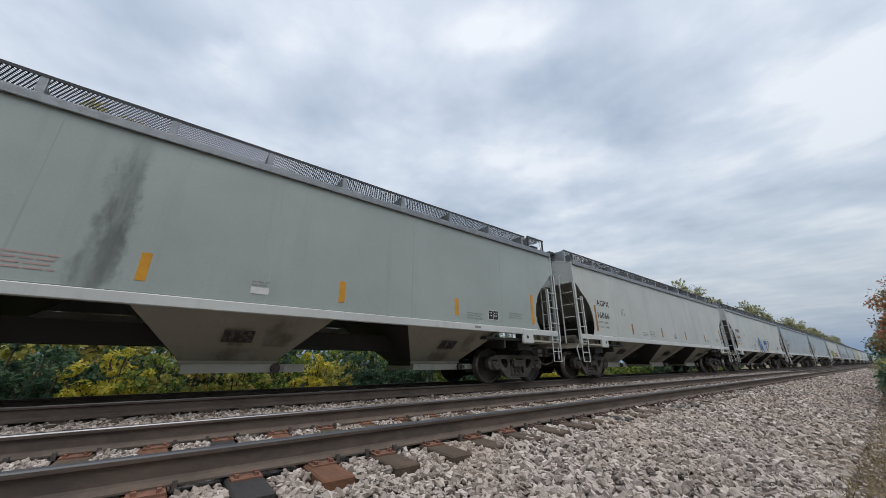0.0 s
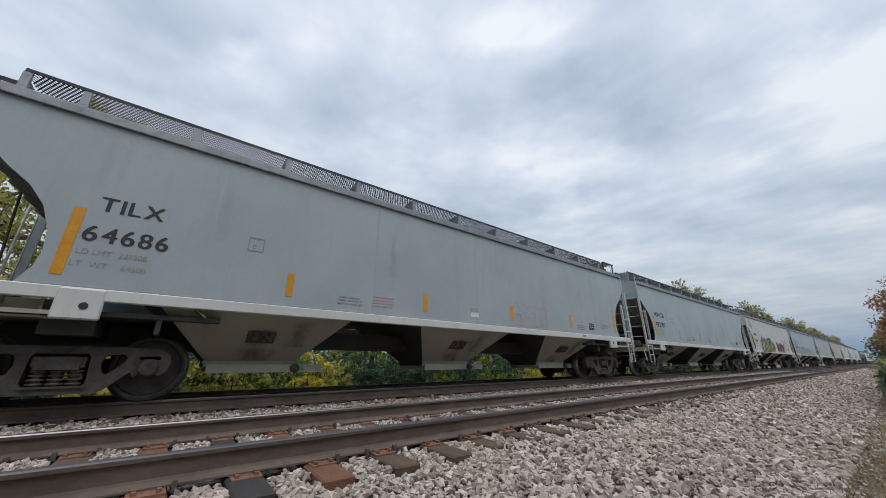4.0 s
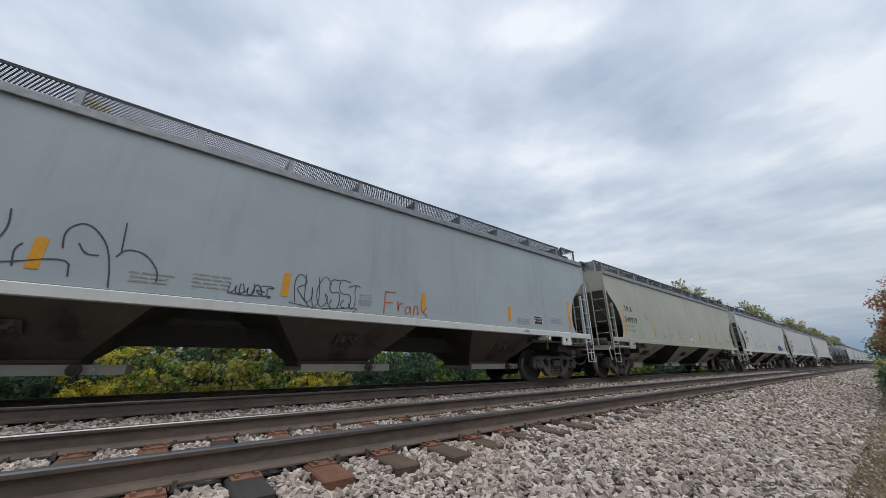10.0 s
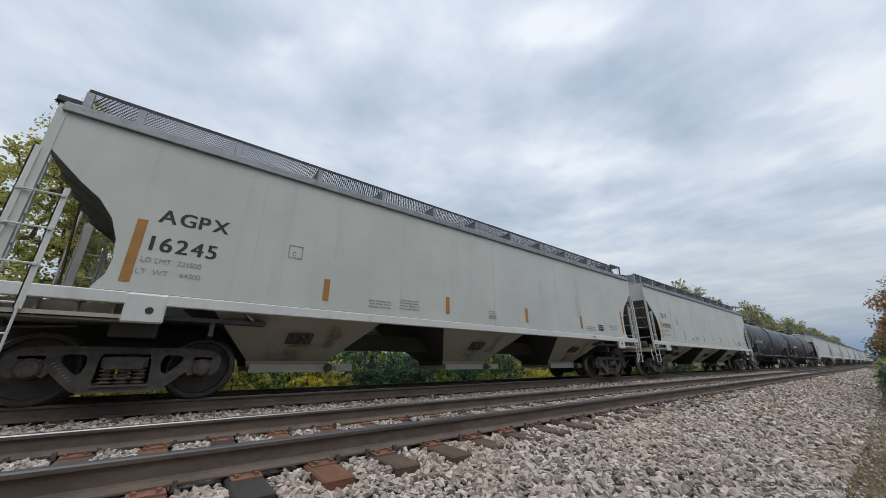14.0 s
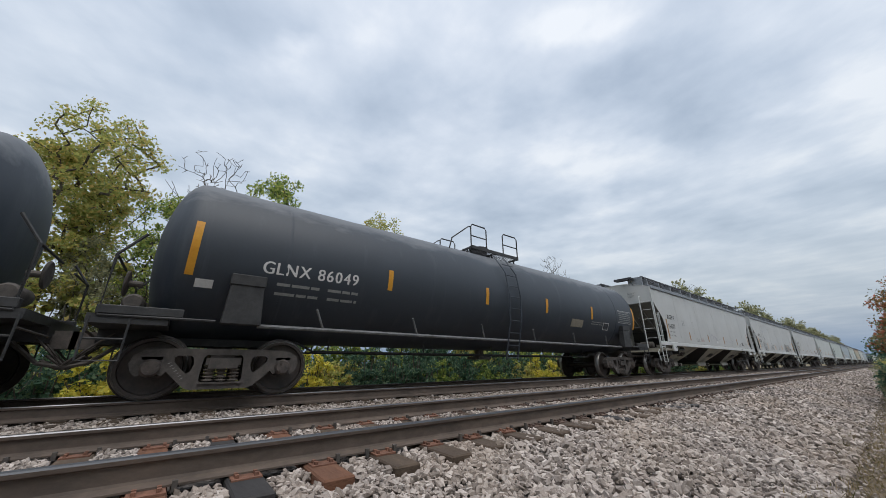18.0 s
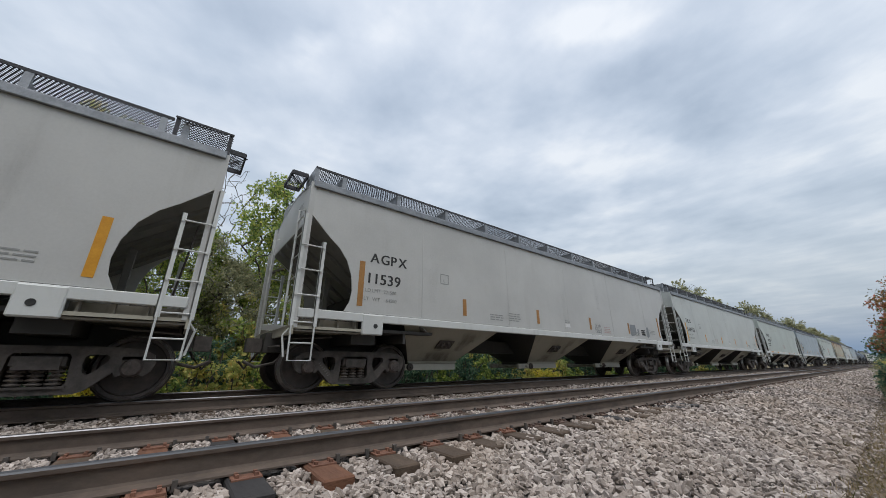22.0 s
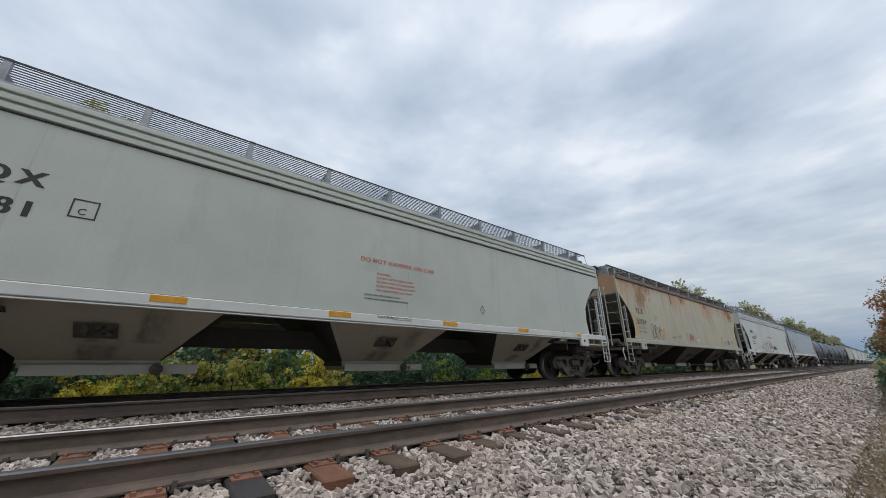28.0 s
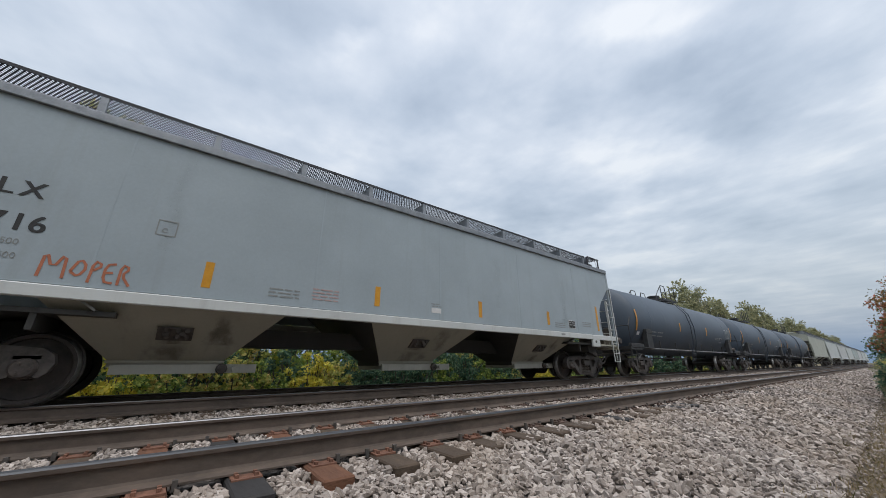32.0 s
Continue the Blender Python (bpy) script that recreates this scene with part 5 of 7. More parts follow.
def outline_letters(car, text, x, z, w, hgt, colour, fill_with, width, label):
    """Fat sprayed letters: a pale body and a dark rim round each."""
    body, rim = bmesh.new(), bmesh.new()
    cell = w / len(text)
    q = random.Random(len(text))
    for k, ch in enumerate(text):
        vs, fs = GLYPHS[ch]
        top = max(v.z for v in vs)
        x0, x1, z1 = min(v.x for v in vs), max(v.x for v in vs), max(v.y for v in vs)
        tilt, rise = q.uniform(-0.10, 0.10), hgt * q.uniform(-0.04, 0.04)
        spot = {}
        for i, v in enumerate(vs):
            if v.z > top - 1e-5:
                a, b = (v.x - x0) / (x1 - x0), v.y / z1
                spot[i] = (x - HALF + cell * (k + 0.07 + 0.9 * a + tilt * (b - 0.5)), z + rise + hgt * b)
        front = [f for f in fs if all(i in spot for i in f)]
        count = collections.Counter(frozenset((f[i], f[(i + 1) % len(f)])) for f in front for i in range(len(f)))
        made_verts = {i: body.verts.new((p[0], -SIDE - 0.0034, p[1])) for i, p in spot.items()}
        for f in front:
            body.faces.new([made_verts[i] for i in f])
        for m, edge in enumerate(e for e, c in count.items() if c == 1):
            a, b = edge
            (ax, az), (bx, bz) = spot[a], spot[b]
            d = math.hypot(bx - ax, bz - az) or 1.0
            ex, ez = (bx - ax) / d * width * 0.4, (bz - az) / d * width * 0.4
            ribbon(rim, [(ax - ex, az - ez), (bx + ex, bz + ez)], width, -SIDE - 0.0052 - 0.00005 * (m % 7))
    sprayed(car, body, fill_with, label)
    return sprayed(car, rim, colour, label)


# ---- the train made up, in order from its head ----
def hopper_marks(car, mark, number, strips=(1.12, 3.84, 6.70, 9.57, 12.40, 15.28), placard=True, style=0, seed=0, shift=0.0):
    f = -LONG if style else -HALF
    if style == 0:
        if mark:
            words(car, "reporting_mark", mark, f + 1.28, 2.49, 0.215, BLACKINK, bold=0.014)
            words(car, "car_number", number, f + 1.22, 2.05, 0.225, BLACKINK, bold=0.014)
        tagged(words(car, "load_limit", "LD LMT  221500", f + 1.22, 1.87, 0.075, GREYINK), kind="stuff")
        tagged(words(car, "light_weight", "LT  WT    64500", f + 1.20, 1.70, 0.075, GREYINK), kind="stuff")
        panel(car, f + 3.10, 2.29, 0.24, 0.24, GREYINK, 0.016)
        words(car, "plate_letter", "C", f + 3.17, 2.34, 0.07, GREYINK)
        for k, x in enumerate(strips):
            strip(car, f + x, 1.57 if x < 2 or x > 14 else 1.60, 2.48 if x < 2 else 2.42 if x > 14 else 2.0, material=DUSTY_ORANGE if number in ("16066", "16245", "16077", "11539") else ORANGE)
        bars(car, f + 4.7, 1.72, 0.5, 3, 0.06, GREYINK, seed=seed)
        bars(car, f + 5.4, 1.80, 0.5, 4, 0.06, FADED_RED if seed % 3 == 0 else GREYINK, seed=seed + 1)
        bars(car, f + 8.05, 1.80, 0.28, 2, 0.05, GREYINK, seed=seed + 2)
        panel(car, f + 8.05, 1.59, 0.27, 0.11, WHITEINK if seed % 3 != 1 else GREYINK)
        bars(car, f + 12.7, 1.70, 0.55, 3, 0.06, GREYINK, seed=seed + 3)
        bars(car, f + 14.25, 1.82, 0.55, 3, 0.06, GREYINK, seed=seed + 4)
        if placard:
            panel(car, f + 13.45, 1.57, 0.37, 0.25, WHITEINK, name="consolidated_stencil")
            for d in (0.0, 0.175):
                panel(car, f + 13.465 + d, 1.585, 0.165, 0.22, BLACKINK, out=SIDE + 0.003, name="stencil_panel")
                bars(car, f + 13.49 + d, 1.76, 0.10, 2, 0.07, WHITEINK, SIDE + 0.008, seed + 5)
        panel(car, f + 12.95, 1.335, 0.20, 0.05, GREYINK, out=SIDE + 0.031, name="sill_plate")
    else:
        words(car, "reporting_mark", mark, f + shift + 2.24, 2.64, 0.215, BLACKINK, bold=0.026, wide=1.12)
        words(car, "car_number", number, f + shift + 2.30, 2.23, 0.215, BLACKINK, bold=0.026, wide=1.06)
        words(car, "load_limit", "LD LMT 223100" if number == "41098" else "LD LMT 223300", f + shift + 2.15, 2.02, 0.07, BLACKINK, bold=0.004, wide=1.2)
        words(car, "light_weight", "LT WT   62900" if number == "41098" else "LT WT   62700", f + shift + 2.12, 1.83, 0.07, BLACKINK, bold=0.004, wide=1.2)
        panel(car, f + shift + 3.56, 2.33, 0.26, 0.26, BLACKINK, 0.016)
        words(car, "plate_letter", "C", f + shift + 3.64, 2.38, 0.09, BLACKINK)
        if number != "41098":
            words(car, "notice", "DO NOT HAMMER ON CAR", f + 7.27, 2.49, 0.094, REDINK, bold=0.008)
            for k, text in enumerate(("WARNING", "DO NOT APPLY VIBRATORS", "TO ANY PART OF CAR BODY", "EXCEPT VIBRATOR BRACKETS", "USE ON LOADED CAR ONLY")):
                tagged(words(car, "warning_line", text, f + 7.64, 2.25 - 0.085 * k, 0.044, REDINK, bold=0.003), kind="stuff")
        if number == "41098":
            bars(car, f + 7.75, 2.06, 0.72, 6, 0.062, FADED_RED, seed=seed)
            bars(car, f + 1.30, 1.66, 0.36, 3, 0.05, GREYINK, seed=seed + 3)
        else:
            for text, z in (("CLOSE LOCK AND CARSEAL HATCH", 1.80), ("COVERS AND OUTLETS BEFORE MOVING CAR", 1.72)):
                tagged(words(car, "hatch_notice", text, f + 7.40, z, 0.036, BLACKINK), kind="stuff")
            words(car, "caution", "CAUTION", f + 7.70, 1.37, 0.05, BLACKINK, SIDE + 0.031, bold=0.004)
            bars(car, f + 8.05, 1.41, 0.45, 2, 0.04, GREYINK, SIDE + 0.031, seed)
            bm = bmesh.new()
            for a, b in ((0, 1), (1, 2), (2, 3), (3, 0)):
                p = [(0, 0.11), (0.075, 0), (0, -0.11), (-0.075, 0)]
                ribbon(bm, [(f + 10.63 + p[a][0], 1.79 + p[a][1]), (f + 10.63 + p[b][0], 1.79 + p[b][1])], 0.014, -SIDE - 0.005)
            part("diamond_mark", bm, BLACKINK, car)
        for x in (2.02, 4.45, 6.94, 9.56, 12.15, 15.0):
            bm = bmesh.new()
            wide = 0.55 if number == "41098" and x < 3 else 0.21
            box(bm, f + x - wide, f + x + wide, -SIDE - 0.036, -SIDE - 0.031, 1.33, 1.42)
            part("reflector_strip", bm, ORANGE, car, "orange reflective strip")
    # marks on the end panel, seen as the car comes near
    if mark:
        for text, z in ((mark, 3.62), (number, 3.48)):
            ob = words(car, "end_mark", text, 0, 0, 0.10, GREYINK)
            ob.matrix_basis = pose(f - 0.012, 1.05 - 1.6, z, 90, 0, -90)


def tank_marks(car, mark, strips):
    r, zc = TANK_R, TANK_Z

    def wrap(ob):
        """Bend a flat decal round the shell."""
        me = ob.data
        m = ob.matrix_basis.copy()
        for v in me.vertices:
            p = m @ v.co
            a = (p.z - zc) / r
            d = r + 0.004 + max(0, -p.y - r - 0.004)
            v.co = (p.x, -math.cos(a) * d, zc + math.sin(a) * d)
        ob.matrix_basis = Matrix.Identity(4)

    for k, x in enumerate(strips):
        bm = bmesh.new()
        lo, hi = (1.80, 2.68) if k in (0, len(strips) - 1) else (1.99, 2.43)
        for m in range(8):
            z = lo + m * (hi - lo) / 8
            box(bm, x - 0.055, x + 0.055, -r - 0.006, -r - 0.004, z, z + (hi - lo) / 8)
        wrap(part("reflector_strip", bm, ORANGE, car, "yellow-orange reflective strip"))
    for text, x in mark:
        wrap(words(car, "reporting_mark", text, x, 1.99, 0.22, WHITEINK, r, bold=0.012, wide=0.92 if len(text) > 6 else 1.0 if len(text) < 5 else 1.2))
    e = strips[-1]
    for k, z in enumerate((1.85, 1.68)):
        wrap(bars(car, strips[0] + 1.25, z, 0.75, 1, 0.13, GREYINK, r, 3 + k))
        wrap(bars(car, strips[0] + 2.15, z, 0.62, 1, 0.13, GREYINK, r, 13 + k))
    wrap(bars(car, e - 1.24, 2.45, 0.95, 6, 0.075, GREYINK, r, 4, "test_data_table"))
    wrap(panel(car, e - 1.29, 2.0, 1.02, 0.48, WHITEINK, 0.012, r))
    wrap(panel(car, e - 2.40, 1.65, 0.40, 0.28, WHITEINK, 0.025, r))
    wrap(bars(car, e - 2.36, 1.88, 0.32, 2, 0.09, BLACKINK, r, 8))
    wrap(bars(car, e - 3.25, 1.92, 0.78, 2, 0.075, GREYINK, r, 6))
    wrap(panel(car, strips[0] + 0.1, 1.62, 0.24, 0.14, WHITEINK, 0, r))
    wrap(panel(car, e - 0.42, 1.65, 0.16, 0.10, WHITEINK, 0.02, r))


SPEED = ((0, 12.02), (3, 12.23), (10, 12.55), (18, 12.68), (23.3, 12.82), (28.6, 13.25), (32, 13.4))


def travelled(t):
    """Metres that the train has run by t seconds."""
    g = np.linspace(0, t, 801)
    v = np.interp(g, [a for a, _ in SPEED], [b for _, b in SPEED])
    return float(np.sum((v[1:] + v[:-1]) / 2) * (t / 800)) if t > 0 else 0.0


HOPPER, RIBBED, WIDE, TANKER, LONG_TANKER = hopper(), hopper(True, True), hopper(False, True), tank_car(6.76, 6.2, -0.53, 1.9), tank_car(7.42, 6.66)
PAINTED = ("side_wall", "weld_seam", "roof", "end_panel", "corner_post", "hatch_cover", "top_chord", "roof_rib")
TAIL = 419.95
train = []     # (car, place of its middle at the start)


def couple(template, front, half, colour, label, mark=None):
    car = copy_thing(template, pose(front + half, AXIS, RAILTOP))
    tagged(car, label)
    if colour:
        for ob in car.children:
            kind = ob.name.split(".")[0]
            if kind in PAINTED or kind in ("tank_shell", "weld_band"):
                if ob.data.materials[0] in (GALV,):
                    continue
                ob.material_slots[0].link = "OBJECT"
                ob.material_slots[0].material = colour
    if colour in (RUSTY, BEIGE):
        for ob in car.children:
            kind = ob.name.split(".")[0]
            if kind in ("side_sill", "jacking_pad", "ladder", "end_ladder") or kind == "top_chord" and colour == RUSTY:
                ob.material_slots[0].link = "OBJECT"
                ob.material_slots[0].material = BEIGE if kind != "top_chord" else RUST_CHORD
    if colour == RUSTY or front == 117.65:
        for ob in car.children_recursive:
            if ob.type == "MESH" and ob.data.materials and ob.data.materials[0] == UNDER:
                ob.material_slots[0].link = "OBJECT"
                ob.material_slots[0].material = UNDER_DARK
    train.append((car, front + half))
    return car


CARS = ((-7.32, GREEN_GREY, "", "", "grey-green covered hopper car with dark oil stains"), (10.4, WHITE_GREY, "AGPX", "16066", "off-white covered hopper car with black lettering"),
        (28.3, WHITE_GREY, "AGPX", "11610", "off-white covered hopper car with blue graffiti"), (46.1, BLUE_GREY, "TILX", "64686", "blue-grey covered hopper car with faded streaks"),
        (64.0, BLUE_GREY, "MWCX", "482307", "blue-grey covered hopper car with orange strips"), (81.87, WHITE_GREY, "AGPX", "12024", "off-white covered hopper car with large purple and yellow graffiti"),
        (99.9, BLUE_GREY, "TILX", "54626", "blue-grey covered hopper car with outlined graffiti"), (117.65, BLUE_GREY, "TILX", "54888", "blue-grey weathered covered hopper car"),
        (135.6, BEIGE, "TILX", "540959", "cream covered hopper car with black lettering"), (153.58, WHITE_GREY, "AGPX", "11733", "off-white covered hopper car with a blue tag"),
        (171.54, WHITE_GREY, "AGPX", "16245", "off-white clean covered hopper car"), (189.45, WHITE_GREY, "TILX", "540962", "off-white covered hopper car ahead of the tank cars"),
        (240.79, PALE, "AGPX", "16077", "pale grey covered hopper car behind the tank cars"), (258.55, PALE, "AGPX", "11222", "pale grey covered hopper car with black tags"),
        (276.45, PALE, "AGPX", "11539", "pale grey covered hopper car with painted-over patches"), (294.17, WHITE_GREY, "TILX", "540933", "off-white covered hopper car with an orange strip"),
        (330.01, BLUE_GREY, "TILX", "64709", "blue-grey covered hopper car with grey streaks"), (366.27, RUSTY, "TILX", "55024", "tan covered hopper car with orange rust and red graffiti"),
        (402.28, BLUE_GREY, "TILX", "64716", "blue-grey covered hopper car with an orange tag"))
RIBBED_CARS = ((312.06, PALE_GREEN, "SHQX", "41098", "pale green-grey ribbed covered hopper car"), (348.05, PALE_GREEN, "SHQX", "40981", "pale green-grey ribbed covered hopper car with red notice"),
               (384.35, WHITE_GREY, "SHPX", "455227", "white ribbed covered hopper car with black graffiti"))
made = {}
for i, (front, colour, mark, number, label) in enumerate(CARS):
    car = made[front] = couple(HOPPER, front, HALF, colour, label)
    hopper_marks(car, mark, number, seed=i, placard=front not in (135.6, 10.4, 294.17), **({"strips": (1.12, 15.24)} if front == 28.3 else {}))
for i, (front, colour, mark, number, label) in enumerate(RIBBED_CARS):
    car = made[front] = couple(RIBBED if i else WIDE, front, LONG, colour, label)
    hopper_marks(car, mark, number, style=1, seed=i, shift=(-0.44, -0.36, -0.15)[i])
for front in (28.3, 99.9, 135.6, 153.58, 276.45, 384.35):          # cars whose gates draw out towards the head end
    for bay in [ob for ob in made[front].children if ob.name.startswith("hopper_bay")]:
        middle = sum(v.co.x for v in bay.data.vertices) / len(bay.data.vertices)
        for ob in bay.children:
            if ob.name.startswith("outlet_gate"):
                ob.matrix_basis = pose(2 * middle, 0, 0, 0, 0, 180)
            elif ob.name.startswith("gate_capstan"):
                ob.matrix_basis = pose(-1.44, 0, 0)
for middle, template, colour, mark, strips, label in (
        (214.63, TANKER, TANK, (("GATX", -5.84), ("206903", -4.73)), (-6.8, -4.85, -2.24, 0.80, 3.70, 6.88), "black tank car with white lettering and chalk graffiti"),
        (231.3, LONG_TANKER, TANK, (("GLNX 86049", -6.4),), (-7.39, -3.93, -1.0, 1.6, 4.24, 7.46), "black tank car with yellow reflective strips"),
        (TAIL + 7.9, TANKER, TANK_BLUE, (), (-6.8, -2, 2, 6.8), "slate-blue tank car near the tail hoppers"), (TAIL + 24.5, TANKER, TANK_BLUE, (), (-6.8, -2, 2, 6.8), "slate-blue tank car near the tail hoppers"),
        (TAIL + 41.1, TANKER, TANK_BLUE, (), (-6.8, -2, 2, 6.8), "slate-blue tank car near the tail hoppers")):
    car = made[middle] = couple(template, middle, 0.0, colour, label)
    tank_marks(car, mark, strips)
for k, colour in enumerate((BEIGE, WHITE_GREY, PALE, WHITE_GREY, GREEN_GREY, PALE, WHITE_GREY, WHITE_GREY)):
    made[600 + k] = couple(HOPPER, TAIL + 49.6 + 17.94 * k, HALF, colour, "pale covered hopper car far down the train")
F = -HALF
def run_stain(car, material, x0, x1, z0, z1, label, lean=0.0):
    """A soft stain run down the near side from z1 to z0."""
    bm = bmesh.new()
    n = 8
    rows = []
    for k in range(n + 1):
        f = k / n
        w = (x1 - x0) / 2 * 1.5
        m = (x0 + x1) / 2 + lean * (1 - f)
        rows.append([bm.verts.new((F + a, -SIDE - 0.0045, z0 + (z1 - z0) * f)) for a in (m - w, m, m + w)])
    for a, b in zip(rows, rows[1:]):
        for k in (0, 1):
            bm.faces.new((a[k], a[k + 1], b[k + 1], b[k]))
    return part("stain", bm, material, car, label)


# graffiti, stains and patches, car by car
car = made[-7.32]
stain = "dark oily run-down stain"
run_stain(car, OIL, 6.0, 6.52, 1.44, 3.82, stain, 0.0)
car = made[28.3]
paint_job = "blue block graffiti with brown outlines"
shapes(car, "blue", paint_job, [(F + 7.13, 1.31), (F + 7.40, 1.32), (F + 7.46, 1.50), (F + 7.70, 1.50), (F + 7.74, 1.33), (F + 8.01, 1.34), (F + 7.56, 2.36), (F + 7.22, 2.35)],
       [(F + 8.71, 1.86), (F + 9.19, 1.88), (F + 9.19, 1.44), (F + 9.42, 1.44), (F + 9.42, 1.90), (F + 9.68, 1.92), (F + 9.68, 2.19), (F + 8.71, 2.18)])
scrawl(car, "white", 0.05, "white gap in the blue letter", [(7.51, 1.74), (7.57, 1.98), (7.63, 1.75), (7.52, 1.73)], rounds=0)
scrawl(car, "rust", 0.05, "orange-brown streak under the outline", [(6.66, 1.62), (6.70, 1.85), (6.68, 2.02)])
scrawl(car, "brown", 0.018, paint_job, [(7.13, 1.33), (7.22, 2.35), (7.54, 2.37), (8.0, 1.34)], [(8.70, 2.19), (9.68, 2.30), (9.68, 1.92)], rounds=0)
scrawl(car, "brown", 0.03, paint_job, [(5.45, 2.30), (5.75, 2.36), (5.83, 1.70), (5.98, 2.02), (6.08, 1.95), (6.05, 2.24), (6.30, 2.35), (6.44, 1.69), (6.53, 2.06), (6.77, 1.77), (6.60, 2.32), (6.88, 2.41), (6.99, 1.81), (7.05, 1.38), (6.86, 1.36)],
       [(8.15, 2.31), (8.53, 2.31), (8.41, 1.67), (8.91, 1.50), (8.84, 1.31), (8.37, 1.37), (8.09, 1.37), (8.11, 1.67), (8.15, 2.31)], [(9.73, 2.31), (10.21, 2.30), (9.86, 1.61), (9.79, 1.62), (9.73, 2.31)],
       [(7.10, 1.83), (7.18, 2.13)], [(7.11, 1.75), (7.16, 2.01)], [(9.78 + 0.15 * math.cos(k * 0.55), 1.45 + 0.14 * math.sin(k * 0.55)) for k in range(13)], rounds=0)
scrawl(car, "grey", 0.014, "faint figure in pencil", [(6.62, 1.45), (6.72, 1.75), (6.85, 1.45)], [(6.72, 1.75), (6.70, 2.08), (6.84, 2.05), (6.80, 1.80)], [(6.60, 1.95), (6.72, 1.98), (6.90, 1.90)], [(8.0, 1.62), (8.2, 1.66), (8.2, 1.52), (8.0, 1.5)])
for text, x, z in (("THESE", 10.20, 2.14), ("COLORS", 10.14, 2.00), ("DON'T", 10.10, 1.86), ("RUN!", 10.04, 1.71)):
    words(car, "graffiti", text, x - HALF, z, 0.095, SPRAY["ink"], bold=0.008)
scrawl(car, "brown", 0.012, "underlined scrawl", [(10.02, 1.64), (10.30, 1.63), (10.12, 1.57)])
scrawl(car, "lilac", 0.014, "pale scribble over the blue letter", [(9.18, 2.12), (9.22, 1.98), (9.28, 2.12), (9.33, 1.98), (9.36, 2.14)], [(9.40, 2.14), (9.42, 2.0)], [(9.48, 2.14), (9.56, 2.13), (9.52, 2.0)], [(9.25, 1.95), (9.4, 1.93), (9.35, 1.84), (9.5, 1.95), (9.62, 1.86)])
for x in (6.66, 9.44, 12.3):
    bm = bmesh.new()
    box(bm, F + x - 0.22, F + x + 0.22, -SIDE - 0.038, -SIDE - 0.035, 1.33, 1.41)
    part("reflector_strip", bm, ORANGE, car, "orange reflective strip")
car = made[81.87]
piece = "purple, black and yellow graffiti piece"
shapes(car, "purple", piece, [(F + a, b) for a, b in curl([(2.82, 1.31), (2.82, 1.60), (2.79, 1.82), (2.98, 1.98), (2.94, 2.14), (3.19, 2.24), (3.41, 2.11), (3.90, 2.46), (4.07, 2.35), (4.63, 2.48), (4.92, 2.38), (5.50, 2.45), (7.20, 2.22), (7.80, 2.16), (7.95, 1.47), (5.64, 1.31), (3.58, 1.30), (2.82, 1.31)], 1)[:-1]],
       *[[(F + x + r * math.cos(k * 0.7), z + 1.5 * r * math.sin(k * 0.7)) for k in range(9)] for x, z, r in ((2.83, 2.15, 0.065), (2.74, 2.08, 0.035), (2.71, 1.65, 0.06), (2.65, 1.63, 0.03), (3.97, 2.49, 0.08), (4.01, 2.63, 0.05), (3.87, 2.56, 0.04), (5.75, 2.62, 0.05), (5.62, 2.55, 0.03))])
body = curl([(3.03, 1.93), (3.19, 2.00), (3.27, 2.17), (3.35, 2.39), (3.49, 2.53), (3.68, 2.53), (3.77, 2.38), (3.73, 2.18), (3.92, 2.02), (4.13, 1.96), (4.03, 2.15), (4.10, 2.41), (4.16, 2.52), (4.37, 2.47), (4.58, 2.26), (4.59, 2.11), (4.81, 2.18), (4.97, 2.03), (4.97, 2.34), (5.18, 2.51), (5.35, 2.41), (5.41, 2.30), (5.76, 2.52), (5.93, 2.47), (6.27, 2.54), (6.52, 2.53),
             (6.84, 2.46), (6.92, 2.23), (7.20, 2.09), (7.55, 2.12), (7.72, 1.66), (7.11, 1.33), (6.49, 1.38), (5.94, 1.35), (5.44, 1.34), (4.81, 1.33), (4.41, 1.34), (3.90, 1.33), (3.64, 1.31), (3.45, 1.46), (3.36, 1.68), (3.19, 1.69), (3.09, 1.76), (3.03, 1.93)], 1)
bm = bmesh.new()
fillet(bm, [(F + a, b) for a, b in body[:-1]], -SIDE - 0.0046)
sprayed(car, bm, "black", piece)
scrawl(car, "cream", 0.035, piece, body, rounds=0)
hooks = ([(3.41, 2.11), (3.37, 1.85), (3.39, 1.64), (3.49, 1.45), (3.64, 1.31)], [(3.58, 2.10), (3.65, 1.90), (3.62, 1.81), (3.79, 1.70), (3.96, 1.55), (3.90, 1.33)], [(4.15, 2.13), (4.34, 1.97), (4.46, 1.48), (4.45, 1.30)], [(4.52, 1.86), (4.70, 1.79), (4.90, 1.62), (4.89, 1.36)],
         [(5.04, 2.14), (5.21, 1.97), (5.33, 1.78), (5.34, 1.36)], [(5.22, 2.28), (5.39, 2.10), (5.46, 1.90), (5.69, 1.72), (5.74, 1.32)], [(6.09, 1.99), (6.21, 1.67), (6.29, 1.36)], [(5.94, 2.30), (6.24, 2.24), (6.43, 2.04), (6.58, 1.72), (6.67, 1.34)])
scrawl(car, "yellow", 0.075, piece, *[[(a + 0.02, b) for a, b in pts] for pts in hooks])
scrawl(car, "cream", 0.022, piece, *[[(a - 0.045, b - 0.01) for a, b in pts] for pts in hooks])
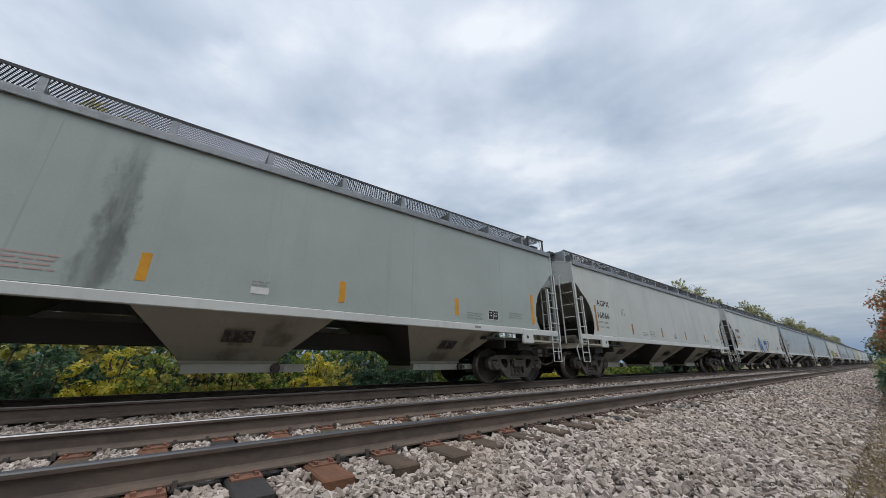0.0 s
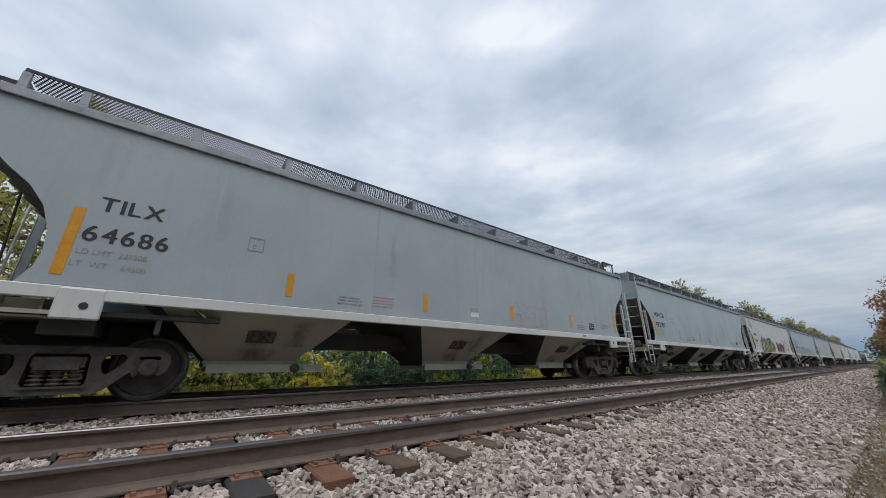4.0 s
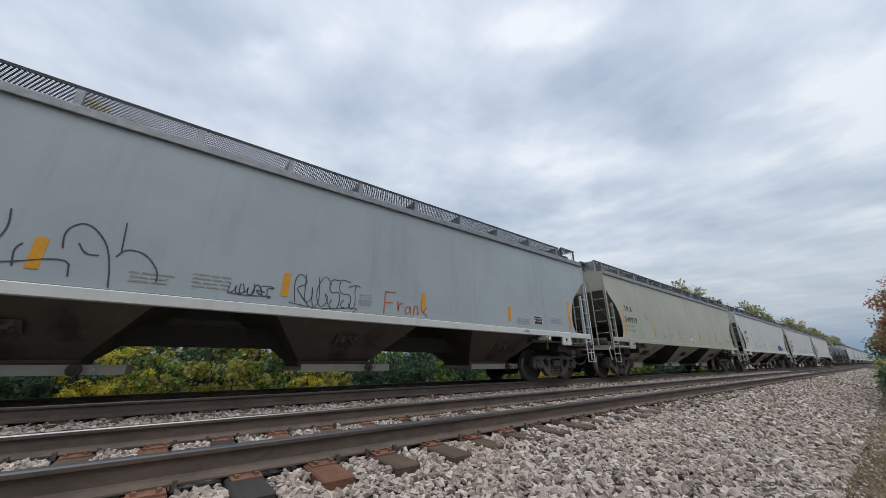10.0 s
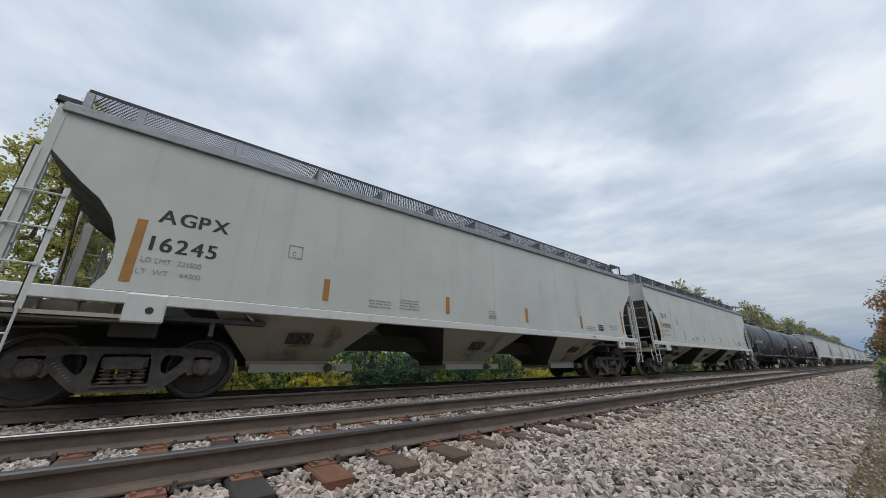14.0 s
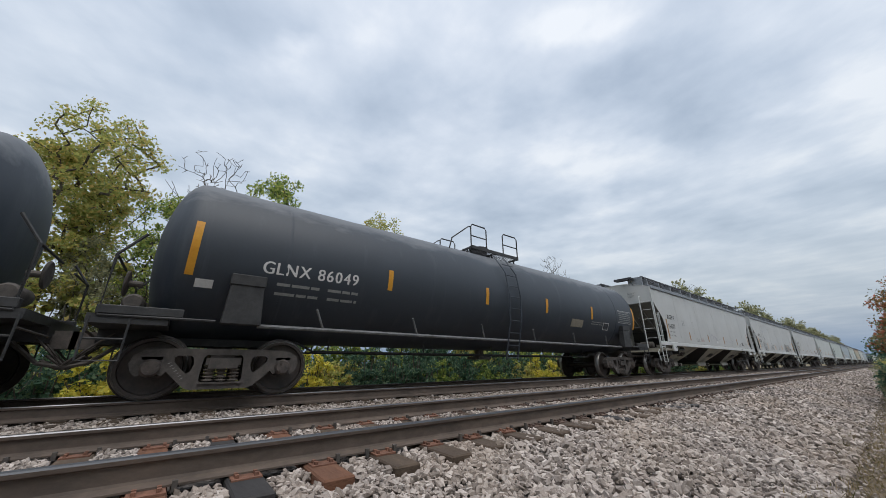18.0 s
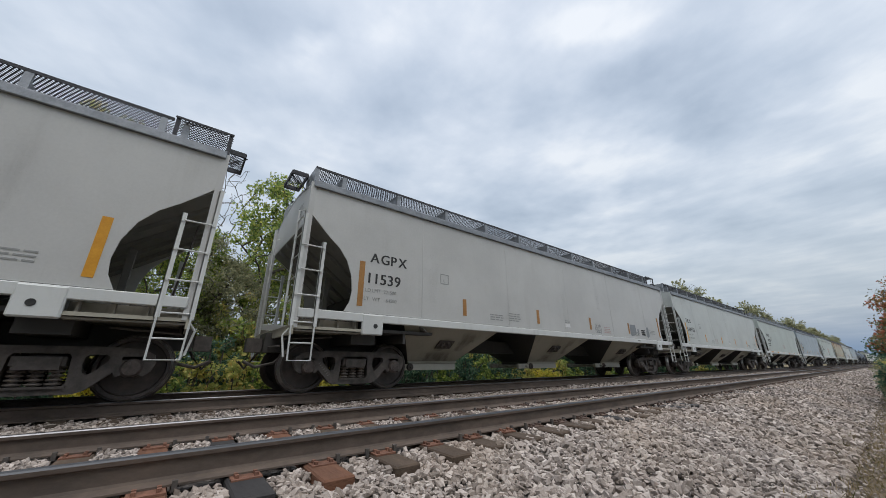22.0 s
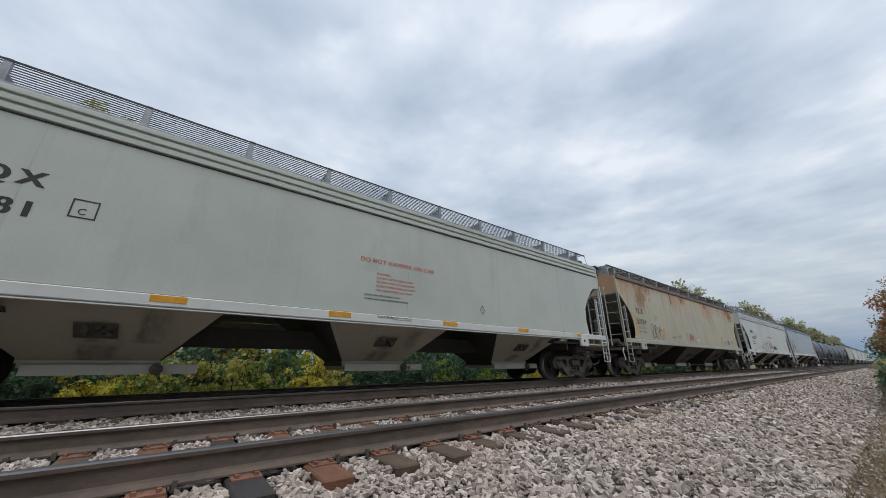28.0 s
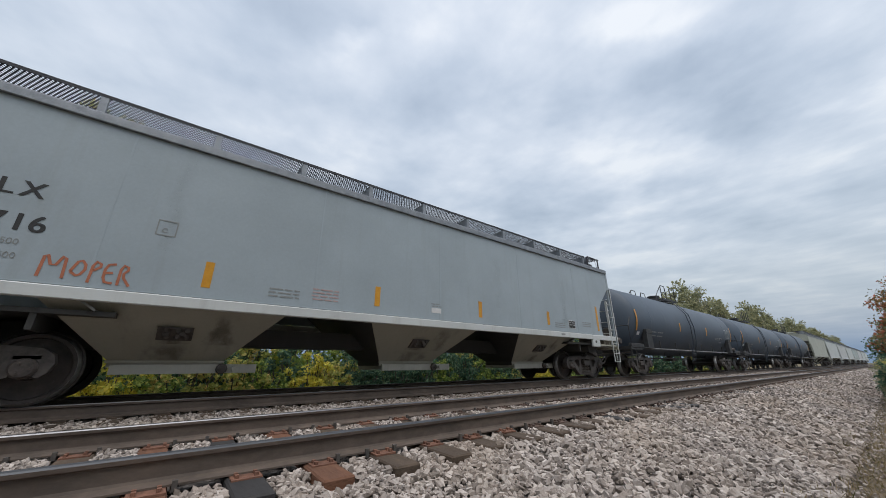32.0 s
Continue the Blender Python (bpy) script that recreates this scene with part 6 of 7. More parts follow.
scrawl(car, "yellow", 0.05, piece, [(3.73, 2.18), (3.95, 2.02), (4.16, 1.89)], [(4.03, 1.78), (3.89, 1.94), (3.71, 1.95)], [(4.74, 1.80), (4.92, 1.77), (4.88, 1.91), (4.64, 1.97)], [(5.81, 2.06), (5.73, 2.27), (5.93, 2.47)], [(6.67, 2.19), (6.94, 1.99), (6.89, 1.75), (7.11, 1.37)], [(4.37, 2.45), (4.44, 2.28), (4.58, 2.22), (4.75, 2.05)], [(5.2, 2.48), (5.28, 2.30), (5.36, 2.12)], [(6.6, 2.5), (6.72, 2.3), (6.85, 2.16)], [(7.2, 2.05), (7.32, 1.9), (7.5, 1.95)])
for k in range(4):
    words(car, "handwritten_date", "2020"[k], F + 2.28 + 0.085 * k, 1.315, 0.085, SPRAY["black"], SIDE + 0.031)
throw_up(car, F + 8.75, 1.36, 2.9, 0.85, 7, "pink", "dark", None, 15, 0.022, "maroon graffiti piece with pink outlines")
tag(car, F + 12.1, 2.0, 0.3, 0.4, 2, "red", 3, 0.02, "small red tag")
tag(car, F + 0.75, 3.1, 0.55, 0.35, 4, "grey", 8, 0.03, "grey tag")
car = made[99.9]
piece = "dark outlined graffiti letters with lilac fill"
outline_letters(car, "CROTCH", 2.15, 1.33, 4.45, 0.84, "ink", "lilac", 0.04, piece)
lines(car, "ink", 0.03, piece, [(F + 6.7, 1.9), (F + 6.9, 1.88), (F + 6.98, 2.12), (F + 7.04, 1.88), (F + 7.24, 1.86), (F + 7.08, 1.76), (F + 7.12, 1.55), (F + 6.97, 1.68), (F + 6.8, 1.55), (F + 6.86, 1.76), (F + 6.7, 1.9)])
outline_letters(car, "ROT", 7.35, 1.35, 1.75, 0.78, "ink", "lilac", 0.045, piece)
stars = ([(9.65, 1.54), (10.00, 1.68), (9.58, 1.93), (9.71, 1.95), (9.89, 2.05), (10.04, 2.09), (10.13, 1.70), (10.20, 1.88), (10.21, 2.10), (10.51, 1.97), (10.33, 1.72), (10.77, 1.61), (10.34, 1.49), (10.20, 1.35), (10.18, 1.47), (9.91, 1.34), (9.70, 1.41), (9.65, 1.54)],
         [(10.57, 1.80), (10.76, 2.01), (10.99, 1.75), (11.07, 2.04), (11.43, 1.86), (11.11, 1.63), (11.13, 1.33), (10.94, 1.52), (10.63, 1.36), (10.54, 1.47), (10.75, 1.60), (10.57, 1.80)],
         [(11.38, 1.89), (11.74, 2.06), (11.85, 1.78), (11.91, 2.12), (12.28, 1.89), (12.03, 1.64), (11.93, 1.37), (11.77, 1.55), (11.51, 1.36), (11.38, 1.62), (11.63, 1.65), (11.38, 1.89)])
shapes(car, "lilac", piece, *[[(F + a, b) for a, b in pts[:-1]] for pts in stars])
scrawl(car, "ink", 0.035, piece, *stars, [(9.23, 1.92), (9.37, 1.33)], [(9.24, 1.82), (9.54, 1.86), (9.49, 2.27), (9.30, 2.28)], rounds=0)
car = made[117.65]
scrawl(car, "ink", 0.018, "thin round pencil drawing", [(4.03, 1.90), (3.99, 2.12), (4.08, 2.26), (4.21, 2.27), (4.40, 2.06), (4.50, 1.76), (4.55, 1.46)], [(4.53, 1.88), (4.61, 2.02), (4.83, 1.98), (5.00, 1.76), (5.01, 1.60)], [(3.40, 1.62), (3.62, 1.64), (4.12, 1.80), (4.16, 1.55)],
       [(3.69, 1.61), (3.65, 1.82), (3.70, 1.90)], [(4.15, 2.00), (4.24, 1.86), (4.37, 1.87)], [(4.57, 1.93), (4.53, 2.38)], [(3.51, 1.93), (3.54, 2.08), (3.50, 2.30)], [(3.1, 1.6), (3.15, 2.1), (3.4, 2.2), (3.5, 1.9)])
tag(car, F + 6.84, 1.55, 1.2, 0.42, 6, "ink", 32, 0.016, "thin black tag")
scrawl(car, "rust", 0.028, "dark red scrawl", [(8.62, 1.90), (8.60, 1.46)], [(8.60, 1.92), (8.86, 1.93)], [(8.62, 1.70), (8.80, 1.71)], [(8.92, 1.75), (8.93, 1.50), (8.94, 1.70), (9.05, 1.72)], [(9.20, 1.68), (9.10, 1.62), (9.12, 1.50), (9.22, 1.55), (9.22, 1.70), (9.25, 1.50)], [(9.32, 1.50), (9.33, 1.70), (9.42, 1.68), (9.44, 1.50)], [(9.52, 1.85), (9.52, 1.50), (9.66, 1.70)], [(9.54, 1.62), (9.68, 1.48)], rounds=1)
tag(car, F + 5.9, 1.58, 0.6, 0.14, 4, "ink", 34, 0.018, "smudged drawing")
car = made[153.58]
piece = "blue bubble graffiti with a green haze"
throw_up(car, F + 11.75, 1.54, 1.4, 0.42, 5, "navy", "blue", "mist", 41, 0.05, piece)
car = made[258.55]
scrawl(car, "black", 0.05, "black marker tag", [(2.30, 2.02), (2.51, 1.58)], [(2.42, 1.83), (2.53, 1.93), (2.60, 1.74), (2.59, 1.59)], [(2.59, 1.59), (2.80, 1.50), (3.01, 1.45)])
scrawl(car, "black", 0.028, "black marker tag", [(2.44, 2.07), (2.91, 1.88), (3.20, 1.67), (3.42, 1.82), (3.36, 1.96), (2.95, 1.97), (2.81, 2.02), (2.74, 2.22)], [(2.80, 1.74), (2.91, 1.64), (3.09, 1.75), (2.98, 1.57), (3.12, 1.47), (3.37, 1.46), (3.47, 1.55), (3.38, 1.71)],
       [(2.82, 1.49), (2.77, 1.72), (2.89, 1.76), (2.99, 1.51), (2.88, 1.46)], [(2.94, 1.69), (3.08, 1.61), (3.25, 1.55)])
scrawl(car, "black", 0.024, "thin black tag", [(5.07, 1.98), (5.16, 1.63), (5.29, 1.83), (5.11, 1.79)], [(5.30, 1.92), (5.35, 1.65)], [(5.44, 1.90), (5.39, 1.75), (5.50, 1.65)], [(5.50, 1.90), (5.55, 1.66), (5.66, 1.69), (5.64, 1.92)],
       [(5.70, 1.93), (5.71, 1.60), (5.83, 1.80)], [(5.89, 1.91), (5.79, 1.70), (5.95, 1.53)], [(5.99, 1.94), (6.01, 1.68)], [(5.80, 1.89), (6.03, 1.94)], [(5.38, 1.97), (5.47, 2.09), (5.69, 2.01)], [(5.44, 1.46), (5.65, 1.44), (5.93, 1.29)], rounds=1)
for x, z, w, hh, n, k, wd in ((10.85, 1.62, 1.35, 0.44, 5, 53, 0.045), (12.55, 1.68, 0.7, 0.46, 3, 54, 0.04)):
    tag(car, F + x, z, w, hh, n, "black", k, wd, "black marker tag")
car = made[276.45]
for x0, x1, z0, z1 in ((12.48, 13.02, 1.52, 1.97), (13.1, 13.28, 1.52, 1.82), (13.94, 14.22, 1.48, 1.94)):
    shapes(car, "grey", "grey painted-over patch", [(F + x0, z0 + 0.1), (F + x0 + 0.06, z0), (F + x1 - 0.12, z0 + 0.04), (F + x1, z0 + 0.12), (F + x1 - 0.03, z1), (F + x0 + 0.04, z1 - 0.01)])
tag(car, F + 9.85, 1.56, 0.4, 0.22, 4, "chalk", 55, 0.012, "small grey tag")
bars(car, F + 10.45, 1.74, 0.45, 4, 0.06, FADED_RED, seed=3)
car = made[240.79]
scrawl(car, "violet", 0.05, "faint violet scuffs", [(7.27, 1.99), (7.43, 2.06), (7.60, 1.94)], [(7.54, 1.96), (7.60, 1.82)], [(7.61, 1.98), (7.75, 1.89)], [(7.87, 1.99), (7.94, 1.74)], [(7.82, 1.94), (8.04, 1.90), (8.27, 1.84)])
scrawl(car, "violet", 0.025, "faint violet scuffs", [(8.05, 1.86), (8.40, 1.67)], [(8.45, 1.76), (8.77, 1.88), (9.02, 1.76)], [(9.59, 1.72), (9.9, 1.76), (10.22, 1.78)], [(10.11, 1.87), (10.18, 1.68)], [(10.47, 1.77), (10.84, 1.71)], [(11.06, 1.79), (11.30, 1.65)], [(11.29, 1.81), (11.66, 1.86)])
car = made[366.27]
scrawl(car, "brown", 0.026, "dark brown scrawled tag", [(2.48, 1.87), (2.62, 1.57), (2.60, 1.50)], [(2.48, 1.87), (2.48, 2.01), (2.60, 2.11), (2.77, 2.13), (2.74, 1.92), (2.61, 1.76), (2.61, 1.63), (2.76, 1.52), (2.88, 1.64), (2.89, 2.08)], [(2.89, 2.08), (2.85, 1.80), (2.83, 1.56)], [(2.90, 1.81), (3.05, 2.00), (3.06, 2.11), (2.92, 2.05), (2.94, 1.61), (3.16, 1.49)], [(2.92, 1.59), (3.10, 1.56)], [(3.11, 1.84), (3.20, 2.03), (3.33, 1.98), (3.29, 1.65), (3.19, 1.61), (3.15, 1.77), (3.41, 1.88)], [(3.38, 2.06), (3.33, 1.59), (3.64, 1.45), (3.62, 1.81)], [(3.28, 1.90), (3.54, 1.90), (3.71, 1.87)], [(3.44, 1.92), (3.51, 2.12)], rounds=1)
scrawl(car, "red", 0.034, "red tag", [(6.92, 1.50), (7.14, 2.07), (7.19, 1.57)], [(7.02, 1.94), (7.35, 1.50), (7.55, 1.97)], [(7.23, 1.81), (7.42, 1.88), (7.31, 1.58)], [(7.42, 1.98), (7.64, 1.53)], [(6.94, 1.66), (7.57, 1.80)], rounds=1)
for x0, x1, z0, z1 in ((1.10, 2.75, 2.50, 3.95), (2.39, 3.23, 3.34, 3.92), (5.26, 5.68, 3.12, 3.83), (6.55, 7.44, 3.37, 3.87), (10.25, 10.93, 3.43, 3.85), (13.98, 16.10, 2.99, 3.94)):
    run_stain(car, RUSTRUN, x0, x1, z0, z1, "blotch of orange rust")
for x0, x1, z0, z1 in ((3.89, 3.98, 1.96, 3.23), (4.33, 4.49, 2.96, 3.81), (5.11, 5.27, 1.57, 3.74), (6.34, 6.49, 1.50, 3.65), (10.63, 10.88, 2.23, 3.71), (11.34, 11.65, 2.05, 3.58)):
    run_stain(car, SCUFF, x0, x1, z0, z1, "grey scuffed streak")
car = made[384.35]
F = -LONG
piece = "black outlined bubble graffiti"
scrawl(car, "black", 0.03, piece, [(7.14, 1.30), (7.09, 1.57), (7.12, 1.88), (7.27, 2.05), (7.47, 2.06), (7.60, 1.89), (7.57, 1.72), (7.31, 1.64), (7.31, 1.54), (7.58, 1.68), (7.72, 1.58), (7.73, 1.43), (7.51, 1.30)], [(6.28, 2.07), (6.41, 2.10), (6.53, 1.90), (6.61, 1.60), (6.55, 1.42), (6.50, 1.30)],
       [(6.55, 1.50), (6.56, 1.95), (6.62, 2.06), (6.75, 2.03), (6.88, 1.68)], [(6.82, 1.80), (6.86, 2.07), (6.98, 2.12), (7.15, 1.96)], [(5.10, 2.06), (5.36, 2.08), (5.75, 1.98), (5.86, 1.7), (5.8, 1.4), (5.21, 1.34), (5.2, 1.5), (5.38, 1.56), (5.38, 1.84), (5.12, 1.88), (5.1, 2.06)],
       [(6.15 + 0.28 * math.cos(k * 0.42), 1.66 + 0.32 * math.sin(k * 0.42)) for k in range(16)], half=LONG)
scrawl(car, "black", 0.016, "small black strokes and an arrow", [(7.31, 1.88), (7.44, 1.92)], [(7.35, 1.83), (7.44, 1.86)], [(7.34, 1.95), (7.37, 1.78)], [(7.39, 1.96), (7.41, 1.79)], [(7.86, 1.70), (8.10, 1.68), (8.14, 1.73), (8.27, 1.58), (8.27, 1.78), (8.33, 1.63), (8.65, 1.67)], [(8.53, 1.72), (8.71, 1.64), (8.55, 1.60)], rounds=1, half=LONG)
tag(car, F + 4.5, 1.60, 0.5, 0.16, 4, "black", 63, 0.022, "small black tag")
shapes(car, "black", "black painted-over patch", [(F + 8.74, 1.60), (F + 9.5, 1.57), (F + 9.9, 1.60), (F + 9.93, 1.80), (F + 9.4, 1.86), (F + 8.76, 1.83)])
F = -HALF
scrawl(made[402.28], "rust", 0.03, "orange-brown tag", [(2.16, 1.52), (2.17, 1.86), (2.26, 1.62), (2.35, 1.86), (2.37, 1.52)], [(2.42, 1.62), (2.48, 1.80), (2.56, 1.70), (2.50, 1.56), (2.42, 1.62)], [(2.60, 1.50), (2.61, 1.80), (2.70, 1.74), (2.62, 1.66)], [(2.82, 1.78), (2.73, 1.76), (2.73, 1.53), (2.83, 1.52)], [(2.73, 1.65), (2.81, 1.66)], [(2.88, 1.50), (2.88, 1.79), (2.97, 1.74), (2.90, 1.64), (3.0, 1.50)], rounds=1)
tag(made[46.1], F + 9.6, 1.6, 1.6, 0.45, 5, "faint", 65, 0.05, "faint grey scuffs")


def round_shell(ob):
    m = ob.matrix_basis.copy()
    for v in ob.data.vertices:
        a = (v.co.z - TANK_Z) / TANK_R
        d = TANK_R + 0.004 + max(0.0, -v.co.y - TANK_R - 0.004)
        v.co = (v.co.x, -math.cos(a) * d, TANK_Z + math.sin(a) * d)


car = made[214.63]
scrawl(car, "white", 0.022, "white chalk tag", [(-3.20, 1.92), (-3.34, 1.93), (-3.38, 1.80), (-3.24, 1.72), (-3.24, 1.58), (-3.38, 1.60)], [(-2.98, 1.93), (-3.14, 1.90), (-3.12, 1.75), (-3.0, 1.75), (-3.12, 1.72), (-3.12, 1.56), (-2.96, 1.57)], [(-2.9, 1.53), (-2.88, 1.95), (-2.74, 1.92), (-2.74, 1.78), (-2.87, 1.73), (-2.68, 1.53)], [(-2.70, 1.95), (-2.58, 1.56), (-2.50, 1.90)], [(-2.30, 1.88), (-2.44, 1.84), (-2.42, 1.72), (-2.30, 1.71), (-2.42, 1.68), (-2.40, 1.55), (-2.20, 1.60), (-2.22, 1.75), (-2.36, 1.74)], rounds=1, wrap=round_shell, out=TANK_R)
scrawl(car, "pale", 0.026, "large white chalk letters", [(0.38, 1.54), (0.77, 2.20), (0.83, 1.62)], [(1.05, 1.70), (1.17, 2.17), (1.58, 2.20)], [(1.13, 1.71), (1.48, 1.70)], [(1.66, 2.18), (2.14, 2.19)], [(1.88, 2.16), (1.78, 1.50)], [(2.21, 2.18), (2.24, 1.52), (2.41, 2.19), (2.42, 1.52), (2.60, 2.18)], [(2.67, 2.17), (2.60, 1.52)], [(2.60, 1.80), (2.91, 1.85)], [(2.98, 2.26), (2.84, 1.52)], rounds=0, wrap=round_shell, out=TANK_R)
scrawl(car, "pale", 0.02, "chalk tag with a round letter", [(3.43, 1.84), (3.42, 1.70), (3.58, 1.69), (3.66, 1.92)], [(3.81, 1.80), (3.96, 2.12), (4.05, 1.88)], [(4.20, 2.06), (4.42, 1.89), (4.28, 1.66), (4.06, 1.84), (4.20, 2.06)], [(4.55, 1.75), (4.53, 2.06), (4.69, 2.03), (4.56, 1.91), (4.79, 1.81)], [(3.65, 1.60), (4.2, 1.63), (4.90, 1.70)], wrap=round_shell, out=TANK_R)
for text, x, z, size in (("SR 9754", 4.97, 2.31, 0.065), ("DOT-SP 21134", 4.58, 2.17, 0.08), ("FRA AIP", 4.97, 2.05, 0.07), ("SR 13450", 4.90, 1.93, 0.075)):
    ob = words(car, "permit_stencil", text, x, z, size, WHITEINK, TANK_R, bold=0.006)
    m = ob.matrix_basis.copy()
    ob.data.transform(m)
    ob.matrix_basis = Matrix.Identity(4)
    round_shell(ob)
for x, z in ((-4.97, 2.45), (-3.62, 2.24), (-1.49, 2.24), (-2.36, 2.46), (1.3, 2.24), (4.2, 2.2)):
    bm = bmesh.new()
    for k in range(5 if z < 2.4 else 3):
        fillet(bm, [(x, z + 0.08 * k), (x + 0.2, z + 0.08 * k), (x + 0.2, z + 0.08 * (k + 1)), (x, z + 0.08 * (k + 1))], -TANK_R - 0.004)
    round_shell(part("faded_patch", bm, SPRAY["chalk"], car, "faded grey patch"))
for middle, x0, x1, z0, z1 in ((214.63, -0.28, 0.2, 1.42, 1.74), (231.3, 3.0, 3.69, 1.66, 1.92)):
    bm = bmesh.new()
    for k in range(4):
        za, zb = z0 + (z1 - z0) * k / 4, z0 + (z1 - z0) * (k + 1) / 4
        box(bm, x0, x1, -TANK_R - 0.012, -TANK_R - 0.004, za, zb)
    round_shell(part("notice_board", bm, SIGNBOARD, made[middle], "weathered beige notice plate"))
# weathering runs on every car
for key, car in made.items():
    if 0 < key < 420 and key not in (214.63, 231.3, 366.27):
        q = random.Random(int(key * 10))
        for k in range(q.choice((3, 4, 5))):
            x, w = q.uniform(1.8, 14.5), q.uniform(0.15, 0.5)
            low = q.uniform(1.31, 2.4)
            run_stain(car, SOOT, x, x + w, low, min(3.9, low + q.uniform(0.7, 2.2)), "faint sooty run-down streak", q.uniform(-0.05, 0.05))
for template in (HOPPER, RIBBED, WIDE, TANKER, LONG_TANKER):
    for ob in (*template.children_recursive, template):
        bpy.data.objects.remove(ob)


# ---- plants ----
def leaf_cloud(name, centres, per, size, material, seed, flat=0.6):
    """Many small leaves round clump centres (x, y, z, radius)."""
    r = np.random.RandomState(seed)
    c = np.repeat(np.asarray(centres, float), per, axis=0)
    n = len(c)
    d = r.normal(size=(n, 3))
    d /= np.linalg.norm(d, axis=1)[:, None]
    p = c[:, :3] + d * (c[:, 3] * r.rand(n) ** 0.45)[:, None] * np.array([1, 1, flat + 0.3])
    u = r.normal(size=(n, 3))
    u /= np.linalg.norm(u, axis=1)[:, None]
    w = np.cross(u, r.normal(size=(n, 3)))
    w /= np.linalg.norm(w, axis=1)[:, None]
    s = (size * (0.6 + 0.8 * r.rand(n)))[:, None]
    v = np.stack([p - u * s, p + w * s * 0.55, p + u * s, p - w * s * 0.55], 1).reshape(-1, 3)
    return bulk(name, v, np.arange(n * 4).reshape(-1, 4), material)


def crown_tree(seed, height, base, wide, material, label, clumps=150, leaves=70, size=0.055, clump=0.36, bare=False, lean=0.0):
    """A tree grown towards points spread through its crown: each joins the nearest limb already there."""
    q = random.Random(seed)
    t = thing("tree", label, "tree", "trees along the line")
    nodes = [Vector((lean * k * 0.1 + q.uniform(-0.05, 0.05), q.uniform(-0.05, 0.05), -0.3 + (base + 0.3) * k / 6)) for k in range(7)]
    load = [0] * 7
    up = [-1, 0, 1, 2, 3, 4, 5]
    mid = (base * 0.8 + height) / 2
    targets = []
    while len(targets) < clumps:
        p = Vector((q.uniform(-1, 1), q.uniform(-1, 1), q.uniform(-1, 1)))
        if 0.25 < p.length < 1.0:
            lump = 0.8 + 0.3 * math.sin(3.1 * p.x + seed) * math.sin(2.7 * p.z + 2 * seed)
            targets.append(Vector((p.x * wide * lump + lean, p.y * wide * lump, mid + p.z * (height - mid) * min(1.0, lump + 0.1))))
    top = nodes[-1]
    for p in sorted(targets, key=lambda v: (v - top).length):
        near = min(range(3, len(nodes)), key=lambda k: (nodes[k] - p).length + 0.4 * max(0.0, nodes[k].z - p.z + 0.2))
        a, last = nodes[near], near
        for f in (0.5, 1.0):
            nodes.append(a.lerp(p, f) + Vector((q.uniform(-1, 1), q.uniform(-1, 1), q.uniform(0, 1.2))) * 0.10 * (p - a).length * (1 - f))
            up.append(last)
            load.append(0)
            last = len(nodes) - 1
        k = last
        while k >= 0:
            load[k] += 1
            k = up[k]
    bm = bmesh.new()
    for k in range(1, len(nodes)):
        def girth(j):
            return 0.007 + 0.0095 * height / 9 * math.sqrt(max(load[j], 1)) * (0.72 if j >= 7 else 1.0) * (0.17 if bare else 1.0)
        a, b = nodes[up[k]], nodes[k]
        d = (b - a).normalized()
        u = d.orthogonal().normalized()
        w = d.cross(u)
        n = 6 if load[k] > 8 else 4
        loft(bm, [[p + (u * math.cos(i * math.tau / n) + w * math.sin(i * math.tau / n)) * g for i in range(n)] for p, g in ((a, min(girth(up[k]), 1.5 * girth(k))), (b, girth(k)))])
    part("trunk", bm, BARK, t)
    if not bare:
        part("crown", leaf_cloud("crown", [(p.x, p.y, p.z, clump * q.uniform(0.6, 1.35)) for p in targets], leaves, size, material, seed), None, t)
    return t


def shrub(seed, radius, height, material, label, leaves=3400, size=0.068, spread=0.22):
    q = random.Random(seed)
    t = thing("shrub", label, "shrub", "shrubs along the line")
    centres = []
    bm = bmesh.new()
    for k in range(26):
        a, d = q.uniform(0, math.tau), radius * q.random() ** 0.6
        top = height * q.uniform(0.35, 1.0) * (1 - 0.45 * (d / radius) ** 2)
        x, y = d * math.cos(a), d * math.sin(a)
        tube(bm, [(x * 0.2, y * 0.2, -0.3), (x * 0.7, y * 0.7, top * 0.6), (x, y, top)], 0.015, 4)
        for z in (0.25, 0.6, 1.0):
            centres.append((x * (0.5 + 0.5 * z), y * (0.5 + 0.5 * z), top * z, spread * radius * q.uniform(0.5, 1.2)))
    tagged(part("stem", bm, BARK, t), kind="stuff")
    part("foliage", leaf_cloud("foliage", centres, leaves // len(centres) + 1, size, material, seed), None, t)
    return t


def put(ob, x, y, z, turn, scale=1.0):
    ob.matrix_basis = pose(x, y, z, 0, 0, turn) @ Matrix.Scale(scale, 4)
    return ob


def copy_at(ob, x, y, z, turn, scale):
    c = copy_thing(ob, pose(x, y, z, 0, 0, turn))
    c.scale = (scale, scale, scale)
    return c


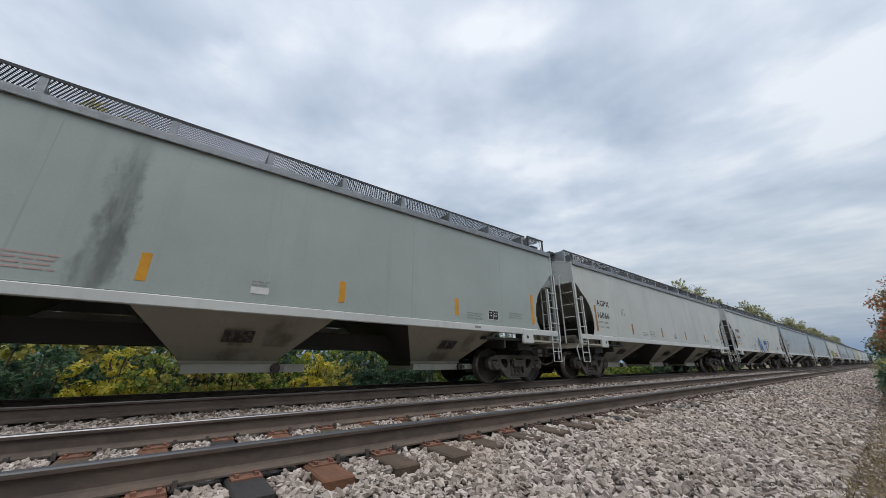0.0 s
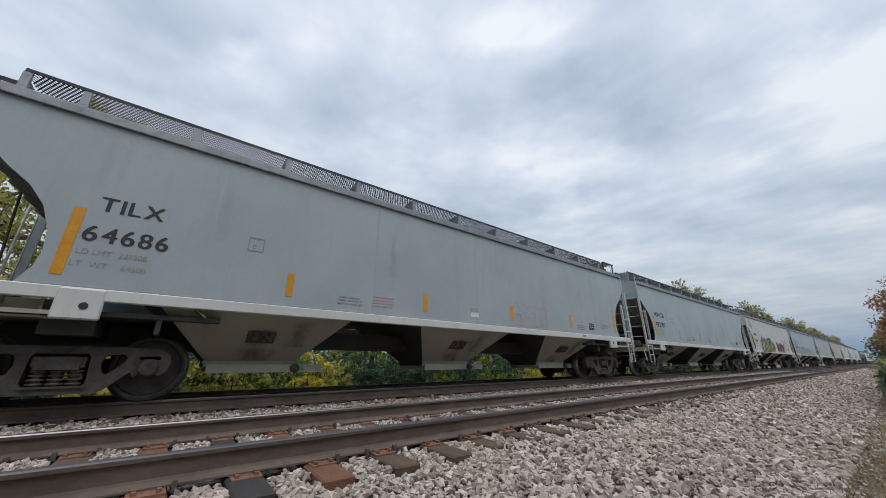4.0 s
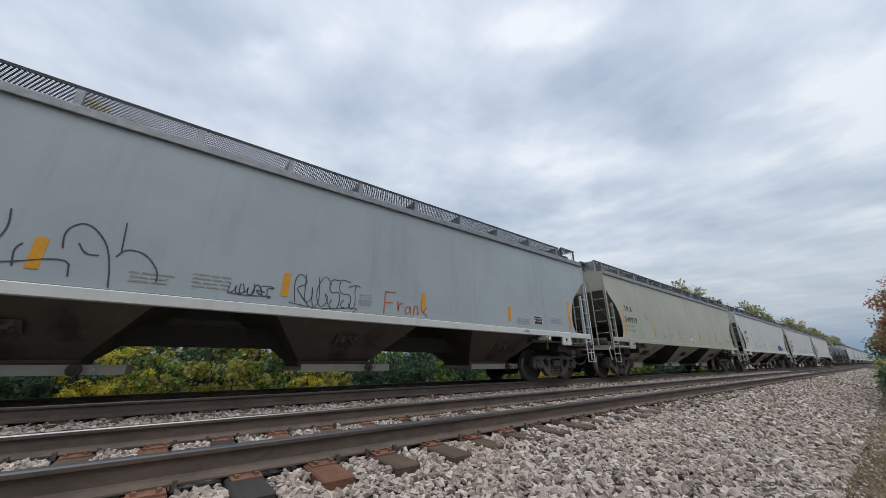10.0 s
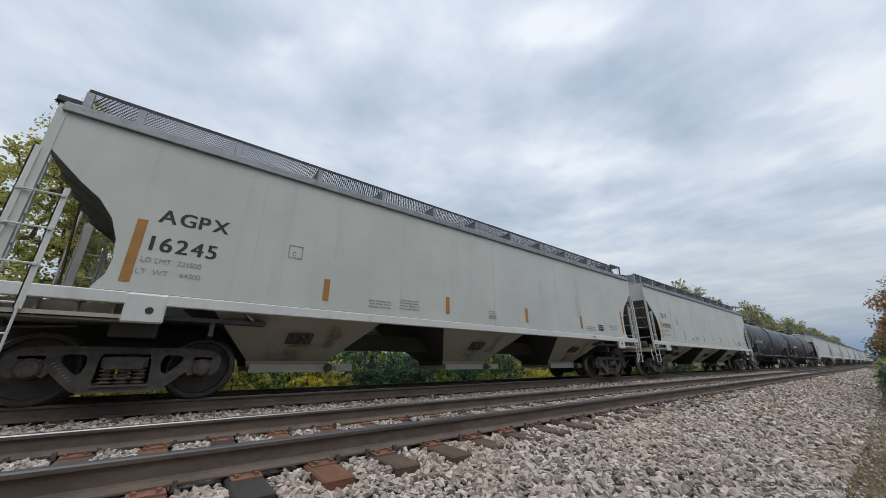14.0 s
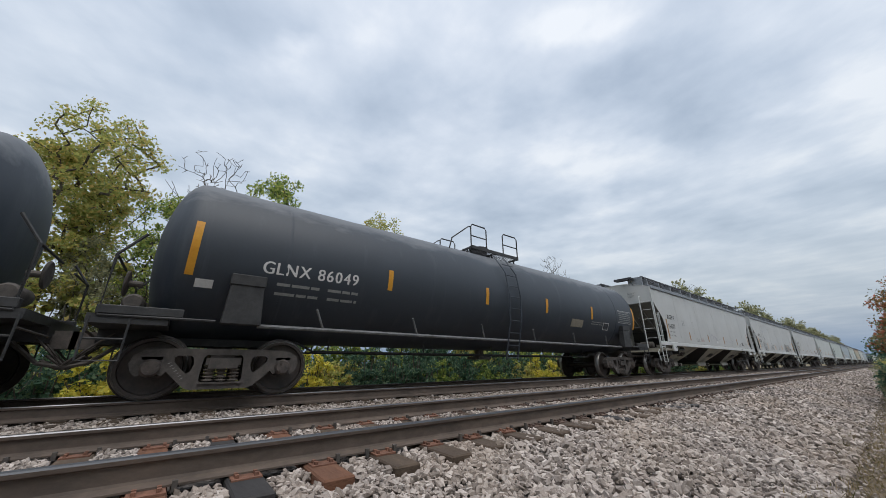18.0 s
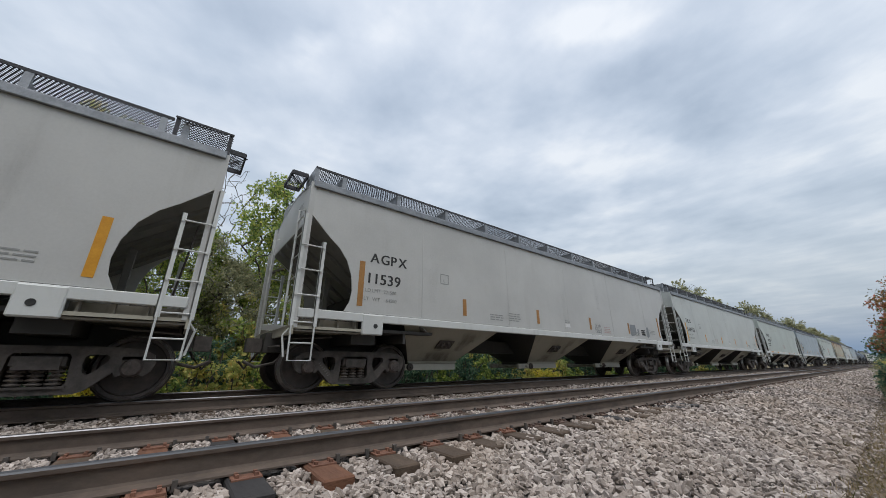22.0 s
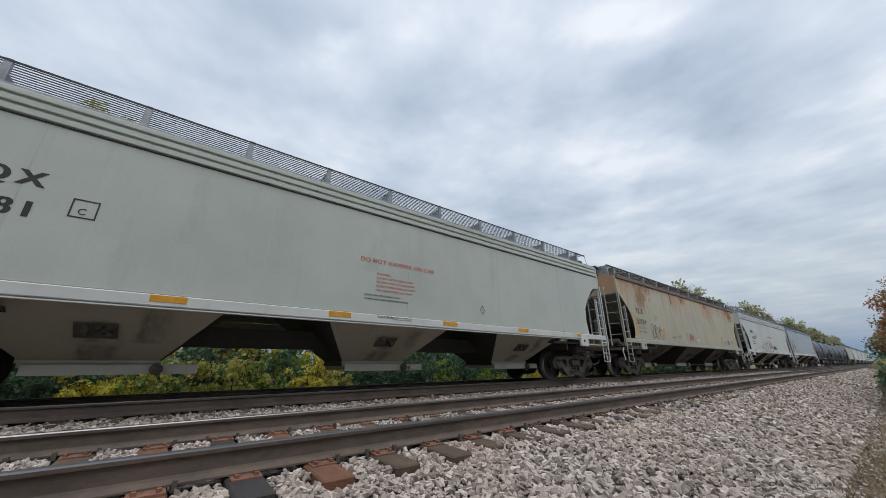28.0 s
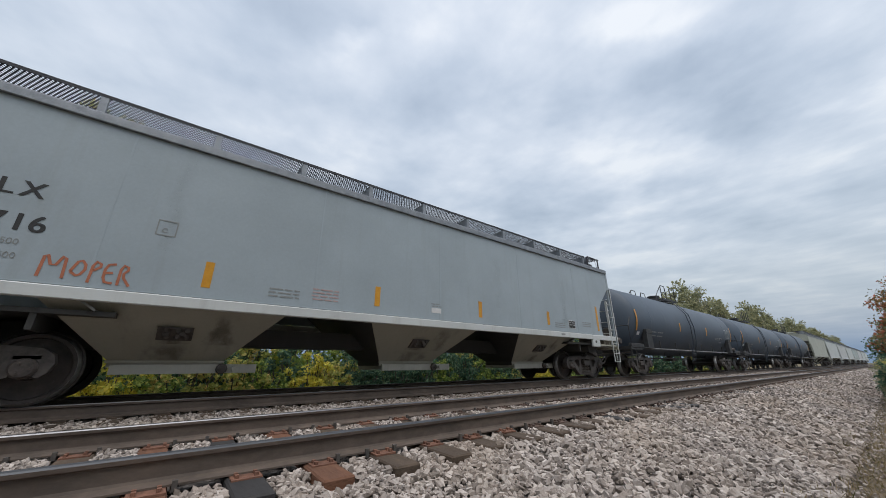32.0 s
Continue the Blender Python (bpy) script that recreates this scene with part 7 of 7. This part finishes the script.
GROUND_FAR = -0.95
thickets = [shrub(41, 2.1, 5.2, LEAF_BRIGHT, "tall green thicket behind the track", 5200, 0.10), shrub(42, 2.0, 4.8, LEAF_DARK, "dark green thicket behind the track", 6000, 0.10),
            shrub(43, 2.1, 5.0, LEAF_GOLD, "olive and gold thicket behind the track", 5200, 0.10)]
shrubs = [shrub(21, 1.05, 2.3, LEAF_DARK, "dark green leafy shrub beside the track"), shrub(22, 1.0, 2.2, LEAF_YELLOW, "bright yellow autumn shrub beside the track"),
          shrub(23, 1.0, 2.1, LEAF_GREEN, "green leafy shrub beside the track"), shrub(24, 0.95, 2.1, LEAF_GOLD, "olive and gold autumn shrub beside the track")]
plan = [(-5.6, 9.0, 0), (-4.3, 8.8, 0), (-3.1, 8.8, 0), (-2.2, 8.7, 0), (-1.2, 8.45, 1), (-0.45, 8.9, 2), (0.35, 8.8, 3), (0.9, 9.5, 0), (1.5, 8.7, 3), (2.2, 8.8, 2), (3.6, 8.6, 1), (4.2, 8.7, 3), (4.7, 9.2, 3), (5.6, 8.8, 0), (6.8, 8.9, 0), (7.9, 9.0, 0), (9.2, 9.0, 2), (10.6, 9.1, 0),
        (11.9, 9.1, 2), (13.1, 9.1, 0), (14.6, 8.9, 3), (15.8, 8.8, 1), (17.2, 9.0, 3), (18.8, 9.1, 2), (20.4, 9.4, 0)]
plan += [(22 + 3.2 * k, 9.6, rng.choice((0, 2, 3, 2))) for k in range(11)]
used = set()
for x, y, k in plan:
    if k not in used:
        used.add(k)
        put(shrubs[k], x, y, GROUND_FAR, rng.uniform(0, 360), 0.92 if k != 1 else 0.88)
    else:
        copy_at(shrubs[k], x, y, GROUND_FAR, rng.uniform(0, 360), rng.uniform(0.82, 0.98) if x < 20 else 1.35)
# dark back row, added to put shade into the gaps between the shrubs
for k in range(26):
    copy_at(shrubs[0], -6.0 + 1.15 * k, 10.1 + 0.25 * (k % 2), GROUND_FAR, 71 * k, 0.85 + 0.06 * (k % 3))
for k in range(24):
    x, y, z, turn = -14 + 1.7 * k + rng.uniform(-0.4, 0.4), 12.0 + rng.uniform(-0.6, 0.6), GROUND_FAR, rng.uniform(0, 360)
    if k < 3:
        put(thickets[k], x, y, z, turn)
    else:
        copy_at(thickets[rng.choice((0, 2, 1, 2, 0))], x, y, z, turn, rng.uniform(0.72, 0.95))

trees = [crown_tree(31, 9.9, 3.6, 2.5, LEAF_GOLD, "tall open tree with olive and gold autumn leaves", 340, 70, 0.058), crown_tree(32, 9.6, 3.0, 1.6, LEAF_BRIGHT, "green leafy tree behind the train", 150, 80, 0.06),
         crown_tree(33, 10.2, 3.4, 1.5, None, "bare thin-branched tree behind the train", 640, bare=True), crown_tree(34, 8.0, 1.8, 2.0, LEAF_OLIVE, "bushy olive-green tree behind the train", 190, 90, 0.06, 0.42),
         crown_tree(35, 5.2, 1.0, 1.9, LEAF_RED, "rusty red and green autumn tree beside the gravel", 170, 110, 0.042),
         crown_tree(36, 8.0, 1.8, 2.1, LEAF_OLIVE, "distant olive-green tree along the line", 110, 45, 0.13, 0.5)]
grove = [(-4.05, 13.0, 0, 1.08), (-8.6, 13.0, 3, 0.9), (-6.6, 14.2, 1, 0.8), (-1.3, 12.4, 1, 0.86), (0.9, 12.2, 3, 0.8), (-0.3, 15.5, 2, 1.27), (-2.6, 12.6, 3, 0.72), (0.2, 12.3, 1, 0.74), (2.3, 13.2, 1, 1.15), (4.2, 13.8, 3, 1.0), (7.0, 13.0, 0, 0.98), (11, 13, 0, 0.82), (16, 13.0, 3, 1.05), (24.4, 13, 2, 1.12), (27, 13.5, 3, 1.0), (33, 13.5, 1, 0.85), (38, 13.5, 3, 1.0),
         (45, 14, 3, 1.2), (52, 14, 5, 1.3), (58, 14, 5, 1.60), (62.5, 13.5, 2, 1.42), (67, 14, 5, 1.62), (72, 14, 5, 1.5), (79, 14.5, 5, 1.35), (88, 14.5, 5, 1.3), (97, 15, 5, 1.5)]
for k in range(26):
    grove.append((108 + 7.5 * k, 14.5 + rng.uniform(-0.8, 2.5), rng.choice((5, 5)), rng.uniform(1.7, 1.95) if k % 7 not in (3, 4) else 1.4))
used = set()
for x, y, k, s in grove:
    if k not in used:
        used.add(k)
        put(trees[k], x, y, GROUND_FAR, rng.uniform(0, 360), s)
    else:
        copy_at(trees[k], x, y, GROUND_FAR, rng.uniform(0, 360), s)
put(trees[4], 18.3, -4.2, -0.9, 20, 0.86)
for x, y, s in ((15.2, -4.35, 0.62), (23, -4.4, 0.9), (31, -5.4, 0.8), (40, -5.8, 0.95), (54, -6.6, 1.2), (72, -7.5, 1.4)):
    copy_at(trees[4], x, y, -0.9, x * 17, s)
verge = [shrub(51, 1.6, 3.2, LEAF_OLIVE, "green leafy bush at the edge of the gravel", 13000, 0.05), shrub(52, 1.5, 2.8, LEAF_GOLD, "yellowing bush at the edge of the gravel", 12000, 0.05),
         shrub(53, 1.6, 3.0, LEAF_DARK, "dark green bush at the edge of the gravel", 13000, 0.05), shrub(54, 1.4, 3.5, LEAF_RED, "rusty red autumn bush at the edge of the gravel", 13000, 0.05)]
# unseen trees, added as more verge behind the camera, block low sky light
for k in range(13):
    copy_at(trees[5], -44 + 4.6 * k, -9.5 - 1.2 * (k % 3), -0.95, 77 * k, 1.15 + 0.12 * (k % 4))
put(verge[0], 19.4, -4.3, -0.85, 0, 1.0)
put(verge[1], 13.2, -4.3, -0.85, 60, 0.55)
put(verge[2], 17.2, -4.3, -0.85, 60)
put(verge[3], 14.9, -4.3, -0.85, 60, 0.85)
for x, y, k, s in ((16.6, -4.2, 3, 1.0), (21.6, -4.2, 2, 1.1), (24.5, -4.2, 0, 1.1), (28, -4.2, 1, 1.1), (31.5, -4.3, 0, 1.2), (36, -4.4, 2, 1.3), (41, -4.5, 0, 1.3), (48, -4.8, 1, 1.4), (56, -5.0, 0, 1.5), (15.8, -3.25, 2, 0.38), (17.6, -3.2, 0, 0.42), (14.1, -3.3, 0, 0.33), (20, -3.2, 2, 0.5)):
    copy_at(verge[k], x, y, -0.85, x * 31, s)

# dry grass along the foot of the ballast
r = np.random.RandomState(9)
n = 26000
bx = np.where(r.rand(n) < 0.78, 2.0 + 45 * r.rand(n) ** 1.6, -14 + 16.5 * r.rand(n))
by = -2.32 - 1.9 * r.rand(n) ** 1.1 + 0.12 * np.sin(bx * 1.7) + 0.07 * np.sin(bx * 4.3)
bz = np.array([bed_height(y) for y in by]) - 0.03
tall = (0.07 + 0.16 * r.rand(n)) * (0.6 + 0.5 * (by < -2.9))
lean = r.normal(size=(n, 2)) * tall[:, None] * 0.6
wide = r.normal(size=(n, 2))
wide *= (0.006 / np.linalg.norm(wide, axis=1))[:, None]
root = np.stack([bx, by, bz], 1)
w3 = np.concatenate([wide, np.zeros((n, 1))], 1)
tip = root + np.concatenate([lean, tall[:, None]], 1)
tagged(new("dry_grass", bulk("dry_grass", np.stack([root - w3, root + w3, tip], 1).reshape(-1, 3), np.arange(n * 3).reshape(-1, 3), GRASS)), "dry brown and green grass at the foot of the ballast", "grass", kind="stuff")


# ---- what moves ----
def motions():
    walk(clouds, [(0, pose(0, 0, CLOUD_HEIGHT)), (32, pose(82, -76, CLOUD_HEIGHT))])
    times = (0, 0.1, 0.3, 1, 2, 4, 6, 8, 10, 12, 14, 16, 18, 20, 22, 24, 26, 28, 30, 31, 31.7, 31.9, 32)
    run = {t: travelled(t) for t in times}
    fine = [k / 30 for k in range(0, 961)]
    path = [travelled(t) for t in fine]
    for car, middle in train:
        walk(car, [(t, pose(middle - run[t], AXIS, RAILTOP)) for t in times])
        # the wheels turn while their car is near
        near = [k for k in range(961) if -16 < middle - path[k] < 30]
        if not near:
            continue
        turns = [(fine[k], -math.degrees((path[k] - path[near[0]]) / WHEEL_R)) for k in near]
        turns = ([(0, 0.0)] if near[0] > 0 else []) + turns + ([(32, turns[-1][1])] if near[-1] < 960 else [])
        for bogie in car.children:
            if bogie.name.startswith("truck"):
                for axle in bogie.children:
                    if axle.name.startswith("wheelset"):
                        x = axle.location.x
                        walk(axle, [(t, pose(x, 0, WHEEL_R, 0, a, 0)) for t, a in turns])


motions()
